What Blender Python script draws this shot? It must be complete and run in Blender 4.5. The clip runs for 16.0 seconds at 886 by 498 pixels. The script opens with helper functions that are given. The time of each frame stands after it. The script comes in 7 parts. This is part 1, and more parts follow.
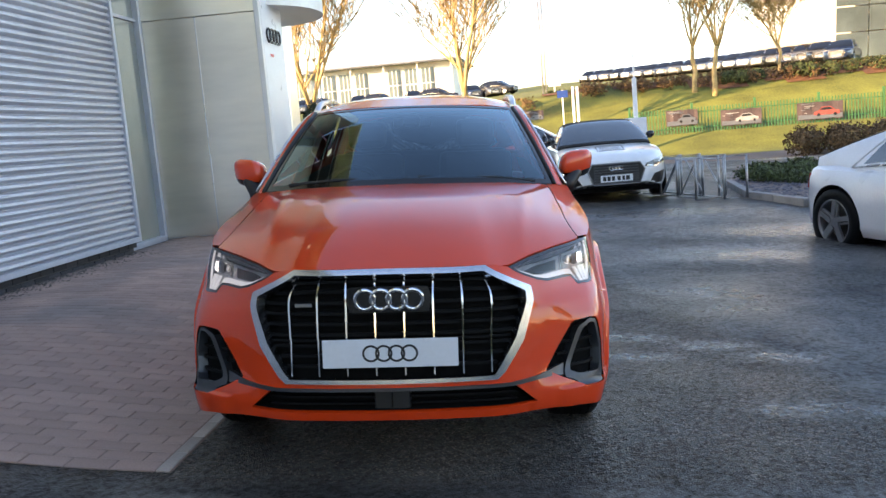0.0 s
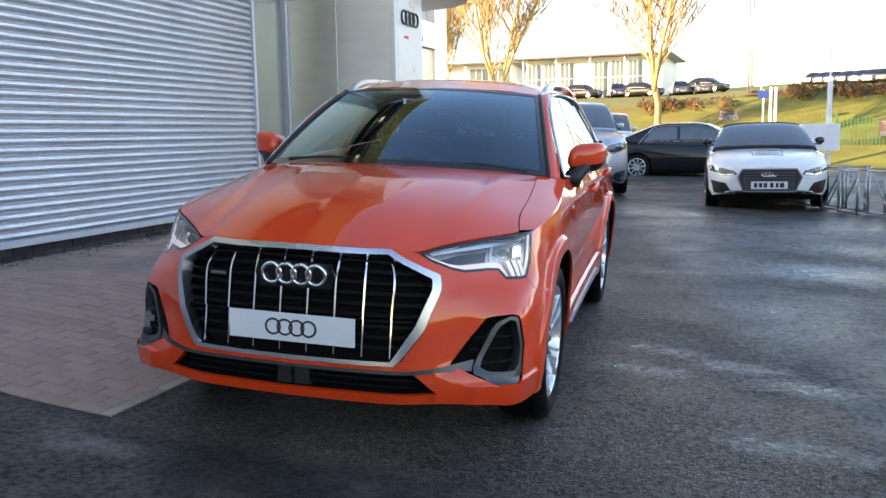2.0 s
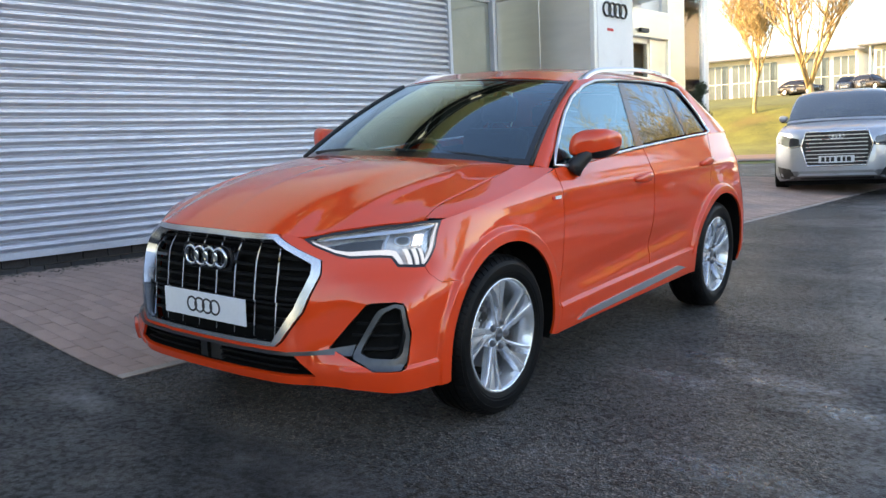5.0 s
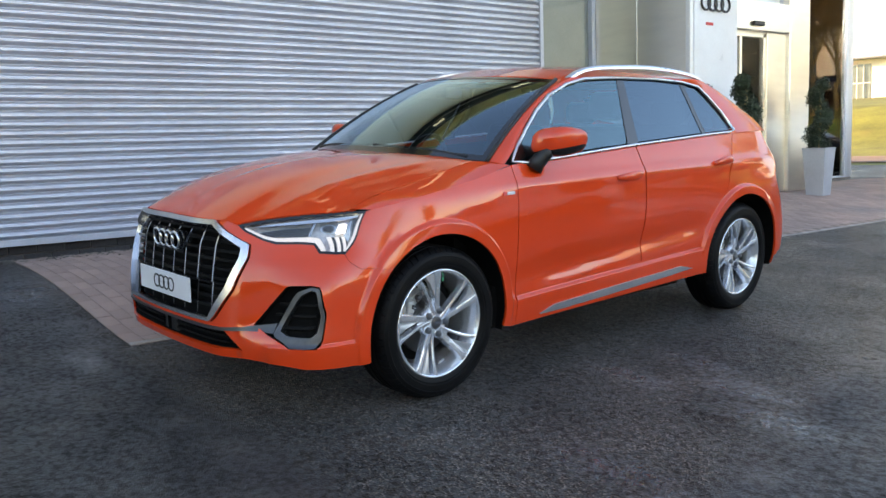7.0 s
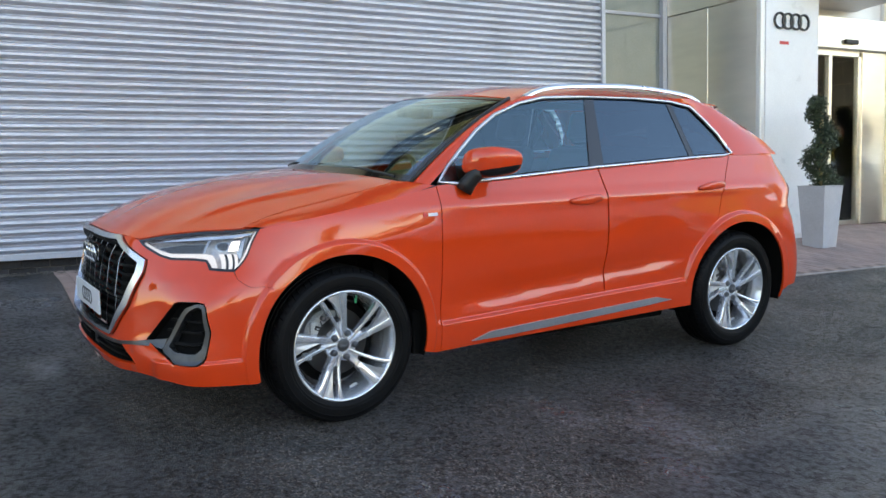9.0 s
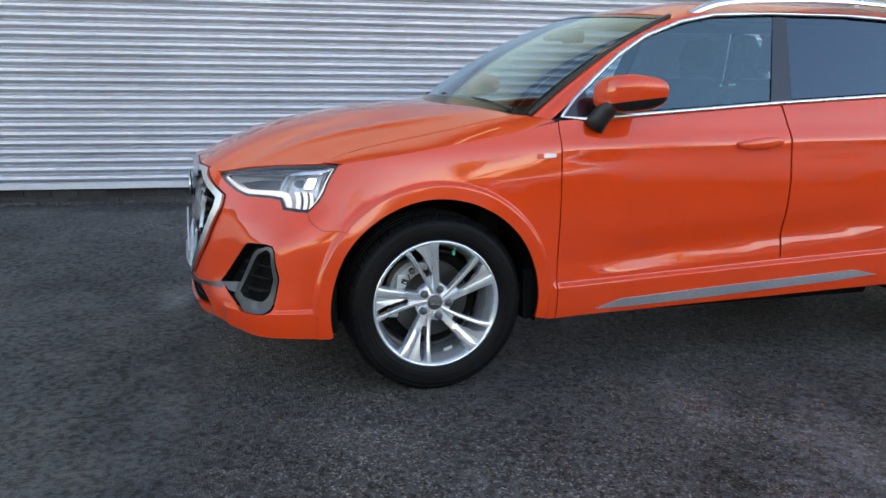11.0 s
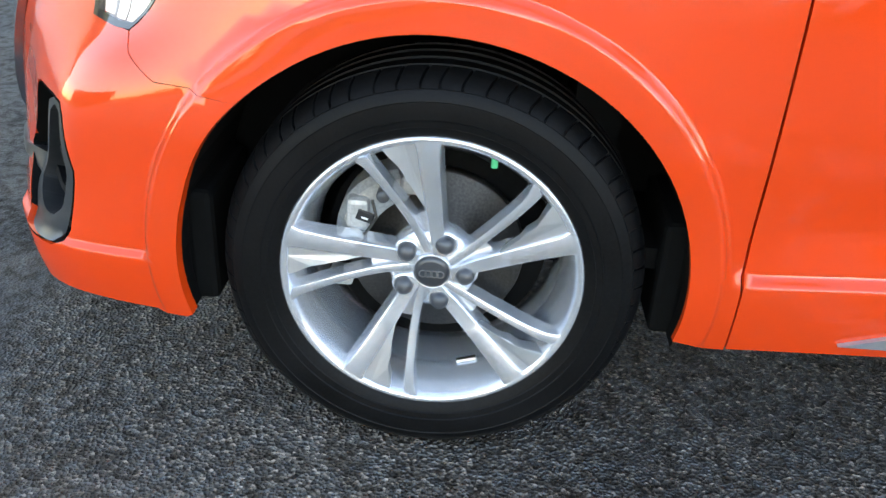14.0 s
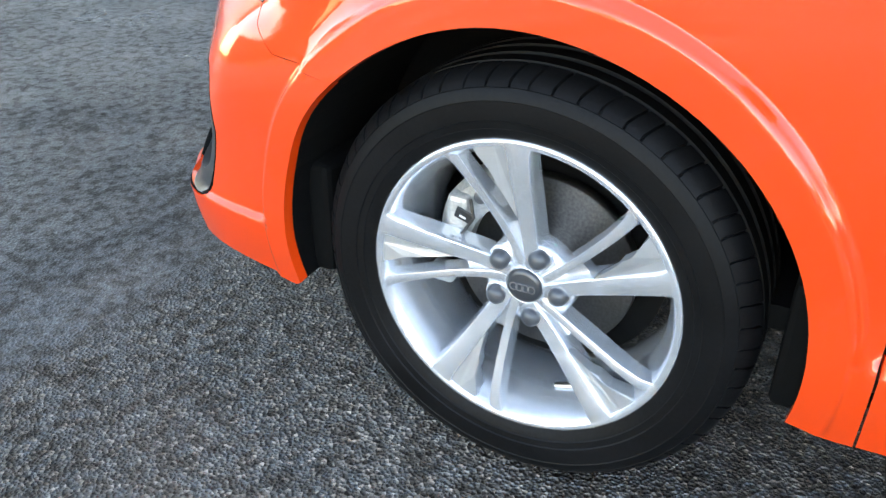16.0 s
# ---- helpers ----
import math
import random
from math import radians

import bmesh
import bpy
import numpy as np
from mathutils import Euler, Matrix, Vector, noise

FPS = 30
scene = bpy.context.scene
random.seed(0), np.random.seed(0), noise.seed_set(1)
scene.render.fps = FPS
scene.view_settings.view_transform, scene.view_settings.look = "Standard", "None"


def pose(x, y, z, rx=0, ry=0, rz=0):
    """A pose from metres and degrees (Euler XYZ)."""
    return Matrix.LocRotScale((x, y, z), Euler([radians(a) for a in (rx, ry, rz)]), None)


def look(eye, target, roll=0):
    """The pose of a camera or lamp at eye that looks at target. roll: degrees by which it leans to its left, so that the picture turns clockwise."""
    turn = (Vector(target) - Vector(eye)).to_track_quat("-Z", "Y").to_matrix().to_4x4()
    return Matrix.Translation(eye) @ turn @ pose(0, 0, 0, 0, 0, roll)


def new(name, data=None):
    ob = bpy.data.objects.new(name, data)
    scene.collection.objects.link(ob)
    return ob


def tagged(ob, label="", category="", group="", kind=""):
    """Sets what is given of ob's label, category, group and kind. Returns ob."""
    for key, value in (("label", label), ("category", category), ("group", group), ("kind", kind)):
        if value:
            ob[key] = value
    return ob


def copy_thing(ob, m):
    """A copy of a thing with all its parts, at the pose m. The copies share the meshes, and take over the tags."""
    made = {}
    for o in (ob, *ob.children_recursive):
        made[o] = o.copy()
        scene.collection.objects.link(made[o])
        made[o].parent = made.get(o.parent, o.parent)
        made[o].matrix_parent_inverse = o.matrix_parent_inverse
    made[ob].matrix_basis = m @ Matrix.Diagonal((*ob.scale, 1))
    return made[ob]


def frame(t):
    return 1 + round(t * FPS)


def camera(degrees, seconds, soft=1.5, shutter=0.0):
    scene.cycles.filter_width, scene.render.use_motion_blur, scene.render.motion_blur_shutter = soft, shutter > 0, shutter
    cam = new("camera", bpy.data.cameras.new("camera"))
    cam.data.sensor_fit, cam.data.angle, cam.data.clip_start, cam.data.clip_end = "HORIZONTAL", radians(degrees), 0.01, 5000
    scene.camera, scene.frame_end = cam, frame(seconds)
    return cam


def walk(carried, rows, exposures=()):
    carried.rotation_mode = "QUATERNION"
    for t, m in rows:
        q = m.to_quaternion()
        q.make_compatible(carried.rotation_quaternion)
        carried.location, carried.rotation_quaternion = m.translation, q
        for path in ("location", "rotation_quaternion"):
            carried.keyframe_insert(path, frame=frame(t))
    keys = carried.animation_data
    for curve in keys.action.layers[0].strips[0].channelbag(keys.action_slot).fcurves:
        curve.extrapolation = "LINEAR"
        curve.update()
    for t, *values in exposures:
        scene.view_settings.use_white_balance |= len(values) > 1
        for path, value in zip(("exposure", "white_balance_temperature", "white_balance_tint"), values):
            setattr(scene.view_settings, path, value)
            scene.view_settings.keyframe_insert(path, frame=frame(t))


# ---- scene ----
cam = camera(54.1, 16.0)
EXPOSURES = [(0.0, 1.95, 7250, 21), (3.5, 2.15, 7450, 21), (7.5, 2.17, 7900, 20), (10.5, 2.25, 8000, 20), (12.5, 2.7, 8250, 18), (13.5, 3.0, 8400, 18), (14.5, 3.4, 8400, 17), (16.0, 3.57, 8400, 18)]
PATH = [
    (0, (0.675, -4.12, 1.355), (0.46, -2.149, 1.093), -4.8),
    (0.5, (0.922, -4.0, 1.341), (0.611, -2.043, 1.073), -5.0),
    (1, (1.252, -4.011, 1.328), (0.747, -2.095, 1.055), -4.9),
    (1.5, (1.527, -3.997, 1.313), (0.915, -2.113, 1.037), -3.2),
    (2, (1.725, -3.805, 1.267), (1.067, -1.935, 1.005), -1.1),
    (2.5, (1.906, -3.644, 1.256), (1.148, -1.814, 0.975), -2.1),
    (3, (2.106, -3.479, 1.263), (1.213, -1.712, 0.976), -3.2),
    (3.5, (2.288, -3.325, 1.22), (1.305, -1.606, 0.935), -2.8),
    (4, (2.537, -3.166, 1.232), (1.463, -1.504, 0.938), -2.1),
    (4.2, (2.661, -3.131, 1.212), (1.536, -1.501, 0.933), -2.2),
    (6.3, (3.846, -2.632, 1.138), (2.363, -1.308, 0.918), -2.3),
    (6.5, (3.893, -2.589, 1.142), (2.395, -1.283, 0.922), -2.1),
    (7, (4.045, -2.35, 1.121), (2.474, -1.134, 0.89), -1.9),
    (7.5, (4.184, -2.15, 1.125), (2.549, -1.024, 0.892), -1.4),
    (8, (4.402, -1.888, 1.075), (2.699, -0.855, 0.884), -0.9),
    (8.2, (4.433, -1.776, 1.054), (2.719, -0.762, 0.872), -1.0),
    (10.3, (4.606, -0.961, 1.099), (2.742, -0.27, 0.877), -1.2),
    (10.5, (4.535, -0.885, 1.07), (2.646, -0.273, 0.827), -1.2),
    (11, (4.176, -0.63, 1.045), (2.244, -0.211, 0.743), 0.0),
    (11.5, (3.84, -0.349, 1.028), (1.89, -0.091, 0.664), 0.3),
    (12, (3.474, -0.125, 1.049), (1.524, -0.034, 0.616), 0.3),
    (12.5, (3.054, 0.036, 1.049), (1.132, 0.064, 0.495), 0.8),
    (13, (2.713, 0.18, 1.019), (0.812, 0.142, 0.398), 2.0),
    (13.5, (2.44, 0.25, 1.006), (0.582, 0.07, 0.285), 2.9),
    (14, (2.184, 0.224, 0.988), (0.389, 0.016, 0.13), 3.6),
    (14.5, (2.081, 0.198, 0.994), (0.331, 0.015, 0.043), 4.1),
    (15, (2.057, 0.204, 0.997), (0.33, 0.01, 0.007), 4.2),
    (15.5, (2.033, 0.292, 0.986), (0.342, -0.113, -0.003), 3.5),
    (16, (1.956, 0.546, 1.007), (0.438, -0.352, 0.064), 2.5),
]
walk(cam, [(t, look(eye, target, roll)) for t, eye, target, roll in PATH], EXPOSURES)

# ---- world, sun, exposure ----
SUN_TO = Vector((-0.80, -0.56, 0.0)).normalized()
SUN_EL = radians(13)
world = bpy.data.worlds.new("world")
scene.world = world
world.use_nodes = True
wn = world.node_tree
sky = wn.nodes.new("ShaderNodeTexSky")
sky.sky_type = "NISHITA"
sky.sun_disc = False
sky.sun_elevation = SUN_EL
sky.sun_rotation = math.atan2(SUN_TO.x, SUN_TO.y)
sky.air_density, sky.dust_density, sky.ozone_density = 1.0, 0.35, 1.6
wn.links.new(sky.outputs[0], wn.nodes["Background"].inputs[0])
wn.nodes["Background"].inputs[1].default_value = 0.15
sun = new("sun", bpy.data.lights.new("sun", "SUN"))
sun.data.energy, sun.data.angle, sun.data.color = 4.5, radians(0.6), (1.0, 0.74, 0.42)
sun.matrix_basis = look(SUN_TO * math.cos(SUN_EL) * 60 + Vector((0, 0, math.sin(SUN_EL) * 60)), (0, 0, 0))

# ---- mesh helpers ----


def mesh_of(name, verts, faces, smooth=False):
    me = bpy.data.meshes.new(name)
    me.from_pydata([tuple(float(c) for c in v) for v in verts], [], [tuple(f) for f in faces])
    me.validate()
    me.update()
    if smooth:
        me.polygons.foreach_set("use_smooth", [True] * len(me.polygons))
    return me


def put(name, me, material, parent=None, label="", m=None):
    ob = new(name, me)
    if material and not me.materials:
        me.materials.append(material)
    if parent:
        ob.parent = parent
    if m is not None:
        ob.matrix_basis = m
    if label:
        ob["label"] = label
    return ob


def part(name, bm, material, parent, label="", smooth=False, m=None):
    me = bpy.data.meshes.new(name)
    bmesh.ops.recalc_face_normals(bm, faces=bm.faces)
    bm.to_mesh(me)
    bm.free()
    if smooth:
        me.polygons.foreach_set("use_smooth", [True] * len(me.polygons))
    return put(name, me, material, parent, label, m)


def empty(name, m, label="", category="", group="", kind=""):
    ob = new(name)
    ob.empty_display_size = 0.1
    ob.matrix_basis = m
    return tagged(ob, label, category, group, kind)


def box(bm, x0, x1, y0, y1, z0, z1, bevel=0.0, m=None):
    got = bmesh.ops.create_cube(bm, size=1)["verts"]
    mat4 = Matrix.Translation(((x0 + x1) / 2, (y0 + y1) / 2, (z0 + z1) / 2)) @ Matrix.Diagonal((x1 - x0, y1 - y0, z1 - z0, 1))
    bmesh.ops.transform(bm, matrix=mat4 if m is None else m @ mat4, verts=got)
    if bevel:
        edges = list({e for v in got for e in v.link_edges})
        bmesh.ops.bevel(bm, geom=edges, offset=bevel, segments=2, affect="EDGES", profile=0.5)
    return bm


def boxes(*rows, bevel=0.0):
    bm = bmesh.new()
    for r in rows:
        box(bm, *r, bevel=bevel)
    return bm


def tube(bm, points, radius, sides=8, closed=False, caps=True):
    """A round bar along points; radius may be one number or one per point."""
    pts = [Vector(p) for p in points]
    n = len(pts)
    rad = radius if hasattr(radius, "__len__") else [radius] * n
    up = None
    rings = []
    for i, p in enumerate(pts):
        a = pts[(i - 1) % n] if closed or i else p
        b = pts[(i + 1) % n] if closed or i < n - 1 else p
        d = (b - a).normalized()
        if up is None:
            up = Vector((0, 0, 1)) if abs(d.z) < 0.9 else Vector((1, 0, 0))
        side = d.cross(up).normalized()
        up = side.cross(d).normalized()
        rings.append([bm.verts.new(p + rad[i] * (math.cos(t) * side + math.sin(t) * up)) for t in [2 * math.pi * k / sides for k in range(sides)]])
    for i in range(n if closed else n - 1):
        r, q = rings[i], rings[(i + 1) % n]
        for k in range(sides):
            bm.faces.new((r[k], r[(k + 1) % sides], q[(k + 1) % sides], q[k]))
    if caps and not closed:
        bm.faces.new(rings[0])
        bm.faces.new(rings[-1][::-1])
    return bm


def tubes(*paths, radius=0.01, sides=8, closed=False):
    bm = bmesh.new()
    for p in paths:
        tube(bm, p, radius, sides, closed)
    return bm


def lathe(profile, steps=48, axis="x"):
    """Turns (radius, along) pairs round an axis."""
    bm = bmesh.new()
    rings = []
    for k in range(steps):
        a = 2 * math.pi * k / steps
        ring = []
        for r, s in profile:
            p = (s, r * math.cos(a), r * math.sin(a)) if axis == "x" else (r * math.cos(a), r * math.sin(a), s)
            ring.append(bm.verts.new(p))
        rings.append(ring)
    for k in range(steps):
        p, q = rings[k], rings[(k + 1) % steps]
        for i in range(len(profile) - 1):
            bm.faces.new((p[i], p[i + 1], q[i + 1], q[i]))
    bmesh.ops.remove_doubles(bm, verts=bm.verts, dist=1e-5)
    return bm


def extrude_poly(pts, z0, z1, plane="xy"):
    """A prism over a flat outline; plane names the axes of pts."""
    bm = bmesh.new()

    def place(a, b, c):
        return {"xy": (a, b, c), "yz": (c, a, b), "xz": (a, c, b)}[plane]
    lo = [bm.verts.new(place(a, b, z0)) for a, b in pts]
    hi = [bm.verts.new(place(a, b, z1)) for a, b in pts]
    n = len(pts)
    bm.faces.new(lo[::-1])
    bm.faces.new(hi)
    for i in range(n):
        bm.faces.new((lo[i], lo[(i + 1) % n], hi[(i + 1) % n], hi[i]))
    return bm


def step01(a, b, x):
    t = min(max((x - a) / (b - a), 0.0), 1.0)
    return t * t * (3 - 2 * t)


def herm(xs, ys, x):
    """A smooth curve through (xs, ys)."""
    xs, ys = np.asarray(xs, float), np.asarray(ys, float)
    x = float(min(max(x, xs[0]), xs[-1]))
    d = np.diff(ys, axis=0) / np.diff(xs).reshape((-1,) + (1,) * (ys.ndim - 1))
    m = np.empty_like(ys)
    m[0], m[-1], m[1:-1] = d[0], d[-1], (d[1:] + d[:-1]) / 2
    i = int(min(max(np.searchsorted(xs, x) - 1, 0), len(xs) - 2))
    w = xs[i + 1] - xs[i]
    t = (x - xs[i]) / w
    return (2 * t**3 - 3 * t * t + 1) * ys[i] + (t**3 - 2 * t * t + t) * w * m[i] + (3 * t * t - 2 * t**3) * ys[i + 1] + (t**3 - t * t) * w * m[i + 1]


# ---- materials ----


def surf(name, color, rough=0.5, metal=0.0, var=0.12, scale=3.0, fine=60.0, bump=0.0, coat=0.0, spec=0.5, stain=None, rvar=0.08, island=False, piece=0.0, grain=None):
    """A painted, mineral or metal surface with broad and fine variation in metres."""
    ma = bpy.data.materials.new(name)
    ma.use_nodes = True
    nt = ma.node_tree
    n, l = nt.nodes, nt.links
    b = n["Principled BSDF"]
    tc = n.new("ShaderNodeTexCoord")
    mp = n.new("ShaderNodeMapping")
    l.new(tc.outputs["Object"], mp.inputs[0])
    if grain:
        mp.inputs["Scale"].default_value = grain
    big = n.new("ShaderNodeTexNoise")
    big.inputs["Scale"].default_value, big.inputs["Detail"].default_value = scale, 4
    small = n.new("ShaderNodeTexNoise")
    small.inputs["Scale"].default_value, small.inputs["Detail"].default_value = fine, 3
    l.new(mp.outputs[0], big.inputs[0])
    l.new(mp.outputs[0], small.inputs[0])
    add = n.new("ShaderNodeMath")
    add.operation = "MULTIPLY_ADD"
    add.inputs[1].default_value = 0.5
    l.new(small.outputs[0], add.inputs[0])
    half = n.new("ShaderNodeMath")
    half.operation = "MULTIPLY"
    half.inputs[1].default_value = 0.5
    l.new(big.outputs[0], half.inputs[0])
    l.new(half.outputs[0], add.inputs[2])
    ramp = n.new("ShaderNodeValToRGB")
    lo = [max(c * (1 - 2.2 * var), 0) for c in color]
    hi = [min(c * (1 + 2.2 * var), 1) for c in color]
    ramp.color_ramp.elements[0].position, ramp.color_ramp.elements[0].color = 0.3, (*lo, 1)
    ramp.color_ramp.elements[1].position, ramp.color_ramp.elements[1].color = 0.7, (*hi, 1)
    l.new(add.outputs[0], ramp.inputs[0])
    out = ramp.outputs[0]
    if stain:
        st = n.new("ShaderNodeTexNoise")
        st.inputs["Scale"].default_value, st.inputs["Detail"].default_value = stain[1], 6
        l.new(tc.outputs["Object"], st.inputs[0])
        sr = n.new("ShaderNodeValToRGB")
        sr.color_ramp.elements[0].position, sr.color_ramp.elements[1].position = stain[2], stain[2] + 0.18
        l.new(st.outputs[0], sr.inputs[0])
        mx = n.new("ShaderNodeMix")
        mx.data_type = "RGBA"
        mx.inputs[7].default_value = (*stain[0], 1)
        l.new(sr.outputs[0], mx.inputs[0])
        l.new(out, mx.inputs[6])
        out = mx.outputs[2]
    if piece:
        oi = n.new("ShaderNodeNewGeometry" if island else "ShaderNodeObjectInfo")
        hs = n.new("ShaderNodeHueSaturation")
        mr = n.new("ShaderNodeMapRange")
        mr.inputs[3].default_value, mr.inputs[4].default_value = 1 - piece, 1 + piece
        l.new(oi.outputs["Random Per Island" if island else "Random"], mr.inputs[0])
        l.new(mr.outputs[0], hs.inputs["Value"])
        l.new(out, hs.inputs["Color"])
        out = hs.outputs[0]
    l.new(out, b.inputs["Base Color"])
    rr = n.new("ShaderNodeMapRange")
    rr.inputs[3].default_value, rr.inputs[4].default_value = max(rough - rvar, 0.02), min(rough + rvar, 1)
    l.new(big.outputs[0], rr.inputs[0])
    l.new(rr.outputs[0], b.inputs["Roughness"])
    b.inputs["Metallic"].default_value = metal
    b.inputs["Specular IOR Level"].default_value = spec
    b.inputs["Coat Weight"].default_value = coat
    b.inputs["Coat Roughness"].default_value = 0.02
    if bump:
        bp = n.new("ShaderNodeBump")
        bp.inputs["Strength"].default_value, bp.inputs["Distance"].default_value = 0.6, bump
        l.new(small.outputs[0], bp.inputs["Height"])
        l.new(bp.outputs[0], b.inputs["Normal"])
    return ma


def glass(name, tint, alpha, rough=0.0, shine=1.9, base=0.02, sheen=(1, 1, 1)):
    """A tinted pane: a clear share behind a glossy face."""
    ma = bpy.data.materials.new(name)
    ma.use_nodes = True
    n, l = ma.node_tree.nodes, ma.node_tree.links
    n.remove(n["Principled BSDF"])
    clear = n.new("ShaderNodeBsdfTransparent")
    clear.inputs[0].default_value = (*[c * alpha for c in tint], 1)
    gl = n.new("ShaderNodeBsdfGlossy")
    gl.inputs["Roughness"].default_value = rough
    gl.inputs["Color"].default_value = (*sheen, 1)
    fr = n.new("ShaderNodeFresnel")
    fr.inputs[0].default_value = 1.52
    mul = n.new("ShaderNodeMath")
    mul.operation = "MULTIPLY_ADD"
    mul.inputs[1].default_value, mul.inputs[2].default_value = shine, base
    mul.use_clamp = True
    mx = n.new("ShaderNodeMixShader")
    l.new(fr.outputs[0], mul.inputs[0])
    l.new(mul.outputs[0], mx.inputs[0])
    l.new(clear.outputs[0], mx.inputs[1])
    l.new(gl.outputs[0], mx.inputs[2])
    l.new(mx.outputs[0], n["Material Output"].inputs[0])
    return ma


# dried pale patches on the tarmac: middle and half axes
PUDDLE = [(2.3, 8.3, 1.7, .5), (.8, 9.4, .9, .5), (3.4, 6.5, 1.2, .5), (2.7, 4.9, .9, .5), (1.28, 1.46, .22, .12), (1.21, .99, .24, .11), (1.71, 1.25, .26, .11), (2.04, .99, .26, .12), (1.95, .04, .32, .12)]
DAMP = [(1.3, -1.0, .9, .55), (-.45, -1.35, .75, .35), (2.3, -.1, .7, .35), (.3, -2.6, 1.2, .5), (1.6, 3.6, 1.0, .7)]
DRIED = [(-3.5, -2.85, .3, .12), (-.75, -1.08, .3, .1), (1.97, 2.9, .14, .3), (2.9, 5.3, .8, .6), (3.7, 4.6, .7, .7), (2.6, 7.5, 1.2, .5), (1.35, 9.3, .5, .12), (-.1, 9.9, .6, .15)]


def asphalt(name, base, damp):
    """Coarse tarmac: stones in dark binder, with damp and dried patches."""
    ma = bpy.data.materials.new(name)
    ma.use_nodes = True
    n, l = ma.node_tree.nodes, ma.node_tree.links
    b = n["Principled BSDF"]
    tc = n.new("ShaderNodeTexCoord")
    vo = n.new("ShaderNodeTexVoronoi")
    vo.inputs["Scale"].default_value = 138
    no = n.new("ShaderNodeTexNoise")
    no.inputs["Scale"].default_value, no.inputs["Detail"].default_value = 160, 3
    lump = n.new("ShaderNodeTexNoise")
    lump.inputs["Scale"].default_value, lump.inputs["Detail"].default_value, lump.inputs["Roughness"].default_value = 62, 2, 0.6
    patch = n.new("ShaderNodeTexNoise")
    patch.inputs["Scale"].default_value, patch.inputs["Detail"].default_value, patch.inputs["Roughness"].default_value = 0.55, 7, 0.62
    for t in (vo, no, lump, patch):
        l.new(tc.outputs["Object"], t.inputs[0])
    stone = n.new("ShaderNodeValToRGB")
    e = stone.color_ramp.elements
    e[0].position, e[0].color = 0.0, (*[c * 0.32 for c in base], 1)
    e[1].position, e[1].color = 1.0, (*[c * 3.0 for c in base], 1)
    mid = e.new(0.78)
    mid.color = (*[c * 0.95 for c in base], 1)
    sep = n.new("ShaderNodeSeparateColor")
    l.new(vo.outputs["Color"], sep.inputs[0])
    l.new(sep.outputs[0], stone.inputs[0])
    sepx = n.new("ShaderNodeSeparateXYZ")
    l.new(tc.outputs["Object"], sepx.inputs[0])

    def math_node(op, a, b):
        m = n.new("ShaderNodeMath")
        m.operation = op
        for i, v in ((0, a), (1, b)):
            if hasattr(v, "is_linked"):
                l.new(v, m.inputs[i])
            else:
                m.inputs[i].default_value = v
        return m.outputs[0]

    def blots(rows):
        """How far a place lies from the nearest blot's middle, in its half axes, squared."""
        got = None
        for cx, cy, rx, ry in rows:
            ax = math_node("DIVIDE", math_node("SUBTRACT", sepx.outputs[0], cx), rx)
            ay = math_node("DIVIDE", math_node("SUBTRACT", sepx.outputs[1], cy), ry)
            d = math_node("ADD", math_node("MULTIPLY", ax, ax), math_node("MULTIPLY", ay, ay))
            got = d if got is None else math_node("MINIMUM", got, d)
        return got
    spots = blots(DRIED)
    ragged = n.new("ShaderNodeTexNoise")
    ragged.inputs["Scale"].default_value, ragged.inputs["Detail"].default_value, ragged.inputs["Roughness"].default_value = 13, 10, 0.85
    l.new(tc.outputs["Object"], ragged.inputs[0])
    rg = n.new("ShaderNodeMath")
    rg.operation = "MULTIPLY_ADD"
    rg.inputs[1].default_value, rg.inputs[2].default_value = -6.5, 3.5
    l.new(ragged.outputs[0], rg.inputs[0])
    tot = n.new("ShaderNodeMath")
    tot.operation = "ADD"
    l.new(spots, tot.inputs[0])
    l.new(rg.outputs[0], tot.inputs[1])
    chalk = n.new("ShaderNodeMapRange")
    chalk.inputs[1].default_value, chalk.inputs[2].default_value, chalk.inputs[3].default_value, chalk.inputs[4].default_value = 1.4, -0.4, 0.0, 0.5
    l.new(tot.outputs[0], chalk.inputs[0])
    dry = n.new("ShaderNodeValToRGB")
    dry.color_ramp.elements[0].position, dry.color_ramp.elements[1].position = 0.52, 0.70
    l.new(patch.outputs[0], dry.inputs[0])
    mx = n.new("ShaderNodeMix")
    mx.data_type = "RGBA"
    mx.blend_type = "ADD"
    mx.inputs[7].default_value = (*[c * 0.8 for c in base], 1)
    l.new(dry.outputs[0], mx.inputs[0])
    wet = n.new("ShaderNodeTexNoise")
    wet.inputs["Scale"].default_value, wet.inputs["Detail"].default_value, wet.inputs["Roughness"].default_value = 0.8, 8, 0.6
    l.new(tc.outputs["Object"], wet.inputs[0])
    wr = n.new("ShaderNodeMapRange")
    wr.inputs[1].default_value, wr.inputs[2].default_value, wr.inputs[3].default_value, wr.inputs[4].default_value = 0.36, 0.58, 0.5, 1.12
    wt = math_node("ADD", blots(DAMP), math_node("MULTIPLY", math_node("SUBTRACT", wet.outputs[0], 0.5), -4.0))
    dr = n.new("ShaderNodeMapRange")
    dr.inputs[1].default_value, dr.inputs[2].default_value, dr.inputs[3].default_value, dr.inputs[4].default_value = 1.4, 0.1, 0.0, 0.16
    l.new(wt, dr.inputs[0])
    l.new(math_node("SUBTRACT", wet.outputs[0], dr.outputs[0]), wr.inputs[0])
    wm = n.new("ShaderNodeMix")
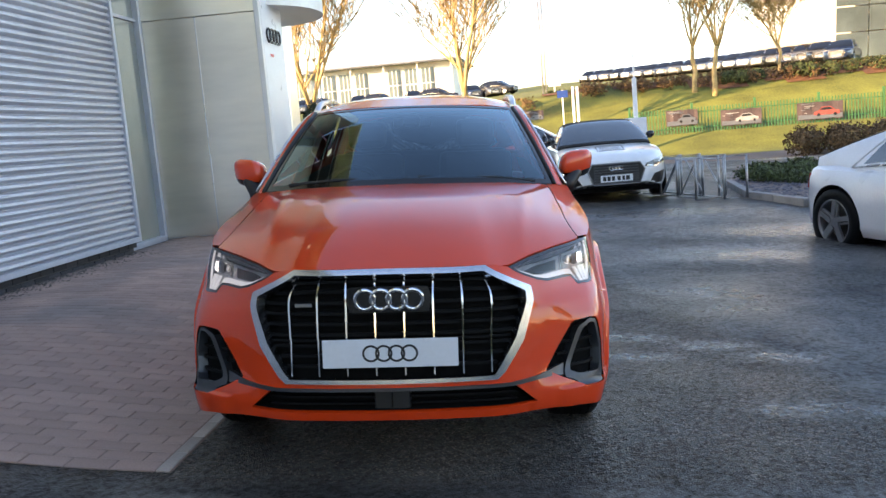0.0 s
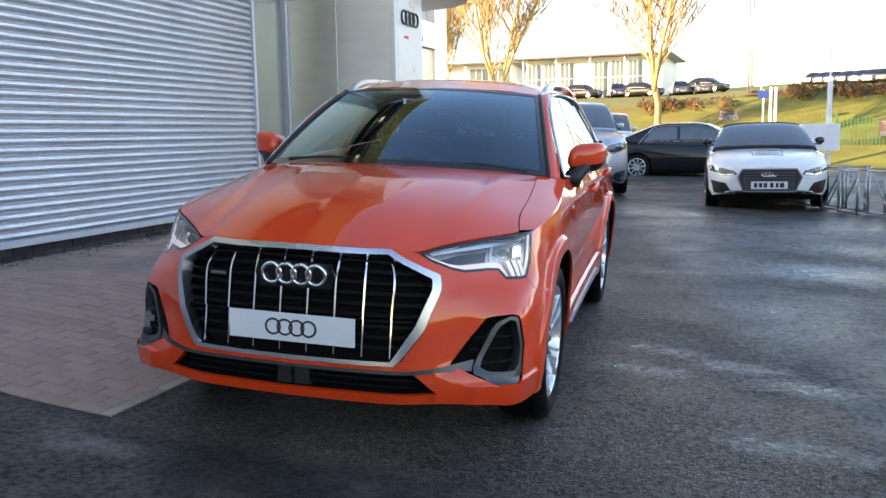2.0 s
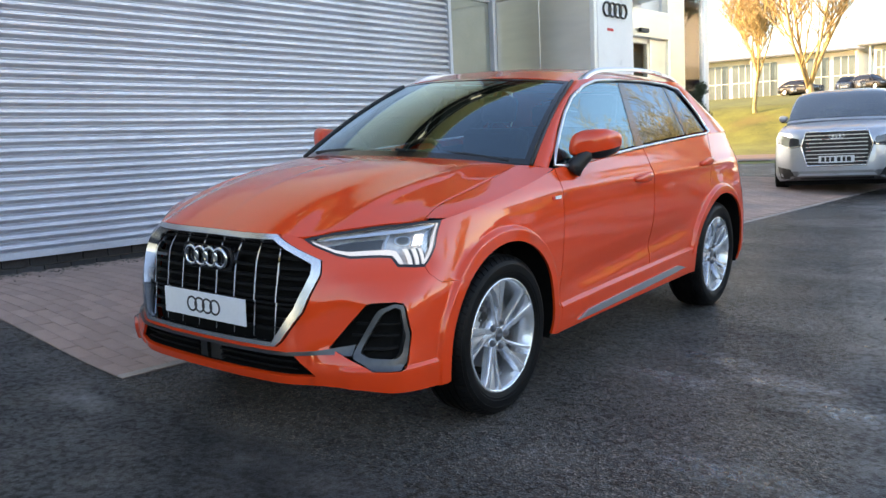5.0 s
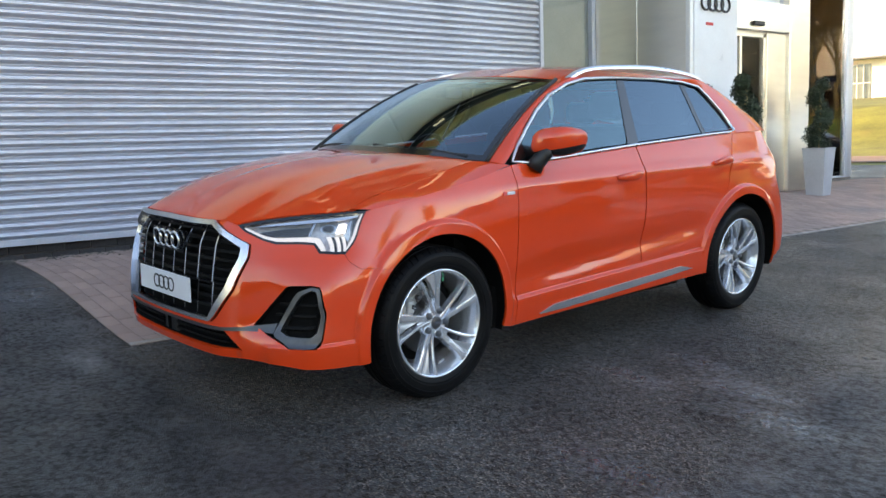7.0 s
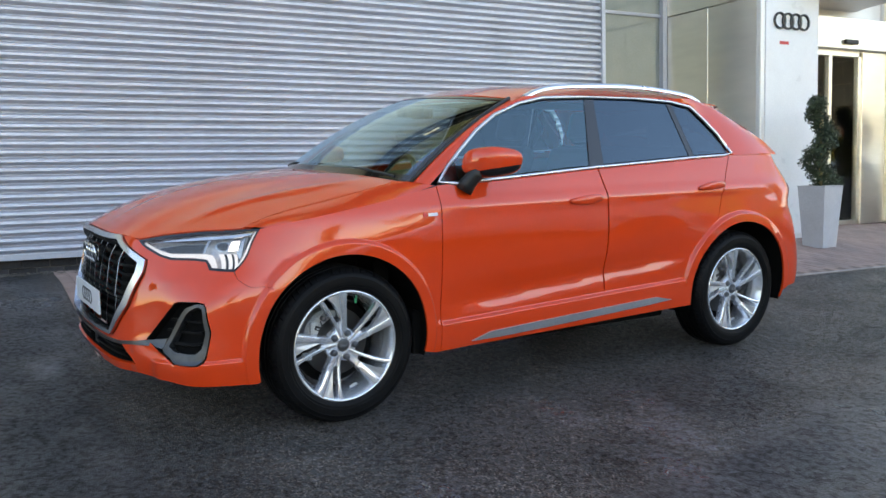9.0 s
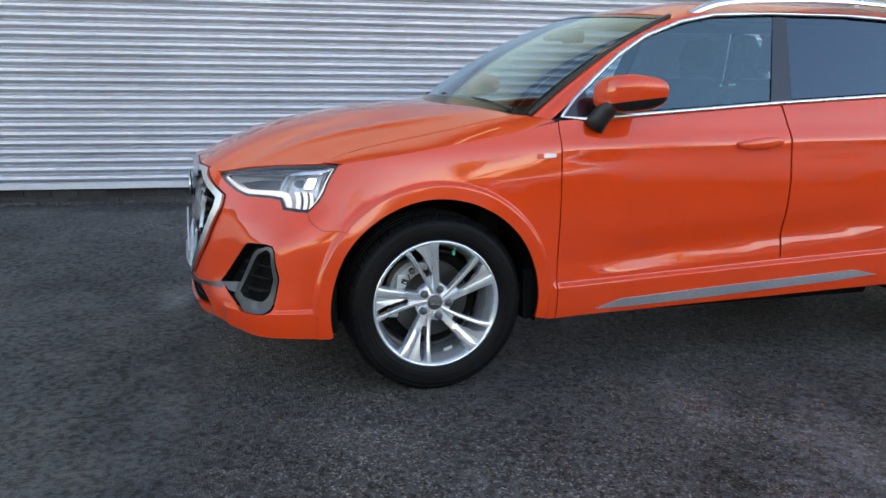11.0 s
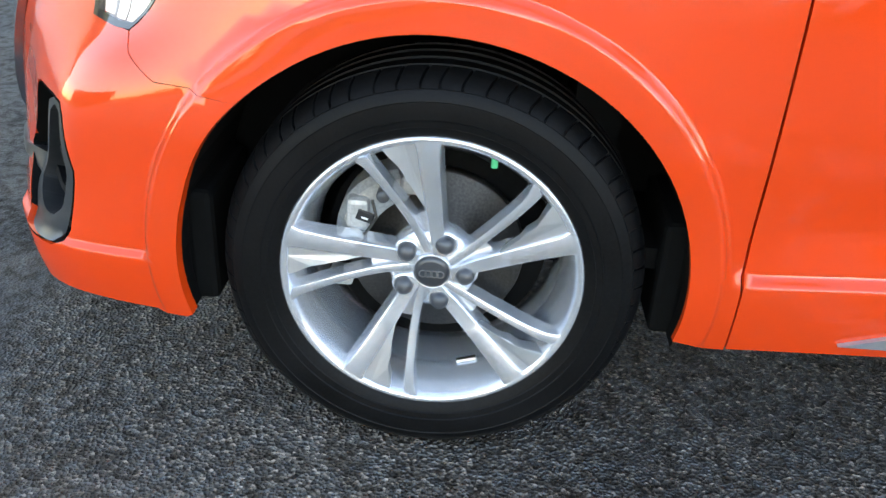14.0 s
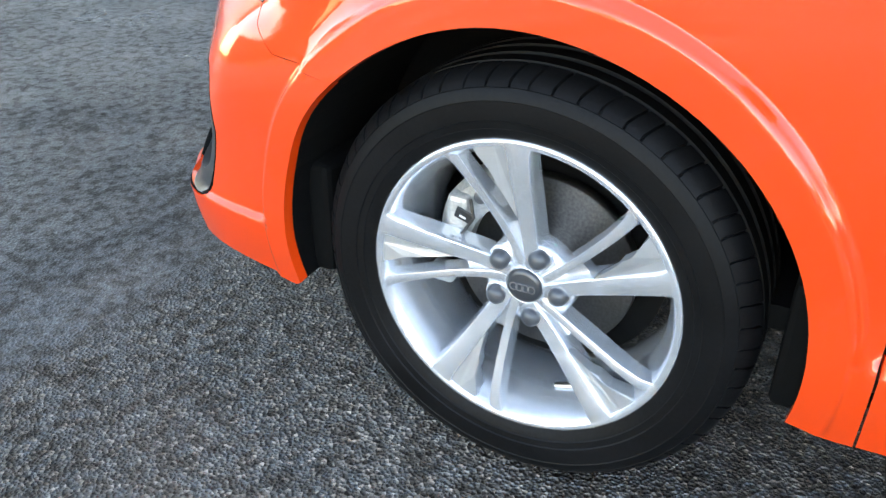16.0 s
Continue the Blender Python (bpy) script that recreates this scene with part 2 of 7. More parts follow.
    wm.data_type, wm.blend_type = "RGBA", "MULTIPLY"
    wm.inputs[0].default_value = 1
    clump = n.new("ShaderNodeMapRange")
    clump.inputs[1].default_value, clump.inputs[2].default_value, clump.inputs[3].default_value, clump.inputs[4].default_value = 0.36, 0.64, 0.62, 1.42
    l.new(lump.outputs[0], clump.inputs[0])
    l.new(stone.outputs[0], wm.inputs[6])
    l.new(math_node("MULTIPLY", wr.outputs[0], clump.outputs[0]), wm.inputs[7])
    l.new(wm.outputs[2], mx.inputs[6])
    cm = n.new("ShaderNodeMix")
    cm.data_type = "RGBA"
    cm.inputs[7].default_value = (0.34, 0.335, 0.33, 1)
    l.new(chalk.outputs[0], cm.inputs[0])
    # older, smoother, brown-grey tarmac in front of the paving and out in the yard
    over = n.new("ShaderNodeTexNoise")
    over.inputs["Scale"].default_value, over.inputs["Detail"].default_value, over.inputs["Roughness"].default_value = 2.6, 9, 0.72
    l.new(tc.outputs["Object"], over.inputs[0])
    front = math_node("DIVIDE", math_node("SUBTRACT", -0.78, sepx.outputs[1]), 0.16)
    yard = math_node("DIVIDE", math_node("SUBTRACT", math_node("ADD", sepx.outputs[0], math_node("MULTIPLY", sepx.outputs[1], 0.27)), 2.25), 0.18)
    worn = n.new("ShaderNodeMapRange")
    l.new(math_node("ADD", math_node("MAXIMUM", front, yard), math_node("MULTIPLY", math_node("SUBTRACT", over.outputs[0], 0.5), 2.5)), worn.inputs[0])
    old = n.new("ShaderNodeValToRGB")
    old.color_ramp.elements[0].position, old.color_ramp.elements[0].color = 0.34, (0.026, 0.0245, 0.023, 1)
    old.color_ramp.elements[1].position, old.color_ramp.elements[1].color = 0.68, (0.115, 0.102, 0.090, 1)
    half = old.color_ramp.elements.new(0.50)
    half.color = (0.050, 0.0455, 0.042, 1)
    l.new(over.outputs[0], old.inputs[0])
    grit = n.new("ShaderNodeMapRange")
    grit.inputs[1].default_value, grit.inputs[2].default_value, grit.inputs[3].default_value, grit.inputs[4].default_value = 0.35, 0.65, 0.6, 1.4
    l.new(no.outputs[0], grit.inputs[0])
    og = n.new("ShaderNodeMix")
    og.data_type, og.blend_type = "RGBA", "MULTIPLY"
    og.inputs[0].default_value = 1
    l.new(old.outputs[0], og.inputs[6])
    fresh = n.new("ShaderNodeMapRange")
    fresh.inputs[1].default_value, fresh.inputs[2].default_value, fresh.inputs[3].default_value, fresh.inputs[4].default_value = 0.0, 2.0, 1.0, 0.78
    l.new(front, fresh.inputs[0])
    l.new(math_node("MULTIPLY", grit.outputs[0], fresh.outputs[0]), og.inputs[7])
    both = n.new("ShaderNodeMix")
    both.data_type = "RGBA"
    l.new(worn.outputs[0], both.inputs[0])
    l.new(mx.outputs[2], both.inputs[6])
    l.new(og.outputs[2], both.inputs[7])
    l.new(both.outputs[2], cm.inputs[6])
    l.new(cm.outputs[2], b.inputs["Base Color"])
    rr = n.new("ShaderNodeMapRange")
    rr.inputs[1].default_value, rr.inputs[2].default_value = 0.35, 0.65
    rr.inputs[3].default_value, rr.inputs[4].default_value = damp, 0.62
    l.new(patch.outputs[0], rr.inputs[0])
    pd = math_node("ADD", blots(PUDDLE), math_node("MULTIPLY", math_node("SUBTRACT", ragged.outputs[0], 0.5), -11.0))
    pr = n.new("ShaderNodeMapRange")
    pr.inputs[1].default_value, pr.inputs[2].default_value, pr.inputs[3].default_value, pr.inputs[4].default_value = 1.6, -0.6, 0.0, 1.0
    l.new(pd, pr.inputs[0])
    shiny = math_node("MULTIPLY", rr.outputs[0], math_node("SUBTRACT", 1.0, math_node("MULTIPLY", pr.outputs[0], 0.55)))
    l.new(shiny, b.inputs["Roughness"])
    glint = n.new("ShaderNodeTexNoise")
    glint.inputs["Scale"].default_value, glint.inputs["Detail"].default_value = 30, 4
    l.new(tc.outputs["Object"], glint.inputs[0])
    gr = n.new("ShaderNodeMapRange")
    gr.inputs[1].default_value, gr.inputs[2].default_value, gr.inputs[3].default_value, gr.inputs[4].default_value = 0.40, 0.62, 0.20, 2.1
    l.new(glint.outputs[0], gr.inputs[0])
    gleam = math_node("MULTIPLY", math_node("ADD", math_node("MULTIPLY", pr.outputs[0], 0.9), 0.34), math_node("MULTIPLY", gr.outputs[0], math_node("ADD", math_node("MULTIPLY", sep.outputs[1], 1.4), 0.3)))
    b.inputs["Specular Tint"].default_value = (0.66, 0.84, 1.0, 1)
    l.new(gleam, b.inputs["Specular IOR Level"])
    bp = n.new("ShaderNodeBump")
    bp.inputs["Strength"].default_value, bp.inputs["Distance"].default_value = 1.0, 0.011
    l.new(vo.outputs["Distance"], bp.inputs["Height"])
    calm = math_node("SUBTRACT", 1.0, math_node("MULTIPLY", pr.outputs[0], 0.75))
    l.new(math_node("MULTIPLY", calm, math_node("SUBTRACT", 1.0, math_node("MULTIPLY", worn.outputs[0], 0.72))), bp.inputs["Strength"])
    b2 = n.new("ShaderNodeBump")
    b2.inputs["Strength"].default_value, b2.inputs["Distance"].default_value = 0.5, 0.003
    l.new(no.outputs[0], b2.inputs["Height"])
    b3 = n.new("ShaderNodeBump")
    b3.inputs["Strength"].default_value, b3.inputs["Distance"].default_value = 0.4, 0.008
    l.new(lump.outputs[0], b3.inputs["Height"])
    l.new(math_node("MULTIPLY", calm, 0.5), b3.inputs["Strength"])
    l.new(bp.outputs[0], b2.inputs["Normal"])
    l.new(b2.outputs[0], b3.inputs["Normal"])
    l.new(b3.outputs[0], b.inputs["Normal"])
    return ma


def emitter(name, color, strength):
    ma = bpy.data.materials.new(name)
    ma.use_nodes = True
    b = ma.node_tree.nodes["Principled BSDF"]
    b.inputs["Base Color"].default_value = (*color, 1)
    b.inputs["Emission Color"].default_value = (*color, 1)
    b.inputs["Emission Strength"].default_value = strength
    return ma


M_PAINT = surf("orange_paint", (0.79, 0.055, 0.007), rough=0.45, metal=0.0, var=0.03, fine=900, coat=1.0, rvar=0.02, spec=0.1)
M_PAINT.node_tree.nodes["Principled BSDF"].inputs["Coat IOR"].default_value = 1.63
M_BLACK = surf("black_plastic", (0.015, 0.015, 0.016), rough=0.45, var=0.2, bump=0.0006, fine=400)
M_GLOSS_BLACK = surf("gloss_black", (0.008, 0.008, 0.009), rough=0.12, var=0.1, coat=0.5)
M_POD = surf("pod_frame_grey", (0.090, 0.094, 0.102), rough=0.36, metal=0.75, var=0.06)
M_SILL = surf("satin_sill", (0.42, 0.43, 0.45), rough=0.35, metal=0.6, var=0.06)
M_GREY_TRIM = surf("grey_trim", (0.23, 0.235, 0.25), rough=0.33, metal=0.6, var=0.06)
M_CHROME = surf("bright_chrome", (0.82, 0.83, 0.85), rough=0.10, metal=1.0, var=0.02, rvar=0.03)
M_SATIN = surf("satin_aluminium", (0.74, 0.75, 0.77), rough=0.28, metal=1.0, var=0.03, rvar=0.04)
M_ALLOY = surf("silver_alloy", (0.79, 0.815, 0.865), rough=0.22, metal=0.74, var=0.02, fine=30, coat=0.35, rvar=0.04)
M_ALLOY_FACE = surf("turned_alloy_face", (0.62, 0.63, 0.65), rough=0.36, metal=0.7, var=0.03, fine=40, coat=0.3)
M_CAP = surf("grey_cap", (0.055, 0.057, 0.064), rough=0.3, metal=0.3, var=0.08, coat=0.5)
M_RUBBER = surf("tyre_rubber", (0.0045, 0.0045, 0.005), rough=0.5, spec=0.14, var=0.3, scale=9, fine=160, bump=0.0007)
M_SLAT = surf("shaded_black_plastic", (0.006, 0.006, 0.0065), rough=0.6, var=0.1, spec=0.12)
M_FRAME = surf("grille_frame_metal", (0.60, 0.61, 0.64), rough=0.25, metal=1.0, var=0.05, rvar=0.05)
# near-black for liners, and for sheets that stand in for deep shade
M_DARKNESS = surf("black_liner_and_shade", (0.006, 0.006, 0.006), rough=0.9, var=0.1, spec=0.1)
M_IRON = surf("cast_iron", (0.075, 0.070, 0.066), rough=0.5, metal=0.8, var=0.2, fine=200)
M_CALIPER = surf("cast_caliper", (0.46, 0.46, 0.45), rough=0.5, metal=0.5, var=0.15, fine=150, bump=0.0006)
M_BOLT = surf("grey_bolt_cap", (0.085, 0.088, 0.098), rough=0.3, metal=0.3, var=0.1)
M_WHITE = surf("white_plate", (0.80, 0.81, 0.84), rough=0.3, var=0.02)
M_GREEN_DOT = surf("green_mark", (0.05, 0.72, 0.36), rough=0.5, var=0.05)
M_RED = surf("red_badge", (0.7, 0.03, 0.03), rough=0.35, var=0.05)
M_WINDSCREEN = glass("windscreen_glass", (0.76, 0.86, 0.92), 0.86, 0.0, 2.3, 0.03, (0.66, 0.88, 1.0))
M_TINT = glass("side_glass", (0.66, 0.86, 0.94), 0.86, 0.0, 2.1, 0.03, (0.62, 0.90, 1.0))
M_PRIVACY = glass("privacy_glass", (0.5, 0.55, 0.6), 0.12, 0.0, 1.8, 0.03, (0.62, 0.84, 1.0))
M_LENS = glass("lamp_lens", (1, 1, 1), 0.95, 0.0, 1.0, 0.0)
M_LED = emitter("led_white", (1.0, 0.97, 0.90), 2.4)
M_DRL = emitter("led_strip", (0.60, 0.63, 0.66), 0.20)
M_INTERIOR = surf("dark_interior", (0.045, 0.045, 0.048), rough=0.7, var=0.2, bump=0.0008, fine=300)
M_REFLECTOR = surf("lamp_reflector", (0.42, 0.44, 0.47), rough=0.18, metal=0.9, var=0.05)
M_TAIL = surf("red_lens", (0.35, 0.01, 0.012), rough=0.1, var=0.1, coat=0.6)

M_CLAD = surf("ribbed_cladding", (0.592, 0.596, 0.64), rough=0.30, metal=0.66, var=0.05, scale=0.8, fine=14, stain=((0.45, 0.46, 0.49), 0.9, 0.62), rvar=0.06)
M_CREAM = surf("cream_panel", (0.80, 0.74, 0.60), rough=0.35, var=0.04, scale=0.6, fine=10)
M_TRIM = surf("pale_flashing", (0.52, 0.55, 0.61), rough=0.4, metal=0.25, var=0.06, scale=2)
M_STEEL = surf("brushed_steel", (0.92, 0.86, 0.755), rough=0.30, metal=1.0, var=0.03, scale=0.5, fine=2.2, rvar=0.05, grain=(1, 1, 5), bump=0.0012)
M_FASCIA = surf("pale_fascia", (0.82, 0.81, 0.79), rough=0.35, var=0.03, metal=0.2)
M_TOTEM = surf("white_panel", (0.88, 0.88, 0.88), rough=0.3, var=0.03)
M_BRICK = surf("dark_plinth_brick", (0.045, 0.044, 0.048), rough=0.85, var=0.25, fine=90, bump=0.003, piece=0.35)
M_MORTAR = surf("mortar", (0.11, 0.105, 0.10), rough=0.95, var=0.2, bump=0.002)
M_ASPHALT = asphalt("forecourt_tarmac", (0.102, 0.085, 0.071), 0.26)
M_ROAD = surf("road_tarmac", (0.22, 0.15, 0.115), rough=0.8, var=0.15, scale=0.6)
M_SETT = surf("red_paving_block", (0.40, 0.275, 0.235), rough=0.7, var=0.16, scale=2.0, fine=130, bump=0.002, piece=0.11, stain=((0.27, 0.215, 0.20), 0.9, 0.50))
M_SETT_REST = surf("red_paving_blocks", (0.40, 0.275, 0.235), rough=0.7, var=0.16, scale=2.0, fine=130, bump=0.002, piece=0.11, island=True, stain=((0.27, 0.215, 0.20), 0.9, 0.50))
M_EDGE = surf("pale_edging", (0.38, 0.33, 0.30), rough=0.85, var=0.15, fine=120, bump=0.002, piece=0.15)
M_SAND = surf("joint_sand", (0.235, 0.175, 0.155), rough=0.95, var=0.2, bump=0.002)
M_GRASS_GROUND = surf("winter_grass", (0.155, 0.165, 0.030), rough=0.9, var=0.3, scale=0.7, fine=18, stain=((0.19, 0.12, 0.04), 0.16, 0.60))
M_CONCRETE = surf("kerb_concrete", (0.27, 0.25, 0.235), rough=0.85, var=0.15, fine=70, bump=0.002, piece=0.1)
M_SLATE = surf("slate_chips", (0.12, 0.11, 0.125), rough=0.8, var=0.2, island=True, piece=0.5)
M_DEBRIS = surf("gravel_litter", (0.12, 0.105, 0.09), rough=0.9, var=0.2, island=True, piece=0.6)

# ---- ground ----
M_MULCH = surf("russet_mulch", (0.17, 0.075, 0.035), rough=0.95, var=0.3, scale=1.2, fine=14)
# pale ground of the unseen strip that brightens reflections
M_BOUNCE = surf("pale_bounce_ground", (0.42, 0.36, 0.29), rough=0.85, var=0.15, scale=0.5)


def lie(x, y):
    """Height of the yard: it falls away from the building, which stands on a level strip."""
    s = step01(4, 9, y)
    plane = 0.0075 - (0.053 - 0.03 * s) * min(x, 12) + 0.0048 * min(y, 20)
    if x < -0.9:
        plane += step01(-0.9, -3.6, x) * (0.292 - plane)
    return plane


def bank(x, y):
    """Height of the land all around: the yard, the road below it, and the grass bank behind."""
    base = lie(max(min(x, 12), -4), max(min(y, 20), -10))
    base += (-0.33 - base) * step01(19, 23, y) * step01(-2, 4, x)
    top = 2.6 + 0.5 * step01(-6, 6, x) + 0.4 * step01(10, 26, x)
    if y > 30:
        base += (0.55 - base) * step01(30, 34.5, y)
        base += (top - 0.55) * step01(33.5, 43, y)
    return base + 0.05 * max(min(y, 200) - 46, 0) * step01(46, 56, y)


def sheet(name, xs, ys, height, material, lift=0.0, inside=None, label="", category="ground"):
    verts = [(x, y, height(x, y) + lift) for x in xs for y in ys]
    ny = len(ys)
    faces = []
    for i in range(len(xs) - 1):
        for j in range(ny - 1):
            if inside is None or inside((xs[i] + xs[i + 1]) / 2, (ys[j] + ys[j + 1]) / 2):
                faces.append((i * ny + j, (i + 1) * ny + j, (i + 1) * ny + j + 1, i * ny + j + 1))
    ob = put(name, mesh_of(name, verts, faces, True), material)
    return tagged(ob, label, category, kind="structure")


def lines(*stretches):
    out = []
    for a, b, n in stretches:
        out += list(np.linspace(a, b, n, endpoint=False))
    return [float(v) for v in out] + [float(stretches[-1][1])]


def low_ground(x, y):
    return bank(x, y) - 0.06 * (1 if -30 < x < 14 and -30 < y < 20.5 else 0)


sheet("ground", lines((-1500, -120, 8), (-120, -30, 9), (-30, 60, 60), (60, 150, 9), (150, 1500, 8)),
      lines((-1500, -100, 8), (-100, -30, 7), (-30, 18, 24), (18, 60, 56), (60, 160, 8), (160, 1500, 8)), low_ground, M_GRASS_GROUND,
      label="rough winter grass on a bank beyond the road", category="ground")
sheet("forecourt", lines((-30, -5, 10), (-5, 8, 52), (8, 14, 8)), lines((-30, -8, 9), (-8, 14, 80), (14, 21, 10)), lie, M_ASPHALT,
      
      label="dark damp tarmac forecourt with pale dried patches", category="forecourt")
sheet("road", lines((-60, -5, 12), (-5, 14, 10), (14, 80, 12)), [22.6, 24, 26, 28, 29.6], bank, M_ROAD, lift=0.03,
      label="brown-grey road in low sun", category="road")

sheet("mulch_bed", lines((1.5, 32, 34)), lines((39.6, 45.5, 12)), bank, M_MULCH, lift=0.05, inside=lambda x, y: y > 41.5 - 1.6 * step01(4, 11, x) + .5 * math.sin(x * 1.7), label="russet bark mulch along the top of the bank", category="mulch bed")
# out of view: added so the car's flank reflects bright sunlit ground
sheet("service_road", lines((20, 36, 8)), lines((-45, 18, 14)), bank, M_BOUNCE, lift=0.03, label="pale unseen strip of ground added to brighten reflections in the car", category="road")

# ---- building ----
WX = -3.88
RIB = 0.0765


def cladding():
    prof = [(-.004, 0.0), (0.004, 0.006), (0.022, 0.0225), (0.028, 0.0265), (0.0305, 0.032), (0.0305, 0.039), (0.0285, 0.0425), (0.0285, 0.0445), (0.0295, 0.048), (0.028, 0.056), (0.022, 0.0645), (0.010, 0.0725), (0.0, 0.0755)]
    ys = lines((-3.36, 5.41, 12))
    zs, xo = [], []
    k = 0
    while 0.475 + k * RIB < 3.35:
        for o, dz in prof:
            zs.append(0.475 + k * RIB + dz)
            xo.append(o)
        k += 1
    verts = [(WX - 0.045 + 1.5 * o, y, z) for y in ys for o, z in zip(xo, zs)]
    n = len(zs)
    faces = [(i * n + j, (i + 1) * n + j, (i + 1) * n + j + 1, i * n + j + 1) for i in range(len(ys) - 1) for j in range(n - 1)]
    ob = put("cladding", mesh_of("cladding", verts, faces, True), M_CLAD, wall_west, "silver-grey horizontally ribbed metal sheet")
    return ob


wall_west = part("wall_west", boxes((-5.0, WX - 0.045, -3.36, 5.41, 0.425, 7.4), (-5.0, -3.99, -45, 5.41, -0.1, 0.425), (-5.0, WX, -45, -3.55, 0.425, 7.4)), M_TRIM, None)
tagged(wall_west, "showroom wall of silver ribbed cladding over a brick plinth", "wall", kind="structure")
cladding()
part("upper_flashing", boxes((WX - 0.04, WX + 0.022, -3.36, 5.41, 3.40, 3.50), bevel=0.004), M_TRIM, wall_west)
for k in range(16):
    y = 5.40 - 3.0 * (k + 1)
    part("upper_panel", boxes((WX - 0.06, WX + (0.004 if k < 2 else 0.016), max(y, -45) + .012, y + 3.0, 3.51, 7.38), bevel=0.004), M_CREAM, wall_west, "smooth cream upper wall panel")
part("flashing", boxes((WX - 0.04, WX + 0.022, -3.36, 5.46, 0.42, 0.472), bevel=0.004), M_TRIM, wall_west, "pale grey drip flashing")
part("corner_flashing", boxes((WX - 0.05, WX + 0.024, 5.41, 5.462, 0.42, 7.4), bevel=0.004), M_TRIM, wall_west)
part("post", boxes((WX - 0.04, WX + 0.03, -3.56, -3.36, 0.42, 7.4), bevel=0.004), M_TRIM, wall_west, "pale vertical joint flashing")
part("pipe_clip", boxes((WX - 0.02, WX + 0.05, -2.93, -2.88, 0.40, 0.47), (-3.95, -3.89, -2.86, -2.80, 0.27, 0.42), bevel=0.004), M_BLACK, wall_west, "small dark drain clip")

# entrance bay
bay = part("wall_entrance", boxes((-5.2, -4.16, 5.46, 6.66, 0.2, 7.4), (-5.0, -2.56, 6.70, 7.62, 0.2, 7.4), (-5.2, -3.3, 7.62, 9.9, 3.05, 7.4), (-5.2, -3.25, 9.85, 10.44, 0.2, 7.4), (-5.9, -4.64, 10.44, 14.5, 3.9, 4.2), (-5.2, -3.25, 10.40, 10.44, 0.2, 7.4)), M_FASCIA, None)
tagged(bay, "pale entrance bay of the showroom with steel panels", "wall", kind="structure")
part("steel_panel", boxes((-4.06, -3.375, 6.645, 6.70, 0.32, 3.05), bevel=0.004), M_STEEL, bay, "brushed stainless steel panel")
part("steel_panel", boxes((-3.365, -2.575, 6.645, 6.70, 0.32, 3.05), bevel=0.004), M_STEEL, bay)
part("steel_band", boxes((-4.06, -2.575, 6.635, 6.70, 3.06, 3.34), bevel=0.004), M_STEEL, bay)
part("steel_band", boxes((-4.06, -2.575, 6.63, 6.70, 3.35, 7.35), bevel=0.004), M_STEEL, bay)
part("joint_cover", boxes((-3.376, -3.364, 6.638, 6.655, 0.32, 4.6)), M_SATIN, bay)
part("corner_post", boxes((-2.60, -2.53, 6.62, 6.69, 0.30, 4.6), bevel=0.01), M_FASCIA, bay, "pale rounded corner post")
M_BACKGLASS = surf("back_painted_glass", (0.24, 0.265, 0.235), rough=0.12, var=0.06, coat=1.0)
part("glass_strip", boxes((-4.16, -4.13, 5.50, 6.58, 0.36, 3.05)), M_BACKGLASS, bay, "tall greenish glazed strip")
part("glass_strip", boxes((-4.16, -4.13, 5.50, 6.58, 3.09, 7.3)), M_BACKGLASS, bay)
part("strip_frame", boxes((-4.15, -4.06, 6.57, 6.64, 0.29, 7.3), (-4.15, -4.05, 5.46, 6.6, 0.29, 0.36), (-4.15, -4.07, 5.46, 5.51, 0.29, 7.3), (-4.15, -4.1, 5.5, 6.58, 3.05, 3.09), bevel=0.004), M_TRIM, bay, "pale aluminium frame")
totem = part("white_sign_panel", boxes((-2.56, -2.53, 6.70, 7.60, 0.30, 4.6), bevel=0.006), M_TOTEM, None)
tagged(totem, "tall white sign panel beside the entrance with dark rings", "sign panel")


def flat_ring(r0, r1, d, n=40):
    """A flat-faced ring about the y axis, facing -y."""
    return lathe_ring([(r0, 0), (r0, -d), (r0 * 0.25 + r1 * 0.75, -d * 1.25), (r1, -d), (r1, 0)], n)


def lathe_ring(profile, n):
    bm = bmesh.new()
    rings = [[bm.verts.new((r * math.cos(2 * math.pi * k / n), s, r * math.sin(2 * math.pi * k / n))) for r, s in profile] for k in range(n)]
    for k in range(n):
        p, q = rings[k], rings[(k + 1) % n]
        for i in range(len(profile) - 1):
            bm.faces.new((p[i], q[i], q[i + 1], p[i + 1]))
    return bm


for k in range(4):
    part("ring", flat_ring(0.075, 0.098, 0.02), M_GLOSS_BLACK, totem, "dark ring emblem", True, pose(-2.53, 6.92 + 0.135 * k, 2.78, 0, 0, 90))
part("sign_bar", boxes((-2.531, -2.526, 6.93, 7.08, 2.515, 2.55)), M_RED, totem, "small red line of lettering")
# door, jamb, pillar and shopfront
M_SHOP = glass("shop_glass", (0.90, 0.94, 0.92), 0.96, 0.0, 1.0, 0.0)
door = part("door_1", boxes((-3.28, -3.22, 8.15, 8.21, 0.3, 2.62), (-3.28, -3.22, 9.30, 9.36, 0.3, 2.62), (-3.28, -3.22, 8.15, 9.36, 2.56, 2.64), (-3.28, -3.22, 8.15, 9.36, 0.3, 0.36), (-3.27, -3.22, 8.70, 8.76, 0.3, 2.6), bevel=0.004), M_STEEL, None)
tagged(door, "glazed sliding entrance door in a steel frame", "door", kind="structure")
part("pane", boxes((-3.255, -3.245, 8.2, 8.71, 0.36, 2.56)), M_SHOP, door)
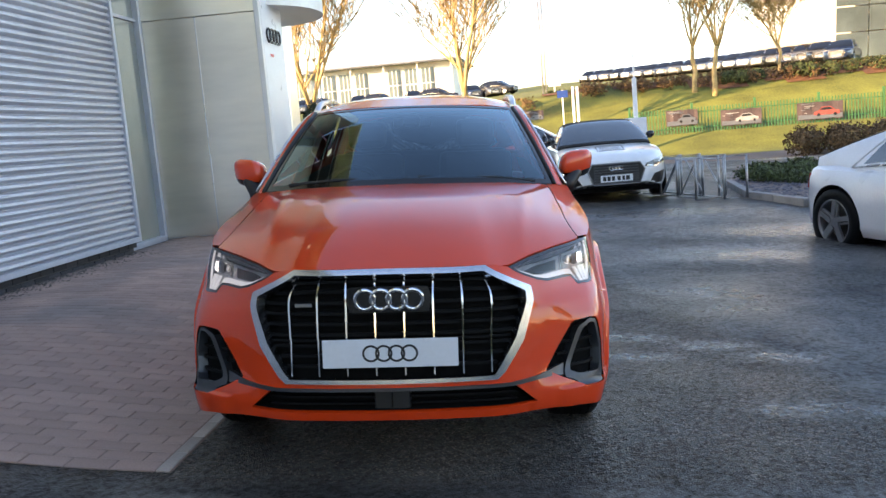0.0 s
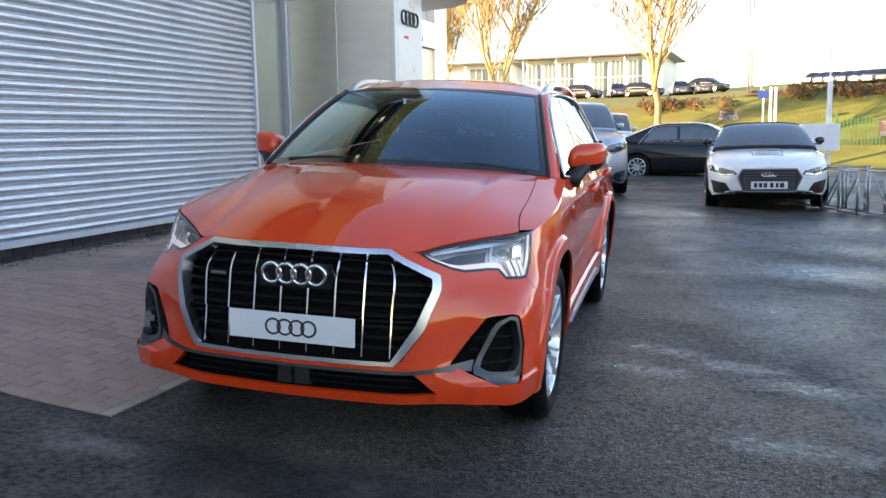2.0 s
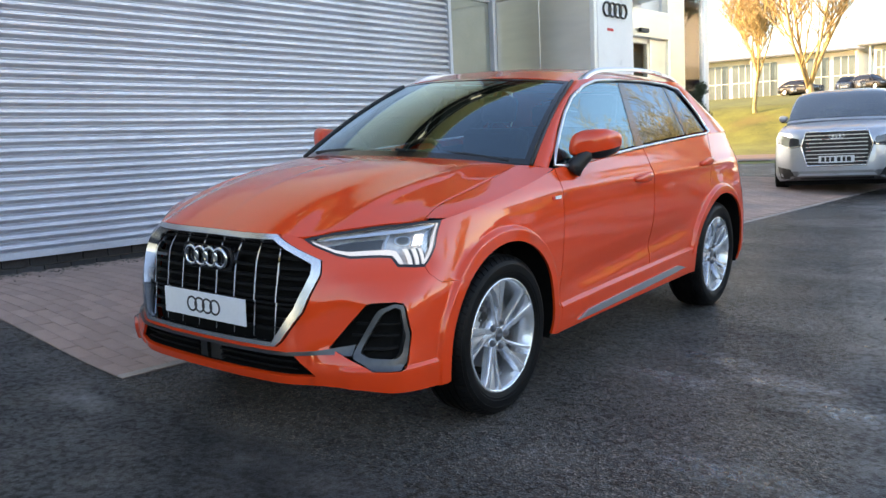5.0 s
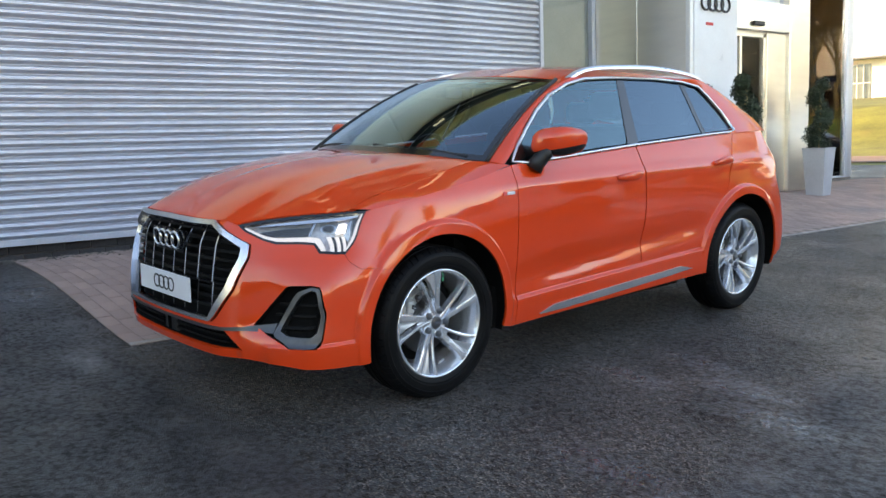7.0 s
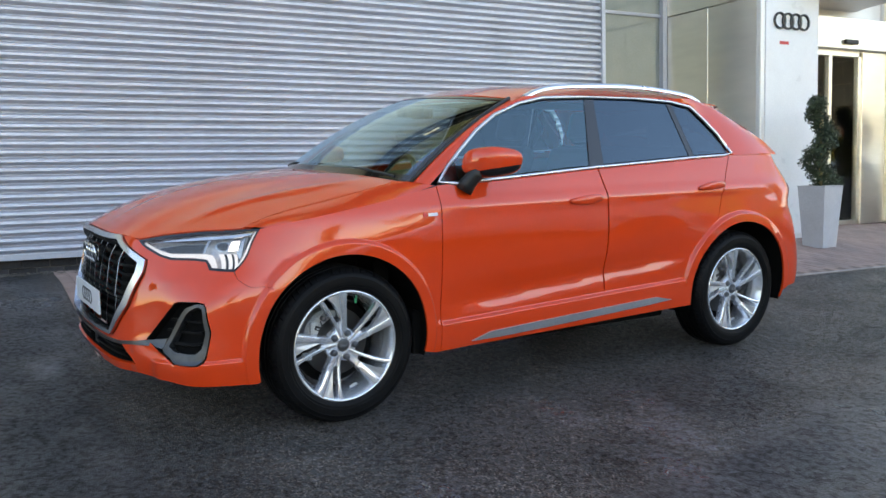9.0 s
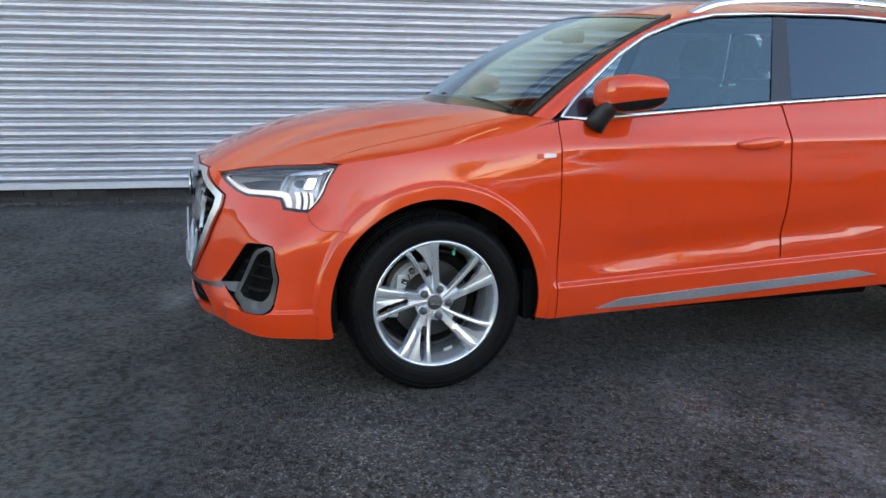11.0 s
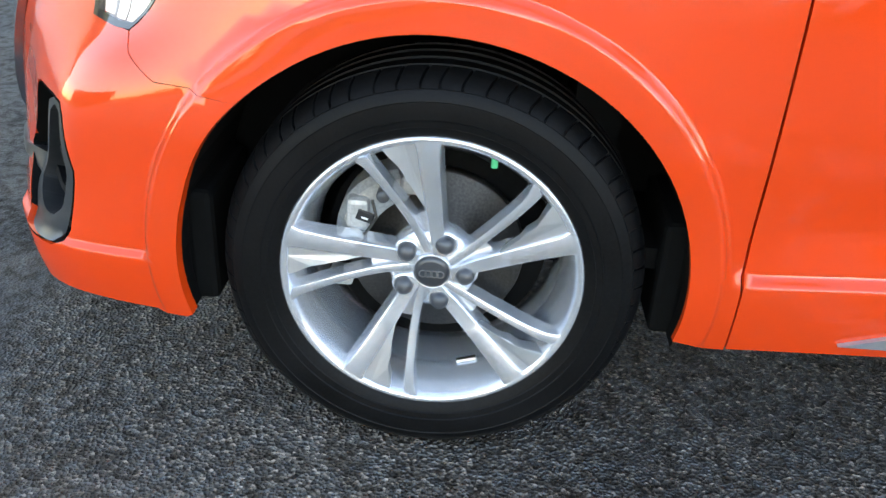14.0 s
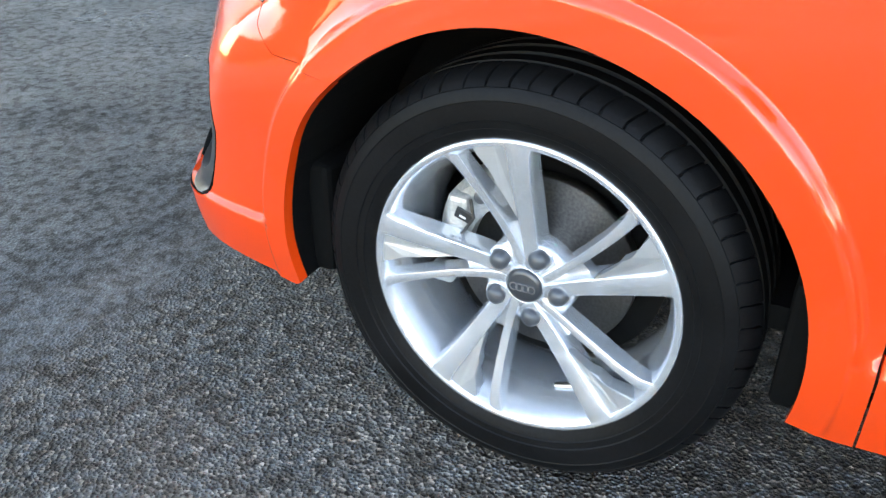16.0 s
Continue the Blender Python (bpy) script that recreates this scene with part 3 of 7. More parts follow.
part("pane", boxes((-3.255, -3.245, 8.75, 9.31, 0.36, 2.56)), M_SHOP, door)
part("door_header", boxes((-3.5, -3.12, 7.62, 9.85, 2.64, 3.05), bevel=0.01), M_STEEL, bay, "steel door header with a sensor")
part("sensor", boxes((-3.12, -3.07, 8.85, 9.1, 2.7, 2.76), bevel=0.01), M_BLACK, bay)
part("jamb", boxes((-3.5, -3.2, 9.36, 9.86, 0.3, 2.64), bevel=0.01), M_STEEL, bay)
part("door_side", boxes((-3.5, -2.56, 7.60, 7.64, 0.3, 3.05), (-3.5, -3.2, 7.64, 8.15, 0.3, 2.64), bevel=0.01), M_STEEL, bay)
part("pillar", boxes((-3.6, -3.14, 9.86, 10.44, 0.29, 7.4), bevel=0.03), M_STEEL, bay, "brushed steel pillar")
front = part("window_1", boxes((-4.74, -4.58, 12.15, 12.50, 0.28, 3.9), (-4.72, -4.62, 10.5, 12.15, 0.25, 0.33), (-4.72, -4.62, 12.50, 14.40, 0.25, 0.33), (-4.72, -4.62, 14.40, 14.5, 0.25, 3.9), (-4.72, -4.62, 10.44, 10.5, 0.25, 3.9), bevel=0.006), M_TOTEM, None)
tagged(front, "tall showroom window with white frames", "window", kind="structure")
for a, b in ((10.5, 12.15), (12.50, 14.40)):
    part("pane", boxes((-4.675, -4.665, a, b, 0.33, 3.9)), M_SHOP, front)
notice_me = boxes((-4.655, -4.645, 10.75, 11.15, 1.9, 2.35))
part("window_notice", notice_me, M_GREY_TRIM, front, "grey notice stuck inside the glass")
inner = part("wall_inner", boxes((-9.2, -9.0, 7.6, 14.7, 0.2, 4), (-9, -5.2, 7.4, 7.6, 0.2, 4), (-9, -4.64, 14.5, 14.7, 0.2, 4.2)), M_FASCIA, None)
tagged(inner, "pale inner walls of the showroom", "wall", kind="structure")
tagged(part("floor_inner", boxes((-9.2, -3.3, 7.6, 10.44, 0.2, 0.285), (-9.2, -4.75, 10.44, 14.5, 0.2, 0.285)), M_FASCIA, None), "pale polished showroom floor", "floor", kind="structure")
tagged(part("ceiling_inner", boxes((-9.2, -3.3, 7.6, 10.44, 3.9, 4.0), (-9.2, -4.7, 10.44, 14.5, 3.9, 4.0)), M_FASCIA, None), "white showroom ceiling", "ceiling", kind="structure")
tagged(part("roof", boxes((-22, -3.92, -45.2, 10.6, 7.42, 7.6), (-22, -4.6, 10.6, 14.7, 4.21, 4.36)), M_TRIM, None), "flat roof edge of the showroom", "roof", kind="structure")
tagged(part("wall_back", boxes((-22, -21.8, -45, 14.5, 0, 4.2), (-22, -21.8, -45, 10.6, 4.2, 7.3), (-22, -5, -45.2, -45, 0, 7.3), (-22, -9.2, 14.5, 14.7, 0, 4.2), (-21.8, -5.2, 10.45, 10.6, 3.9, 7.41)), M_TRIM, None), "plain far walls of the showroom", "wall", kind="structure")


# glowing panels added to brighten the showroom; no such lamps are known
M_FILL_GLOW = emitter("fill_glow", (1.0, 0.97, 0.92), 38.0)
for x, y in ((-4.4, 8.9), (-6.2, 8.9), (-6.2, 11.0), (-6.2, 12.3), (-6.2, 13.6)):
    light = empty("ceiling_light", pose(x, y, 3.84), "square glowing panel added under the ceiling to brighten the showroom", "ceiling light", "showroom ceiling lights")
    part("frame", boxes((-.42, .42, -.42, .42, .02, .06), bevel=.01), M_TRIM, light)
    part("diffuser", boxes((-.38, .38, -.38, .38, 0, .022)), M_FILL_GLOW, light)
# the bright gold stands in for warm light on the eaves' underside
M_SOFFIT = surf("gold_lit_soffit", (0.98, 0.74, 0.34), rough=0.5, metal=1.0, var=0.12, grain=(1, .2, 1))
M_GOLD_TRIM = surf("golden_trim", (0.95, 0.78, 0.46), rough=0.3, metal=0.0, var=0.06)
M_SOFFIT_DARK = surf("dark_soffit", (0.018, 0.017, 0.016), rough=0.35, var=0.15, grain=(1, .2, 1))
eaves = part("eaves", boxes((-2.95, -2.35, -45, 6.6, 7.45, 7.62)), M_SOFFIT, None)
tagged(eaves, "overhanging eaves with a dark soffit and golden edge", "eaves", kind="structure")
part("soffit", boxes((-3.9, -2.95, -45, 6.6, 7.43, 7.60)), M_SOFFIT_DARK, eaves, "dark inner soffit")
M_SOFFIT_LAMP = emitter("soffit_lamp", (1.0, 0.86, 0.55), 0.5)
for x, w in ((-3.55, .02), (-3.12, .012)):
    part("soffit_strip", boxes((x - w, x + w, -45, 6.6, 7.41, 7.43)), M_FASCIA, eaves, "thin pale strip")
for x in (-2.95, -2.36):
    part("soffit_trim", boxes((x - .035, x + .035, -45, 6.6, 7.40, 7.45)), M_GOLD_TRIM, eaves)
for k in range(4):
    y = -5.2 + 3.1 * k
    part("soffit_lamp", boxes((-3.40, -3.26, y, y + .5, 7.41, 7.43), bevel=.004), M_SOFFIT_LAMP, eaves, "lit warm soffit lamp")


def canopy():
    """A half-round drum over the entrance."""
    out = [(-4.0, 6.66)]
    for k in range(19):
        a = -math.pi / 2 + math.pi * k / 18
        out.append((-2.95 + 0.88 * math.cos(a), 8.0 + 1.15 * math.sin(a)))
    out.append((-4.0, 9.6))
    return extrude_poly(out, 3.17, 4.6)


part("canopy", canopy(), M_FASCIA, bay, "curved pale canopy over the entrance")

# plinth bricks, gravel strip
part("mortar", boxes((-4.0, -3.965, -3.6, 5.45, 0.2, 0.425)), M_MORTAR, wall_west)
brick_me = bpy.data.meshes.new("brick")
bmx = boxes((-0.02, 0.02, 0, 0.215, 0, 0.065), bevel=0.004)
bmx.to_mesh(brick_me)
bmx.free()
for row in range(2):
    for k in range(40):
        put("brick", brick_me, M_BRICK, wall_west, m=pose(-3.965 + random.uniform(-0.002, 0.002), -3.6 + k * 0.225 + (0.11 if row else 0), 0.272 + row * 0.075))


def scatter(name, count, place, size, material, label, category, flat=0.5):
    verts, faces = [], []
    for _ in range(count):
        x, y, z = place()
        s = random.uniform(*size)
        b = len(verts)
        a = random.uniform(0, math.pi)
        c, d = math.cos(a) * s, math.sin(a) * s
        h = s * flat * random.uniform(0.6, 1.4)
        verts += [(x + c, y + d, z), (x - d, y + c, z + h * 0.3), (x - c, y - d, z), (x + d, y - c, z + h * 0.2), (x + c * 0.2, y, z + h), (x, y, z - h * 0.3)]
        for i in range(4):
            faces += [(b + i, b + (i + 1) % 4, b + 4), (b + (i + 1) % 4, b + i, b + 5)]
    return tagged(put(name, mesh_of(name, verts, faces), material), label, category, kind="stuff")


def by_wall():
    y = random.uniform(-3.6, 5.4)
    x = -3.96 + abs(random.gauss(0, 0.17))
    return x, y, lie(x, y) + 0.006


scatter("gravel", 2600, by_wall, (0.006, 0.018), M_DEBRIS, "loose gravel and leaf litter along the plinth", "gravel")

# ---- the orange car ----
from mathutils import geometry

UK = [0, .25, .45, .62, .8, .95, 1.2, 1.52, 2.12, 3.12, 3.92, 4.32, 4.72, 5.0, 5.35, 6.0]
SIDE_Y = (-.42, -.1, .5, 1.5, 2.3, 2.7, 3.1)
# half plans of the body at rising heights: nose x, nose y, side x, tail (x, y)
PLANS = [
    (.20, (0, .25, .45, .60, .715, .80), (-.885, -.88, -.86, -.79, -.725, -.655), (.862, .87, .85, .85, .855, .865, .86), ((0.815, 3.29), (0.6, 3.46), (0, 3.50)), -.42),
    (.33, (0, .25, .45, .60, .732, .825), (-.93, -.925, -.90, -.828, -.752, -.672), (.885, .895, .875, .872, .88, .895, .89), ((0.845, 3.32), (0.62, 3.51), (0, 3.56)), -.42),
    (.48, (0, .25, .45, .60, .735, .828), (-.925, -.92, -.892, -.812, -.734, -.660), (.89, .90, .882, .876, .886, .905, .90), ((0.855, 3.32), (0.62, 3.51), (0, 3.56)), -.42),
    (.62, (0, .25, .45, .60, .730, .829), (-.912, -.905, -.872, -.790, -.706, -.615), (.89, .905, .893, .888, .897, .91, .905), ((0.850, 3.30), (0.6, 3.48), (0, 3.54)), -.42),
    (.76, (0, .25, .45, .585, .70, .795), (-.892, -.884, -.845, -.74, -.62, -.505), (.862, .90, .898, .893, .903, .91, .90), ((0.835, 3.27), (0.6, 3.46), (0, 3.52)), -.385),
    (.86, (0, .25, .41, .53, .665, .77), (-.868, -.86, -.81, -.72, -.60, -.485), (.838, .888, .897, .893, .90, .90, .887), ((0.815, 3.24), (0.6, 3.42), (0, 3.50)), -.37),
    (.95, (0, .25, .39, .52, .64, .74), (-.74, -.73, -.69, -.62, -.52, -.43), (.812, .866, .885, .885, .89, .887, .862), ((0.810, 3.25), (0.6, 3.44), (0, 3.51)), -.34),
    (1.06, (0, .25, .38, .5, .6, .68), (-.6, -.58, -.55, -.5, -.42, -.36), (.74, .80, .842, .852, .858, .85, .815), ((0.765, 3.22), (0.58, 3.40), (0, 3.47)), -.3),
    (1.18, (0, .25, .36, .47, .56, .63), (-.5, -.48, -.45, -.4, -.33, -.27), (.68, .74, .79, .80, .808, .80, .765), ((0.705, 3.14), (0.54, 3.31), (0, 3.38)), -.22),
]
PLAN_Z = [p[0] for p in PLANS]
PLAN_XY = np.array([list(zip(p[1], p[2])) + [(p[3][0], p[5])] + list(zip(p[3][1:], SIDE_Y[1:])) + list(p[4]) for p in PLANS], float)
HUB_Z = 0.352
AXLES = (0.0, 2.68)


def body(u, z, off=0.0):
    """A point of the body side: u runs along the half plan from the nose round to the tail, on the flank u = y + 1.62."""
    def raw(u, z):
        pts = np.array([herm(UK, PLAN_XY[i], u) for i in range(len(PLAN_Z))])
        x, y = herm(PLAN_Z, pts, z)
        o = 0.0
        if u > 0.9:
            for cy in AXLES:
                r = math.hypot(y - cy, z - HUB_Z)
                o = max(o, 0.022 * step01(0.492, 0.474, r) if r < 0.56 else 0)
            if y < 0:
                o = max(o, 0.012 * step01(0.366, 0.350, z))
            if 0.35 < y < 2.35:
                o = max(o, 0.018 * step01(-0.001, -0.019, z - (0.403 + 0.038 * (y - 0.44))))
            if 0.4 < y < 2.4:
                q = z - (0.50 + 0.08 * (y - 0.9))
                o -= 0.021 * math.exp(-(q / (0.09 if q > 0 else 0.045)) ** 2) * step01(0.4, 0.9, y) * step01(2.4, 2.0, y)
            o += 0.010 * math.exp(-((z - 0.955 - 0.012 * y) / 0.035) ** 2) * step01(0.2, 0.7, y) * step01(3.2, 2.9, y)
            x += o * step01(0.9, 1.1, u)
        if 0.55 < u < 1.15:
            r = 0.005 * math.exp(-((z - 0.688) / 0.03) ** 2) * step01(0.56, 0.68, u) * step01(1.14, 0.98, u)
            r += 0.014 * step01(0.366, 0.350, z) * step01(0.67, 0.74, u) * step01(1.1, 0.9, u)
            r += 0.010 * step01(0.445, 0.350, z) * step01(0.52, 0.64, u) * step01(1.15, 0.95, u)
            r -= 0.013 * step01(0.690, 0.540, z) * step01(0.36, 0.46, z) * step01(0.54, 0.72, u) * step01(1.04, 0.84, u)
            way = math.hypot(x * 0.7, y)
            x, y = x + r * x * 0.7 / way, y + r * y / way
        return Vector((x, y, z))
    p = raw(u, z)
    if off:
        e = 0.01
        n = (raw(u + e, z) - raw(u - e, z)).cross(raw(u, z + e) - raw(u, z - e)).normalized()
        if n.dot(Vector((p.x, p.y - 1.3, 0))) < 0:
            n = -n
        p = p + n * off
    return p


def dense(pts, step):
    out = []
    n = len(pts)
    for i in range(n):
        a, b = Vector(pts[i]), Vector(pts[(i + 1) % n])
        k = max(1, int(math.ceil((b - a).length / step)))
        out += [a.lerp(b, j / k) for j in range(k)]
    return out


def inside(p, poly):
    hit = False
    n = len(poly)
    for i in range(n):
        a, b = poly[i], poly[(i + 1) % n]
        if (a[1] > p[1]) != (b[1] > p[1]) and p[0] < (b[0] - a[0]) * (p[1] - a[1]) / (b[1] - a[1]) + a[0]:
            hit = not hit
    return hit


def inset(poly, d):
    """The outline drawn in by d."""
    area = sum(poly[i][0] * poly[(i + 1) % len(poly)][1] - poly[(i + 1) % len(poly)][0] * poly[i][1] for i in range(len(poly)))
    s = 1 if area > 0 else -1
    out = []
    n = len(poly)
    for i in range(n):
        a, p, b = Vector(poly[i - 1]), Vector(poly[i]), Vector(poly[(i + 1) % n])
        d1, d2 = (p - a).normalized(), (b - p).normalized()
        n1, n2 = Vector((-d1.y, d1.x)) * s, Vector((-d2.y, d2.x)) * s
        bis = (n1 + n2)
        if bis.length < 1e-4:
            bis = n1
        bis.normalize()
        out.append(p + bis * min(d / max(bis.dot(n1), 0.35), 3 * d))
    return out


def own_normals(me):
    """Shades a cut sheet by the form it was laid on, and its turned-in rim flat."""
    n = np.zeros(len(me.vertices) * 3)
    me.attributes["n"].data.foreach_get("vector", n)
    n = n.reshape(-1, 3)
    skin = me.attributes["skin"].data
    out = [None] * len(me.loops)
    for p in me.polygons:
        for li in p.loop_indices:
            v = Vector(n[me.loops[li].vertex_index])
            if not skin[p.index].value or v.length < 0.5:
                v = p.normal.copy()
            elif v.dot(p.normal) < 0:
                v = -v
            out[li] = v
    me.normals_split_custom_set(out)


def patch(name, outline, place, material, parent, step=0.03, holes=(), depth=0.012, gap=0.0, both=True, label="", heart=(0, 1.3, 0.7), smooth=True, shadowless=False, extra=()):
    """A sheet cut to a flat outline and laid on a curved form by place(a, b), with edges turned in by depth; both: mirrored to the other side too."""
    loop = [Vector(p) for p in outline]
    if gap:
        loop = inset(loop, gap)
    rims = [dense(loop, step)] + [dense([Vector(p) for p in h], step) for h in holes]
    pts, edges = [], []
    for r in rims:
        b = len(pts)
        pts += r
        edges += [(b + i, b + (i + 1) % len(r)) for i in range(len(r))]
    flat = [[(p.x, p.y) for p in r] for r in rims]
    lo = [min(p.x for p in rims[0]), min(p.y for p in rims[0])]
    hi = [max(p.x for p in rims[0]), max(p.y for p in rims[0])]
    edge_arr = np.array([(p.x, p.y) for p in pts])
    extra_arr = np.array(extra, float).reshape(-1, 2)
    nx, ny = int((hi[0] - lo[0]) / step) + 1, int((hi[1] - lo[1]) / step) + 1
    for i in range(nx + 1):
        for j in range(ny + 1):
            q = (lo[0] + i * step, lo[1] + j * step)
            if inside(q, flat[0]) and not any(inside(q, f) for f in flat[1:]):
                if np.min(np.hypot(edge_arr[:, 0] - q[0], edge_arr[:, 1] - q[1])) > 0.45 * step and (not len(extra_arr) or np.min(np.hypot(extra_arr[:, 0] - q[0], extra_arr[:, 1] - q[1])) > 0.016):
                    pts.append(Vector(q))
    for q in extra:
        if inside(q, flat[0]) and np.min(np.hypot(edge_arr[:, 0] - q[0], edge_arr[:, 1] - q[1])) > 0.004:
            pts.append(Vector(q))
    vs, _, fs = geometry.delaunay_2d_cdt(pts, edges, [], 0, 1e-6)[:3]
    keep = []
    for f in fs:
        c = [sum(vs[i][k] for i in f) / len(f) for k in (0, 1)]
        if inside(c, flat[0]) and not any(inside(c, h) for h in flat[1:]):
            keep.append(f)
    co = [place(v[0], v[1]) for v in vs]
    e = 0.0012
    nrm = []
    for v in vs:
        a, b = v[0], v[1]
        nrm.append((place(a + e, b) - place(a - e, b)).cross(place(a, b + e) - place(a, b - e)).normalized() if smooth else Vector())
    joined = both and any(abs(c.x) < 1e-4 for c in co)
    bm = bmesh.new()
    made_obs = []
    for side in ((1, -1) if both else (1,)):
        nl = bm.verts.layers.float_vector.get("n") or bm.verts.layers.float_vector.new("n")
        fl = bm.faces.layers.int.get("skin") or bm.faces.layers.int.new("skin")
        bv = [bm.verts.new((c.x * side, c.y, c.z)) for c in co]
        for v, w in zip(bv, nrm):
            v[nl] = (w.x * side, w.y, w.z)
        made = [bm.faces.new([bv[i] for i in f]) for f in keep]
        for f in made:
            f[fl] = 1
        bmesh.ops.recalc_face_normals(bm, faces=made)
        c0 = Vector((0, 0, 0))
        for f in made:
            f.normal_update()
            c0 += f.normal * f.calc_area()
        mid = sum((f.calc_center_median() for f in made), Vector()) / len(made)
        if c0.dot(mid - Vector(heart)) < 0:
            bmesh.ops.reverse_faces(bm, faces=made)
        for f in made:
            f.normal_update()
        if depth:
            rim = [e for e in {e for f in made for e in f.edges} if len(e.link_faces) == 1]
            if both:
                rim = [e for e in rim if not all(abs(v.co.x) < 1e-4 for v in e.verts)]
            norm = {}
            for v in {v for e in rim for v in e.verts}:
                n = Vector()
                for f in v.link_faces:
                    n += f.normal
                norm[v] = n.normalized()
            got = bmesh.ops.extrude_edge_only(bm, edges=rim)["geom"]
            for f in got:
                if isinstance(f, bmesh.types.BMFace):
                    f[fl] = 0
            for v in [g for g in got if isinstance(g, bmesh.types.BMVert)]:
                near = min(norm, key=lambda w: (w.co - v.co).length_squared)
                v.co -= norm[near] * depth
        if joined and side > 0:
            continue
        bmesh.ops.delete(bm, geom=[v for v in bm.verts if not v.link_faces], context="VERTS")
        if joined:
            bmesh.ops.remove_doubles(bm, verts=[v for v in bm.verts if abs(v.co.x) < 1e-4], dist=1e-4)
        me = bpy.data.meshes.new(name)
        bm.to_mesh(me)
        bm.free()
        bm = bmesh.new()
        if smooth:
            me.polygons.foreach_set("use_smooth", [True] * len(me.polygons))
            own_normals(me)
        me.attributes.remove(me.attributes["n"])
        me.attributes.remove(me.attributes["skin"])
        made_obs.append(put(name, me, material, TWIN.get(parent, parent) if made_obs else parent, label))
        if shadowless:
            made_obs[-1].visible_shadow = False
    bm.free()
    if len(made_obs) == 2:
        TWIN[made_obs[0]] = made_obs[1]
    return made_obs[0]


TWIN = {}


def halves(name, make, material, parent, label="", smooth=False):
    """One part for each side of the car; make(side) gives its bmesh."""
    obs = []
    for side in (1, -1):
        obs.append(part(name, make(side), material, TWIN.get(parent, parent) if obs else parent, label, smooth))
    TWIN[obs[0]] = obs[1]
    return obs[0]


def strip_between(name, a, b, material, parent, rows=6, bulge=0.0, both=True, label=""):
    """A band stretched between two curves of equal length."""
    joined = min(abs(Vector(p).x) for p in list(a) + list(b)) < 1e-4
    obs = []
    bm = bmesh.new()
    for side in ((1, -1) if both else (1,)):
        grid = []
        for p, q in zip(a, b):
            p, q = Vector(p), Vector(q)
            row = []
            for k in range(rows + 1):
                t = k / rows
                w = p.lerp(q, t)
                out = Vector((w.x, 0.2 * (w.y - 1.5), max(w.z - 0.9, 0.1))).normalized()
                w = w + out * bulge * 4 * t * (1 - t)
                row.append(bm.verts.new((w.x * side, w.y, w.z)))
            grid.append(row)
        for i in range(len(grid) - 1):
            for k in range(rows):
                bm.faces.new((grid[i][k], grid[i][k + 1], grid[i + 1][k + 1], grid[i + 1][k]))
        if joined and side > 0:
            continue
        for f in bm.faces:
            f.normal_update()
            if f.normal.dot(f.calc_center_median() - Vector((0, 1.5, 0.8))) < 0:
                f.normal_flip()
        bmesh.ops.remove_doubles(bm, verts=bm.verts, dist=1e-5)
        me = bpy.data.meshes.new(name)
        bm.to_mesh(me)
        bm.free()
        bm = bmesh.new()
        me.polygons.foreach_set("use_smooth", [True] * len(me.polygons))
        obs.append(put(name, me, material, TWIN.get(parent, parent) if obs else parent, label))
    bm.free()
    return obs[0]


def arc(cy, r, a0, a1, n=24):
    """Points (u, z) of a wheel arch round an axle, angles in degrees from the rear, upwards."""
    return [(cy + r * math.cos(radians(a0 + (a1 - a0) * k / n)) + 1.62, HUB_Z + r * math.sin(radians(a0 + (a1 - a0) * k / n))) for k in range(n + 1)]


CAR = Matrix(((0.9961, -0.0702, 0.0530, -0.0022), (0.0706, 0.9975, -0.0052, -0.0036), (-0.0525, 0.0090, 0.9986, 0.0069), (0, 0, 0, 1)))
hero = empty("suv", CAR, "orange-red compact SUV with chrome-framed grille on silver alloy wheels", "car")


def U(y):
    return y + 1.62


def belt(y):
    return float(np.interp(y, (0.5, 1.53, 2.35, 2.73, 3.3), (1.063, 1.128, 1.17, 1.183, 1.183)))


def shoulder(y):
    return float(herm((-.41, -.2, .05, .32, .52), (.908, .936, .972, 1.018, 1.066), y))


CREASE = [p for cy in AXLES for r in (.470, .476, .483, .490, .495) for p in arc(cy, r, -15, 195, 90)]
CREASE += [(.66 + .54 * k / 36, zz) for k in range(37) for zz in (.349, .355, .361, .367, .67, .68, .69)]
# front bumper with openings for grille, intake and lamp pods
POD = [(.625, .435), (.70, .52), (.78, .60), (.800, .606), (.905, .610), (.945, .604), (.964, .585), (1.012, .49), (1.013, .468), (1.004, .380), (.992, .358), (.968, .347), (.84, .351), (.71, .398)]
GRILLE_OUT = [(0, .858), (.39, .856), (.56, .765), (.56, .715), (.512, .572), (.432, .456), (.405, .432), (0, .428)]
GRILLE_IN = [(0, .841), (.376, .839), (.526, .752), (.524, .714), (.479, .585), (.409, .472), (.394, .448), (0, .444)]
INTAKE = [(0, .405), (.44, .408), (.475, .400), (.570, .322), (.46, .318), (0, .312)]
bumper_line = [(0, .276), (.36, .279), (.60, .283), (.80, .274), (.99, .255), (1.10, .248), (1.195, .246)] + arc(0, .425, 193.5, 135, 16)
bumper_line += [(1.235, .662), (1.16, .664), (1.06, .70), (1.01, .728), (.955, .730), (.875, .735), (.845, .768), (.80, .772), (.68, .772), (.625, .785), (.555, .818), (.515, .846), (.44, .862)]
bumper_line += [(.395, .858), (.565, .768), (.565, .713), (.517, .569), (.437, .453), (.408, .429), (0, .425), (0, .41), (.445, .413), (.48, .403), (.576, .321), (.46, .315), (0, .309)]
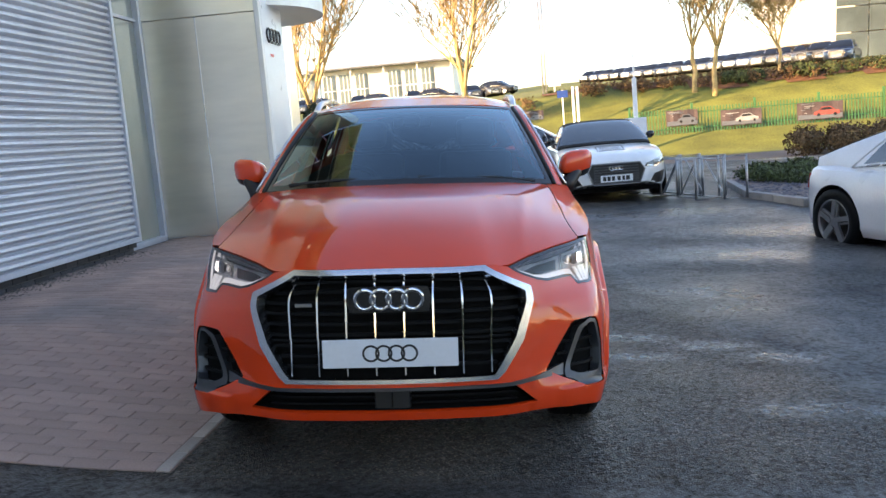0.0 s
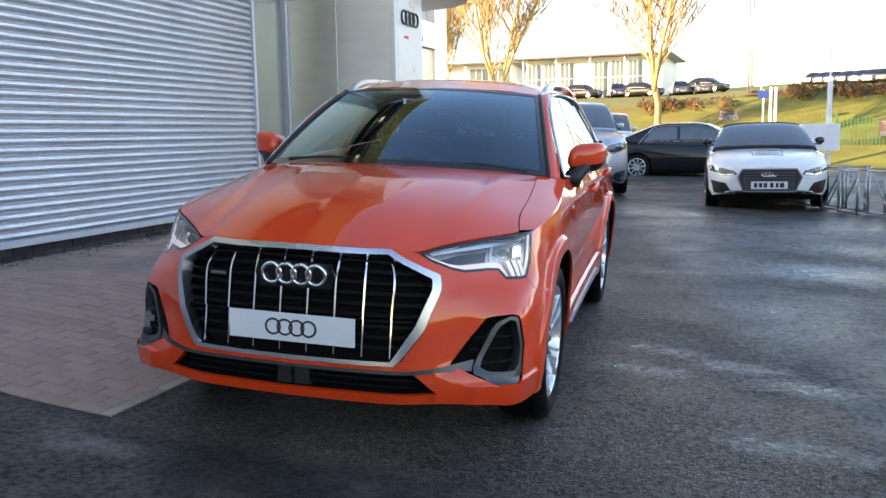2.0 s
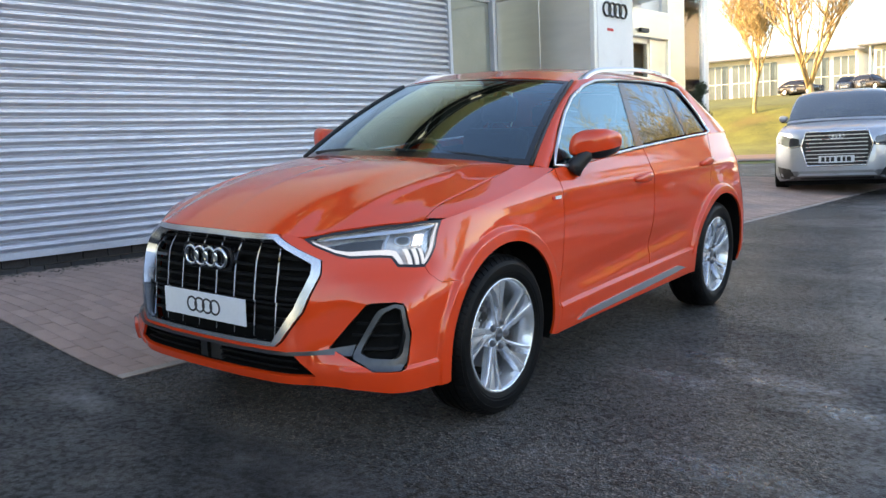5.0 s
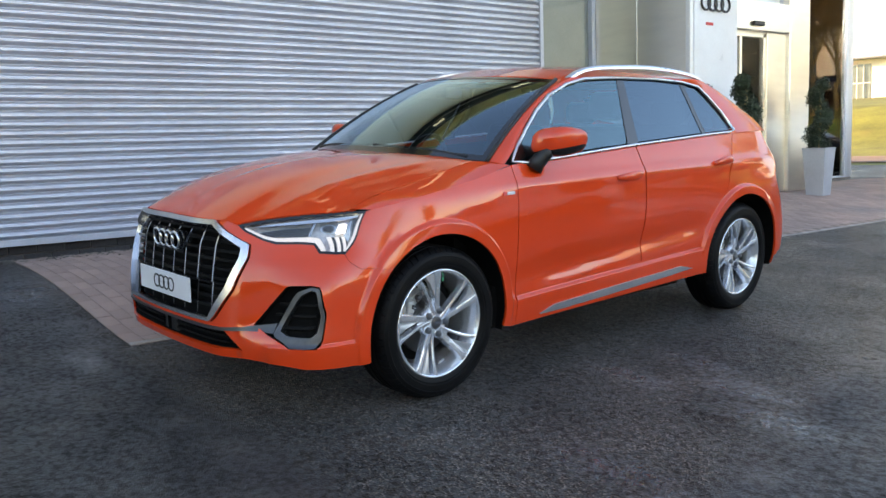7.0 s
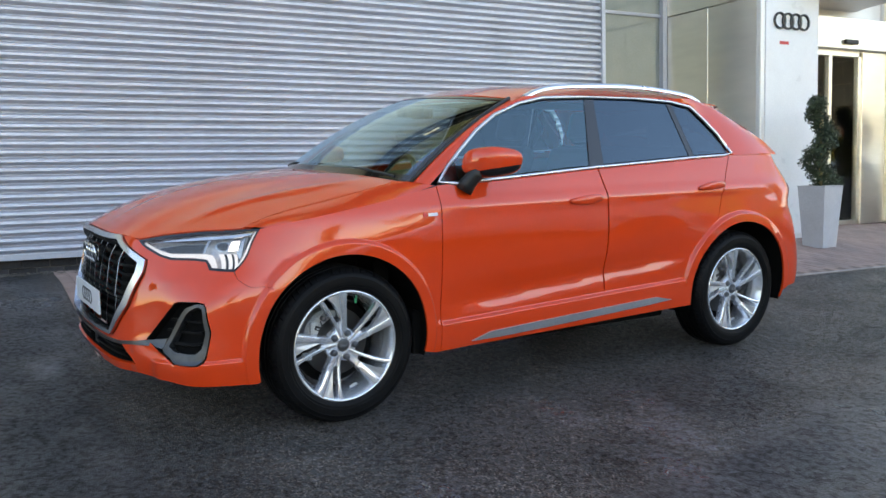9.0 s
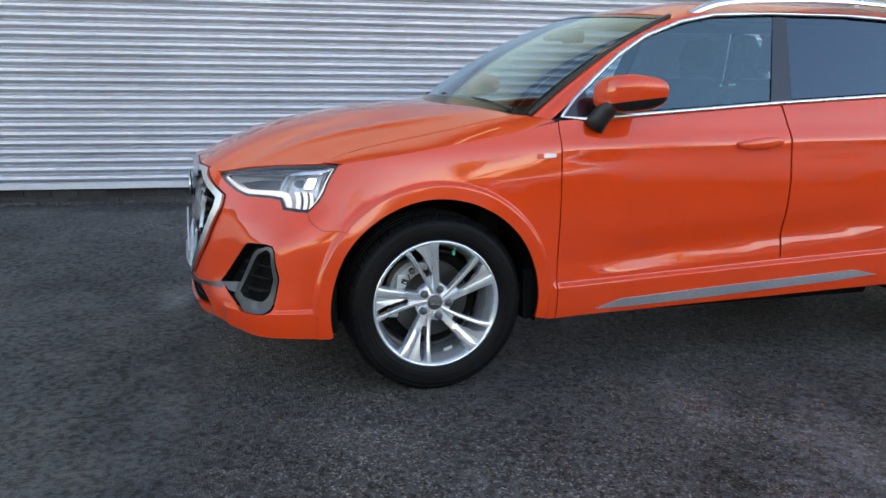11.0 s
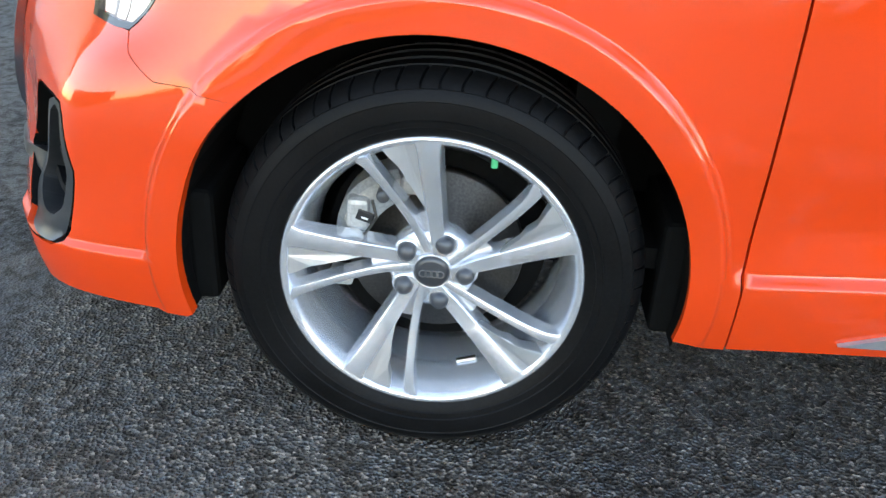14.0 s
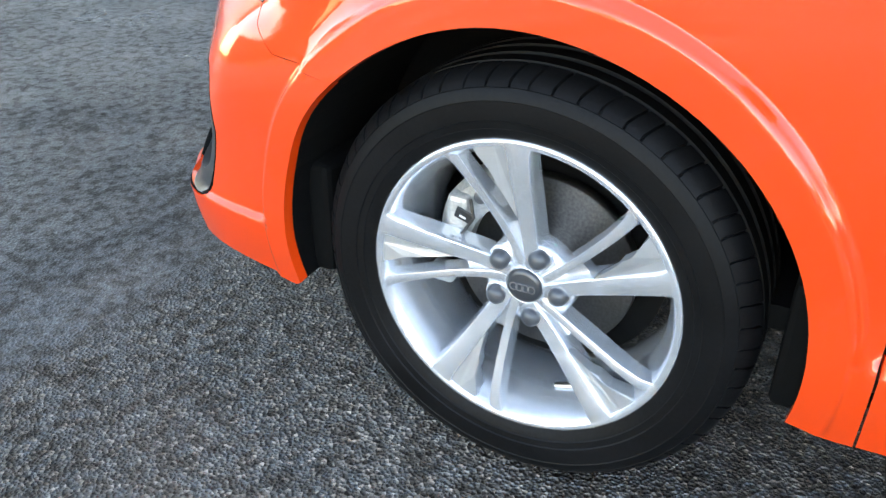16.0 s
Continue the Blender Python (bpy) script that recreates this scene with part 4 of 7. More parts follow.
bumper = patch("front_bumper", bumper_line, body, M_PAINT, hero, step=0.022, holes=[POD], depth=0.02, extra=CREASE)
fender_line = arc(0, .425, 135, -11, 40) + [(2.10, .256), (2.128, .256), (2.128, 1.058)]
fender_line += [(U(y), shoulder(y)) for y in (.4, .3, .2, .1, 0, -.1, -.2, -.3, -.38)] + [(1.175, .903), (1.145, .86), (1.10, .80), (1.013, .7295), (1.0607, .7012), (1.1602, .6652), (1.235, .6632)]
fender = patch("front_wing", fender_line, body, M_PAINT, hero, step=0.025, extra=CREASE)
sill = lambda y: 0.403 + 0.038 * (y - 0.44)
door_f = [(U(.5105), sill(.51) - .0022), (U(1.0), sill(1.0) - .0022), (U(1.58), sill(1.58) - .0022), (U(1.587), .8), (U(1.577), 1.0), (U(1.555), belt(1.555)), (U(1.0), belt(1.0)), (U(.5105), belt(.513))]
SILL_UP = [(U(.53 + .02 * k), sill(.53 + .02 * k) + d) for k in range(88) for d in (.009, .018)]
SILL_DOWN = [(U(.53 + .02 * k), sill(.53 + .02 * k) - d) for k in range(88) for d in (.002, .005, .008, .011, .014, .018, .024)]
front_door = patch("front_door", door_f, body, M_PAINT, hero, step=0.03, gap=0.0022, extra=SILL_UP)
door_r = [(U(1.585), sill(1.58) - .0022), (U(2.25), sill(2.25) - .0022)] + arc(2.68, .475, 165, 118, 8) + [(U(2.50), .95), (U(2.60), 1.10), (U(2.66), belt(2.66)), (U(2.0), belt(2.0)), (U(1.56), belt(1.56)), (U(1.582), 1.0), (U(1.592), .8)]
rear_door = patch("rear_door", door_r, body, M_PAINT, hero, step=0.03, gap=0.0022, extra=SILL_UP + CREASE)
sill_line = [(2.132, .256), (U(.7), .262), (U(2.27), .30)] + arc(2.68, .425, 187, 166, 4)[::1] + [(U(2.25), sill(2.25) + .008), (U(1.4), sill(1.4) + .008), (2.132, sill(.51) + .008)]
patch("sill", sill_line, lambda u, z: body(u, z, -.0015), M_PAINT, hero, step=0.03, extra=SILL_DOWN)
patch("sill_trim", [(U(.69), .287), (U(.80), .322), (U(1.2), .343), (U(1.97), .378), (U(2.09), .352), (U(1.86), .336), (U(1.2), .302), (U(.86), .288)], lambda u, z: body(u, z, 0.007), M_SILL, hero, step=0.03, label="satin grey sill insert")
quarter = arc(2.68, .425, 172, -12, 48) + [(U(3.115), .315), (U(3.25), .33), (5.35, .33), (6, .33), (6, .55), (5.30, .55), (5.0, .84), (5.02, .99), (5.25, 1.0), (5.2, 1.18), (U(3.0), 1.183), (U(2.665), belt(2.665)), (U(2.605), 1.10), (U(2.505), .95)] + arc(2.68, .478, 118, 170, 10)
patch("rear_quarter", quarter, body, M_PAINT, hero, step=0.03, extra=CREASE)
patch("tail_lamp", [(5.0, .85), (5.5, .85), (5.5, .985), (5.03, .985)], lambda u, z: body(u, z, 0.004), M_TAIL, hero, step=0.04, label="dark red tail lamp")
patch("tailgate", [(5.31, .56), (6, .56), (6, 1.18), (5.21, 1.18), (5.26, 1.0), (5.51, .99), (5.51, .845), (5.02, .84)], body, M_PAINT, hero, step=0.05)


# bonnet, cowl, roof
def curve(pts, t):
    pts = [Vector(p) for p in pts]
    ln = [0.0]
    for p, q in zip(pts, pts[1:]):
        ln.append(ln[-1] + (q - p).length)
    return Vector(herm([v / ln[-1] for v in ln], np.array([tuple(p) for p in pts]), t))


B_FRONT = [body(u, zz) for u, zz in ((0, .866), (.25, .865), (.40, .862), (.50, .853), (.64, .874), (.80, .893), (.92, .902), (1.0, .907))]
B_SEAM = [B_FRONT[-1], (.752, -.30, .950), (.742, 0, 1.008), (.727, .25, 1.060), (.716, .36, 1.082)]
B_REAR = [(0, .215, 1.116), (.3, .235, 1.112), (.55, .30, 1.100), (.716, .36, 1.082)]
B_MID = [B_FRONT[0], (0, -.80, .900), (0, -.73, .937), (0, -.56, 1.008), (0, -.3, 1.068), (0, 0, 1.102), (0, .215, 1.116)]


def bonnet(s, r):
    """The bonnet skin: s from the middle to the seam, r from the nose to the cowl."""
    f, k, m, e = curve(B_FRONT, s), curve(B_REAR, s), curve(B_MID, r), curve(B_SEAM, r)
    c00, c10, c01, c11 = Vector(B_FRONT[0]), Vector(B_FRONT[-1]), Vector(B_REAR[0]), Vector(B_REAR[-1])
    p = f * (1 - r) + k * r + m * (1 - s) + e * s - (c00 * (1 - s) * (1 - r) + c10 * s * (1 - r) + c01 * (1 - s) * r + c11 * s * r)
    swell = 0.030 * math.sin(math.pi * min(max(s, 0), 1)) * max(math.sin(math.pi * min(max(r, 0), 1)), 0) ** .8
    line = 0.008 * math.exp(-((s - 0.62 - 0.2 * r) / 0.05) ** 2) * math.sin(math.pi * r)
    return p + Vector((0, 0, swell * 0.55 + line))


patch("bonnet", [(0, 0), (1, 0), (1, 1), (0, 1)], bonnet, M_PAINT, hero, step=0.036, depth=0.022, heart=(0, 0, 0))
EDGE = [body(U(y), shoulder(y)) for y in (-.41, -.3, -.2, -.1, 0, .1, .2, .3, .4, .5)]
SEAM = [curve(B_SEAM, t) + Vector((.004, 0, 0)) for t in np.linspace(0.02, 1, 9)] + [Vector((.765, .425, 1.078))]
strip_between("wing_top", SEAM, EDGE, M_PAINT, fender, rows=5, bulge=0.004)


def screen(s, r):
    """The windscreen: s across, r from the cowl to the header."""
    a = Vector((0.765 * s, 0.215 + 0.205 * s * s, 1.112 - 0.034 * s * s))
    b = Vector((0.590 * s, 0.95 + 0.18 * s * s, 1.517 - 0.026 * s * s))
    p = a.lerp(b, r)
    k = 4 * r * (1 - r)
    return p + Vector((0, -0.030 * k, 0.034 * k)) * (1 - 0.4 * s * s)


patch("windscreen", [(0, 0), (1, 0), (1, 1), (0, 1)], lambda s, r: screen(s, r), M_WINDSCREEN, hero, step=0.06, depth=0.0, shadowless=True)
strip_between("cowl", [(0, .212, 1.106), (.3, .232, 1.102), (.55, .297, 1.090), (.716, .357, 1.072)], [(0, .30, 1.118), (.3, .32, 1.112), (.55, .36, 1.10), (.76, .425, 1.082)], M_BLACK, hero, rows=3)
patch("windscreen_edge", [(0, 0), (1, 0), (1, 1), (0, 1), (0, .965), (.955, .965), (.955, .05), (0, .05)], lambda s, r: screen(s, r) + Vector((0, -.002, .002)), M_GLOSS_BLACK, hero, step=0.05, depth=0.0, label="black printed border of the windscreen")
for way in ([(0.66, .385, 1.10), (0.45, .325, 1.130), (0.06, .262, 1.146)], [(.02, .262, 1.143), (-.35, .295, 1.138), (-.62, .375, 1.115)]):
    part("wiper", tubes(way, radius=0.009, sides=6), M_BLACK, hero, "black wiper arm")


def roof(x, y):
    zr = float(herm((.9, .95, 1.15, 1.3, 1.6, 2.0, 2.5, 2.9, 3.1), (1.505, 1.515, 1.55, 1.575, 1.595, 1.597, 1.575, 1.525, 1.49), y))
    return Vector((x, y, zr - 0.075 * (abs(x) / 0.63) ** 3))


patch("roof_panel", [(0, .952), (.3, 1.0), (.5, 1.10), (.572, 1.155), (.632, 1.32), (.637, 1.6), (.632, 2.3), (.622, 2.55), (.56, 2.75), (.45, 2.95), (.3, 3.05), (0, 3.08)], roof, M_PAINT, hero, step=0.045, depth=0.015)
C_DLO = [(.820, .485, 1.062), (.788, .60, 1.145), (.742, .71, 1.240), (.704, .83, 1.332), (.667, .97, 1.412), (.648, 1.15, 1.477), (.632, 1.32, 1.508)]
C_WS = [screen(1.0, r) for r in (0, .16, .33, .5, .68, .86, 1.0)]
halves("screen_seal", lambda side: tubes([((p.x + .002) * side, p.y - .002, p.z + .004) for p in C_WS], radius=.011, sides=6), M_BLACK, hero, "black windscreen seal", True)
strip_between("windscreen_pillar", C_WS, C_DLO, M_PAINT, hero, rows=5, bulge=0.012)
C_REAR = [(.632, 2.28, 1.512), (.642, 2.475, 1.482), (.672, 2.56, 1.405), (.725, 2.645, 1.305), tuple(body(U(2.70), 1.172, .001))]
C_TAIL = [(.622, 2.6, 1.497), (.605, 2.84, 1.425), (.645, 3.02, 1.335), (.69, 3.14, 1.255), (.735, 3.215, 1.172)]
strip_between("rear_pillar", C_REAR, C_TAIL, M_PAINT, hero, rows=6, bulge=0.02)
strip_between("roof_side", [(.632, 1.3, 1.505), (.642, 1.6, 1.520), (.642, 2.0, 1.520), (.632, 2.3, 1.506)], [(.628, 1.32, 1.500), (.632, 1.6, 1.519), (.63, 2.0, 1.521), (.628, 2.3, 1.509)], M_PAINT, hero, rows=2)
strip_between("roof_spoiler", [roof(x, y) for x, y in ((0, 3.06), (.3, 3.03), (.45, 2.93), (.555, 2.74), (.60, 2.62))], [(0, 3.12, 1.455), (.3, 3.10, 1.452), (.48, 2.99, 1.428), (.61, 2.82, 1.402), (.64, 2.70, 1.44)], M_PAINT, hero, rows=4, bulge=.004, label="painted roof-edge spoiler")
strip_between("rear_window", [(0, 3.08, 1.488), (.3, 3.06, 1.482), (.60, 2.82, 1.425)], [(0, 3.37, 1.183), (.47, 3.32, 1.183), (.72, 3.19, 1.183)], M_PRIVACY, hero, rows=4)


# side windows
def flank(y, z, off=0.0):
    return Vector((0.815 - 0.455 * (z - 1.08) + off + 0.02 * step01(2.2, 2.75, y), y, z))


DLO_TOP = [(.53, 1.075), (.60, 1.145), (.71, 1.235), (.83, 1.325), (.97, 1.405), (1.15, 1.468), (1.32, 1.50), (1.6, 1.512), (2.0, 1.512), (2.3, 1.497), (2.455, 1.47), (2.53, 1.40), (2.615, 1.305), (2.688, 1.188)]


def window(y0, y1, lean0, lean1):
    """The pane between two pillars; lean: how far each pillar's head stands behind its foot."""
    zb = lambda y: belt(y) + 0.008
    head = [(y, z) for y, z in DLO_TOP if y0 + lean0 < y < y1 + lean1 and z > zb(y) + 0.02]
    def top_z(y):
        return float(np.interp(y, [p[0] for p in DLO_TOP], [p[1] for p in DLO_TOP])) - 0.004
    lo = [(y, zb(y)) for y in np.linspace(y0, y1, 8)]
    a, b = y0 + lean0, y1 + lean1
    return [tuple(map(float, p)) for p in lo] + [(b, top_z(b))] + [(y, z - .004) for y, z in head[::-1] if a + .02 < y < b - .02] + ([(a, top_z(a))] if top_z(a) > zb(y0) + .02 else [])


patch("front_side_window", window(.66, 1.525, .0, .105), lambda y, z: flank(y, z), M_TINT, hero, step=0.06, depth=0.0, shadowless=True)
patch("door_mirror_base", [(.545, 1.075), (.655, 1.082), (.655, 1.185), (.60, 1.14)], lambda y, z: flank(y, z, .002), M_GLOSS_BLACK, hero, step=0.04)
patch("door_pillar", [(1.53, belt(1.53)), (1.635, belt(1.63)), (1.70, 1.51), (1.632, 1.512)], lambda y, z: flank(y, z, .003), M_GLOSS_BLACK, hero, step=0.05, label="gloss black door pillar")
patch("rear_side_window", window(1.64, 2.33, .062, -.06), lambda y, z: flank(y, z), M_PRIVACY, hero, step=0.06, depth=0.0)
patch("window_divider", [(2.335, belt(2.34)), (2.375, belt(2.37)), (2.315, 1.495), (2.275, 1.498)], lambda y, z: flank(y, z, .003), M_GLOSS_BLACK, hero, step=0.05)
patch("rear_quarter_window", [(2.38, belt(2.38) + .008), (2.664, 1.190), (2.605, 1.30), (2.52, 1.395), (2.445, 1.463), (2.32, 1.49)], lambda y, z: flank(y, z), M_PRIVACY, hero, step=0.06, depth=0.0)


def chrome_line(side):
    bm = bmesh.new()
    path = [flank(y, z, .012) for y, z in DLO_TOP]
    low = [body(U(y), belt(y) - .004, .004) for y in np.linspace(2.69, .53, 24)]
    pts = [(p.x * side, p.y, p.z) for p in path + low[1:-1]]
    tube(bm, pts, 0.0095, 6, closed=True)
    return bm


halves("window_trim", chrome_line, M_SATIN, hero, "satin chrome window surround", True)


def rail(side):
    ys = np.linspace(1.22, 2.60, 22)
    zs = [float(herm((1.22, 1.28, 1.36, 1.7, 2.1, 2.45, 2.54, 2.60), (1.515, 1.542, 1.564, 1.588, 1.588, 1.556, 1.538, 1.512), y)) for y in ys]
    bm = bmesh.new()
    prev = None
    for y, z in zip(ys, zs):
        lowz = max(z - 0.022, roof(.6, float(y)).z - .004) if 0.08 < (y - 1.22) < 1.30 else z - 0.024
        sec = [bm.verts.new(((0.598 + dx) * side, float(y), zz)) for dx, zz in ((-.016, z - .006), (-.008, z), (.010, z), (.020, z - .010), (.022, lowz), (-.016, lowz))]
        if prev:
            for k in range(6):
                bm.faces.new((prev[k], prev[(k + 1) % 6], sec[(k + 1) % 6], sec[k]))
        else:
            bm.faces.new(sec)
        prev = sec
    bm.faces.new(prev[::-1])
    return bm


halves("roof_rail", rail, M_SATIN, hero, "polished roof rail")

# lamps
HEAD = [(.513, .846), (.555, .816), (.625, .783), (.68, .770), (.80, .770), (.845, .766), (.875, .733), (.955, .728), (1.01, .730), (1.10, .803), (1.143, .862), (1.172, .904), (1.0, .902), (.80, .888), (.64, .868)]


def sunk(d):
    return lambda u, z: body(u, z, -d)


M_LAMP_BACK = surf("lamp_inside", (0.52, 0.54, 0.58), rough=0.22, metal=0.35, var=0.25, scale=14)
head = patch("headlamp", HEAD, sunk(.045), M_LAMP_BACK, hero, step=0.03, depth=-0.045, label="LED headlamp behind a clear lens")
patch("lens", HEAD, sunk(.0), M_LENS, head, step=0.03, depth=0.0, gap=0.003, shadowless=True)
patch("gasket", HEAD, sunk(-.001), M_GLOSS_BLACK, head, step=0.02, depth=.012, holes=[[(p.x, p.y) for p in inset(HEAD, .010)]], label="black lamp gasket")
patch("light_strip", [(.545, .836), (.63, .792), (.68, .780), (.80, .780), (.846, .776), (.876, .744), (.900, .744), (.868, .794), (.84, .800), (.68, .799), (.635, .806), (.55, .842)], sunk(.012), M_DRL, head, step=0.02, depth=.004, label="white running-light strip")
for a in (.893, .930, .967):
    patch("light_blade", [(a, .800), (a + .021, .800), (a + .046, .742), (a + .027, .742)], sunk(.010), M_DRL, head, step=0.02, depth=.006)
    patch("blade_shade", [(a + .022, .800), (a + .034, .800), (a + .058, .744), (a + .047, .743)], sunk(.016), M_GLOSS_BLACK, head, step=0.02, depth=.004)
patch("outer_light_arm", [(1.002, .740), (1.018, .744), (1.098, .818), (1.163, .896), (1.136, .893), (1.078, .826), (1.010, .762)], sunk(.010), M_DRL, head, step=0.02, depth=.006, label="white upswept running-light arm")
patch("inner_light_arm", [(.985, .806), (1.008, .780), (1.024, .790), (1.054, .866), (1.040, .872)], sunk(.014), M_REFLECTOR, head, step=0.02, depth=.006)
patch("reflector", [(1.048, .80), (1.076, .835), (1.120, .884), (1.072, .880), (1.040, .80)], sunk(.030), M_GLOSS_BLACK, head, step=0.03, depth=.004)
patch("bezel", [(.56, .848), (.80, .872), (1.0, .888), (1.13, .894), (1.10, .884), (1.0, .874), (.80, .858), (.58, .842)], sunk(.014), M_CHROME, head, step=0.03, depth=.010, label="bright upper lamp trim")
patch("lamp_pocket", [(.60, .828), (.66, .806), (.82, .806), (.838, .850), (.72, .846)], sunk(.042), M_GLOSS_BLACK, head, step=0.03, depth=0, label="dark inner lamp pocket")
patch("divider", [(.825, .803), (.834, .803), (.856, .860), (.846, .860)], sunk(.020), M_REFLECTOR, head, step=0.03, depth=.008)


def oval(a, b, ra, rb, n=18):
    return [(a + ra * math.cos(t), b + rb * math.sin(t)) for t in np.linspace(0, 2 * math.pi, n, endpoint=False)]


patch("projector", oval(.905, .836, .026, .018), sunk(.030), M_GLOSS_BLACK, head, step=0.02, depth=.008)
patch("projector_trim", oval(.905, .836, .034, .023), sunk(.034), M_REFLECTOR, head, step=0.02, depth=.004)
patch("led_shade", [(.930, .808), (1.0, .812), (1.022, .862), (.952, .858)], sunk(.010), M_LAMP_BACK, head, step=0.02, depth=.03, holes=[[(.940, .814), (.992, .817), (1.010, .855), (.958, .852)]])
patch("led_unit", [(.936, .812), (.996, .815), (1.016, .858), (.956, .854)], sunk(.024), M_LED, head, step=0.02, depth=.0, label="lit main LED")

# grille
# this dark sheet stands in for the shade behind the slats
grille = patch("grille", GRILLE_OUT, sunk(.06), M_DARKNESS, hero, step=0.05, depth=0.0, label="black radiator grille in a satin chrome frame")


def ring_band(name, outer, innr, lift, material, parent, depth, label="", step=0.02):
    """A flat band between two outlines of equal count, closed at the car's middle or on itself."""
    return patch(name, outer + innr[::-1], lambda u, z: body(u, z, lift), material, parent, step=step, depth=depth, label=label)


ring_band("frame", GRILLE_OUT, GRILLE_IN, .016, M_FRAME, grille, .045, "satin chrome grille frame", .018)
z = .485
while z < .82:
    w = float(np.interp(z, (.45, .585, .71, .75, .83), (.392, .480, .522, .522, .38)))
    patch("slat", [(0, z), (w, z), (w, z + .013), (0, z + .013)], sunk(.028), M_SLAT, grille, step=0.06, depth=.02)
    z += .041
for u0 in (.056, .168, .280, .388):
    zt = float(np.interp(u0, (0, .375, .53), (.832, .83, .745)))
    patch("blade", [(u0 - .0032, .600), (u0 + .0032, .600), (u0 + .0032, zt), (u0 - .0032, zt)], lambda u, z: body(u, z, -.004 - .03 * step01(.75, .84, z)), M_CHROME, grille, step=0.02, depth=.02, label="chrome grille blade")
    patch("lower_blade", [(u0 - .0026, .457), (u0 + .0026, .457), (u0 + .0028, .600), (u0 - .0028, .600)], sunk(.012), M_CHROME, grille, step=0.03, depth=.006)
patch("cross_bar", [(0, .591), (.468, .591), (.472, .599), (0, .599)], sunk(.016), M_SLAT, grille, step=0.05, depth=.02)
emblem = part("emblem_back", extrude_poly([(-.15, .70), (.15, .70), (.165, .75), (.15, .80), (-.15, .80), (-.165, .75)], -.898, -.875, "xz"), M_GLOSS_BLACK, grille)
for k in range(4):
    part("ring", lathe_ring([(.0375 + .0075 * math.cos(t), -.006 * math.sin(t)) for t in np.linspace(0, 2 * math.pi, 9)], 40), M_CHROME, grille, "chrome ring emblem", True, pose(-.0915 + .061 * k, -.908, .752, 3, 0, 0))
part("small_badge", boxes((-.375 + .01, -.30, -.885, -.878, .725, .737)), M_GREY_TRIM, grille)
plate = part("number_plate", boxes((-.26, .26, -.932, -.924, .4925, .6035), bevel=.003), M_WHITE, hero, "white show plate with dark rings")
for k in range(4):
    part("ring", flat_ring(.0255, .0335, .0015), M_BLACK, plate, "", False, pose(-.0735 + .049 * k, -.932, .548))

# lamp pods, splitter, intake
# the near-black backing stands in for shade deep inside the pod
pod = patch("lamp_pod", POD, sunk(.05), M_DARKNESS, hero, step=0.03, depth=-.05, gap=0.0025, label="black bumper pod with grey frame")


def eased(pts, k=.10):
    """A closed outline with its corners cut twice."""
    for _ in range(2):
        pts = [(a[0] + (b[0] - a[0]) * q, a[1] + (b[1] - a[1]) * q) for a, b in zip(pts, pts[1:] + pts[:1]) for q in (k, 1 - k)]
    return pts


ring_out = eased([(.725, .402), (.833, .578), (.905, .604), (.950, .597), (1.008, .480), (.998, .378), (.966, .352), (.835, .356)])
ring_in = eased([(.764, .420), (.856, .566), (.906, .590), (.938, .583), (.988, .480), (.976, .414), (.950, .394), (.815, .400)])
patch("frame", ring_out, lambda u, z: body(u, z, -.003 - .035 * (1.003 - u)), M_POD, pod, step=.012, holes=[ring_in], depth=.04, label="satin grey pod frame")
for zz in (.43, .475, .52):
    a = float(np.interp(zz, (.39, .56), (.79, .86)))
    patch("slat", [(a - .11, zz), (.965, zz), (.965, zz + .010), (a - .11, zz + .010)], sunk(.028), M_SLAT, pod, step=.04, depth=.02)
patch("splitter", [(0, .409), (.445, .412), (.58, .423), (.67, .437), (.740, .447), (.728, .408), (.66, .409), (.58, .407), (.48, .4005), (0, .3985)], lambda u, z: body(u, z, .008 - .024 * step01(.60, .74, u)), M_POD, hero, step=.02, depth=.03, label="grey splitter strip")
# a near-black sheet takes the place of shade inside the intake
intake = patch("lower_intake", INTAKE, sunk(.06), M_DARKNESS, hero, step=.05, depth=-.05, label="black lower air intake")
for zz in (.338, .368):
    patch("slat", [(.07, zz), (.50, zz), (.47, zz + .009), (.07, zz + .009)], sunk(.02), M_SLAT, intake, step=.05, depth=.02)
for side in (1, -1):
    for y in (-.435, .385):
        part("arch_flap", boxes((min(side * .60, side * .83), max(side * .60, side * .83), y, y + .05, .245, .46), bevel=.012), M_DARKNESS, hero)
part("sensor", boxes((-.07, .07, -.905, -.86, .315, .40), bevel=.006), M_BLACK, hero, "square radar sensor panel")

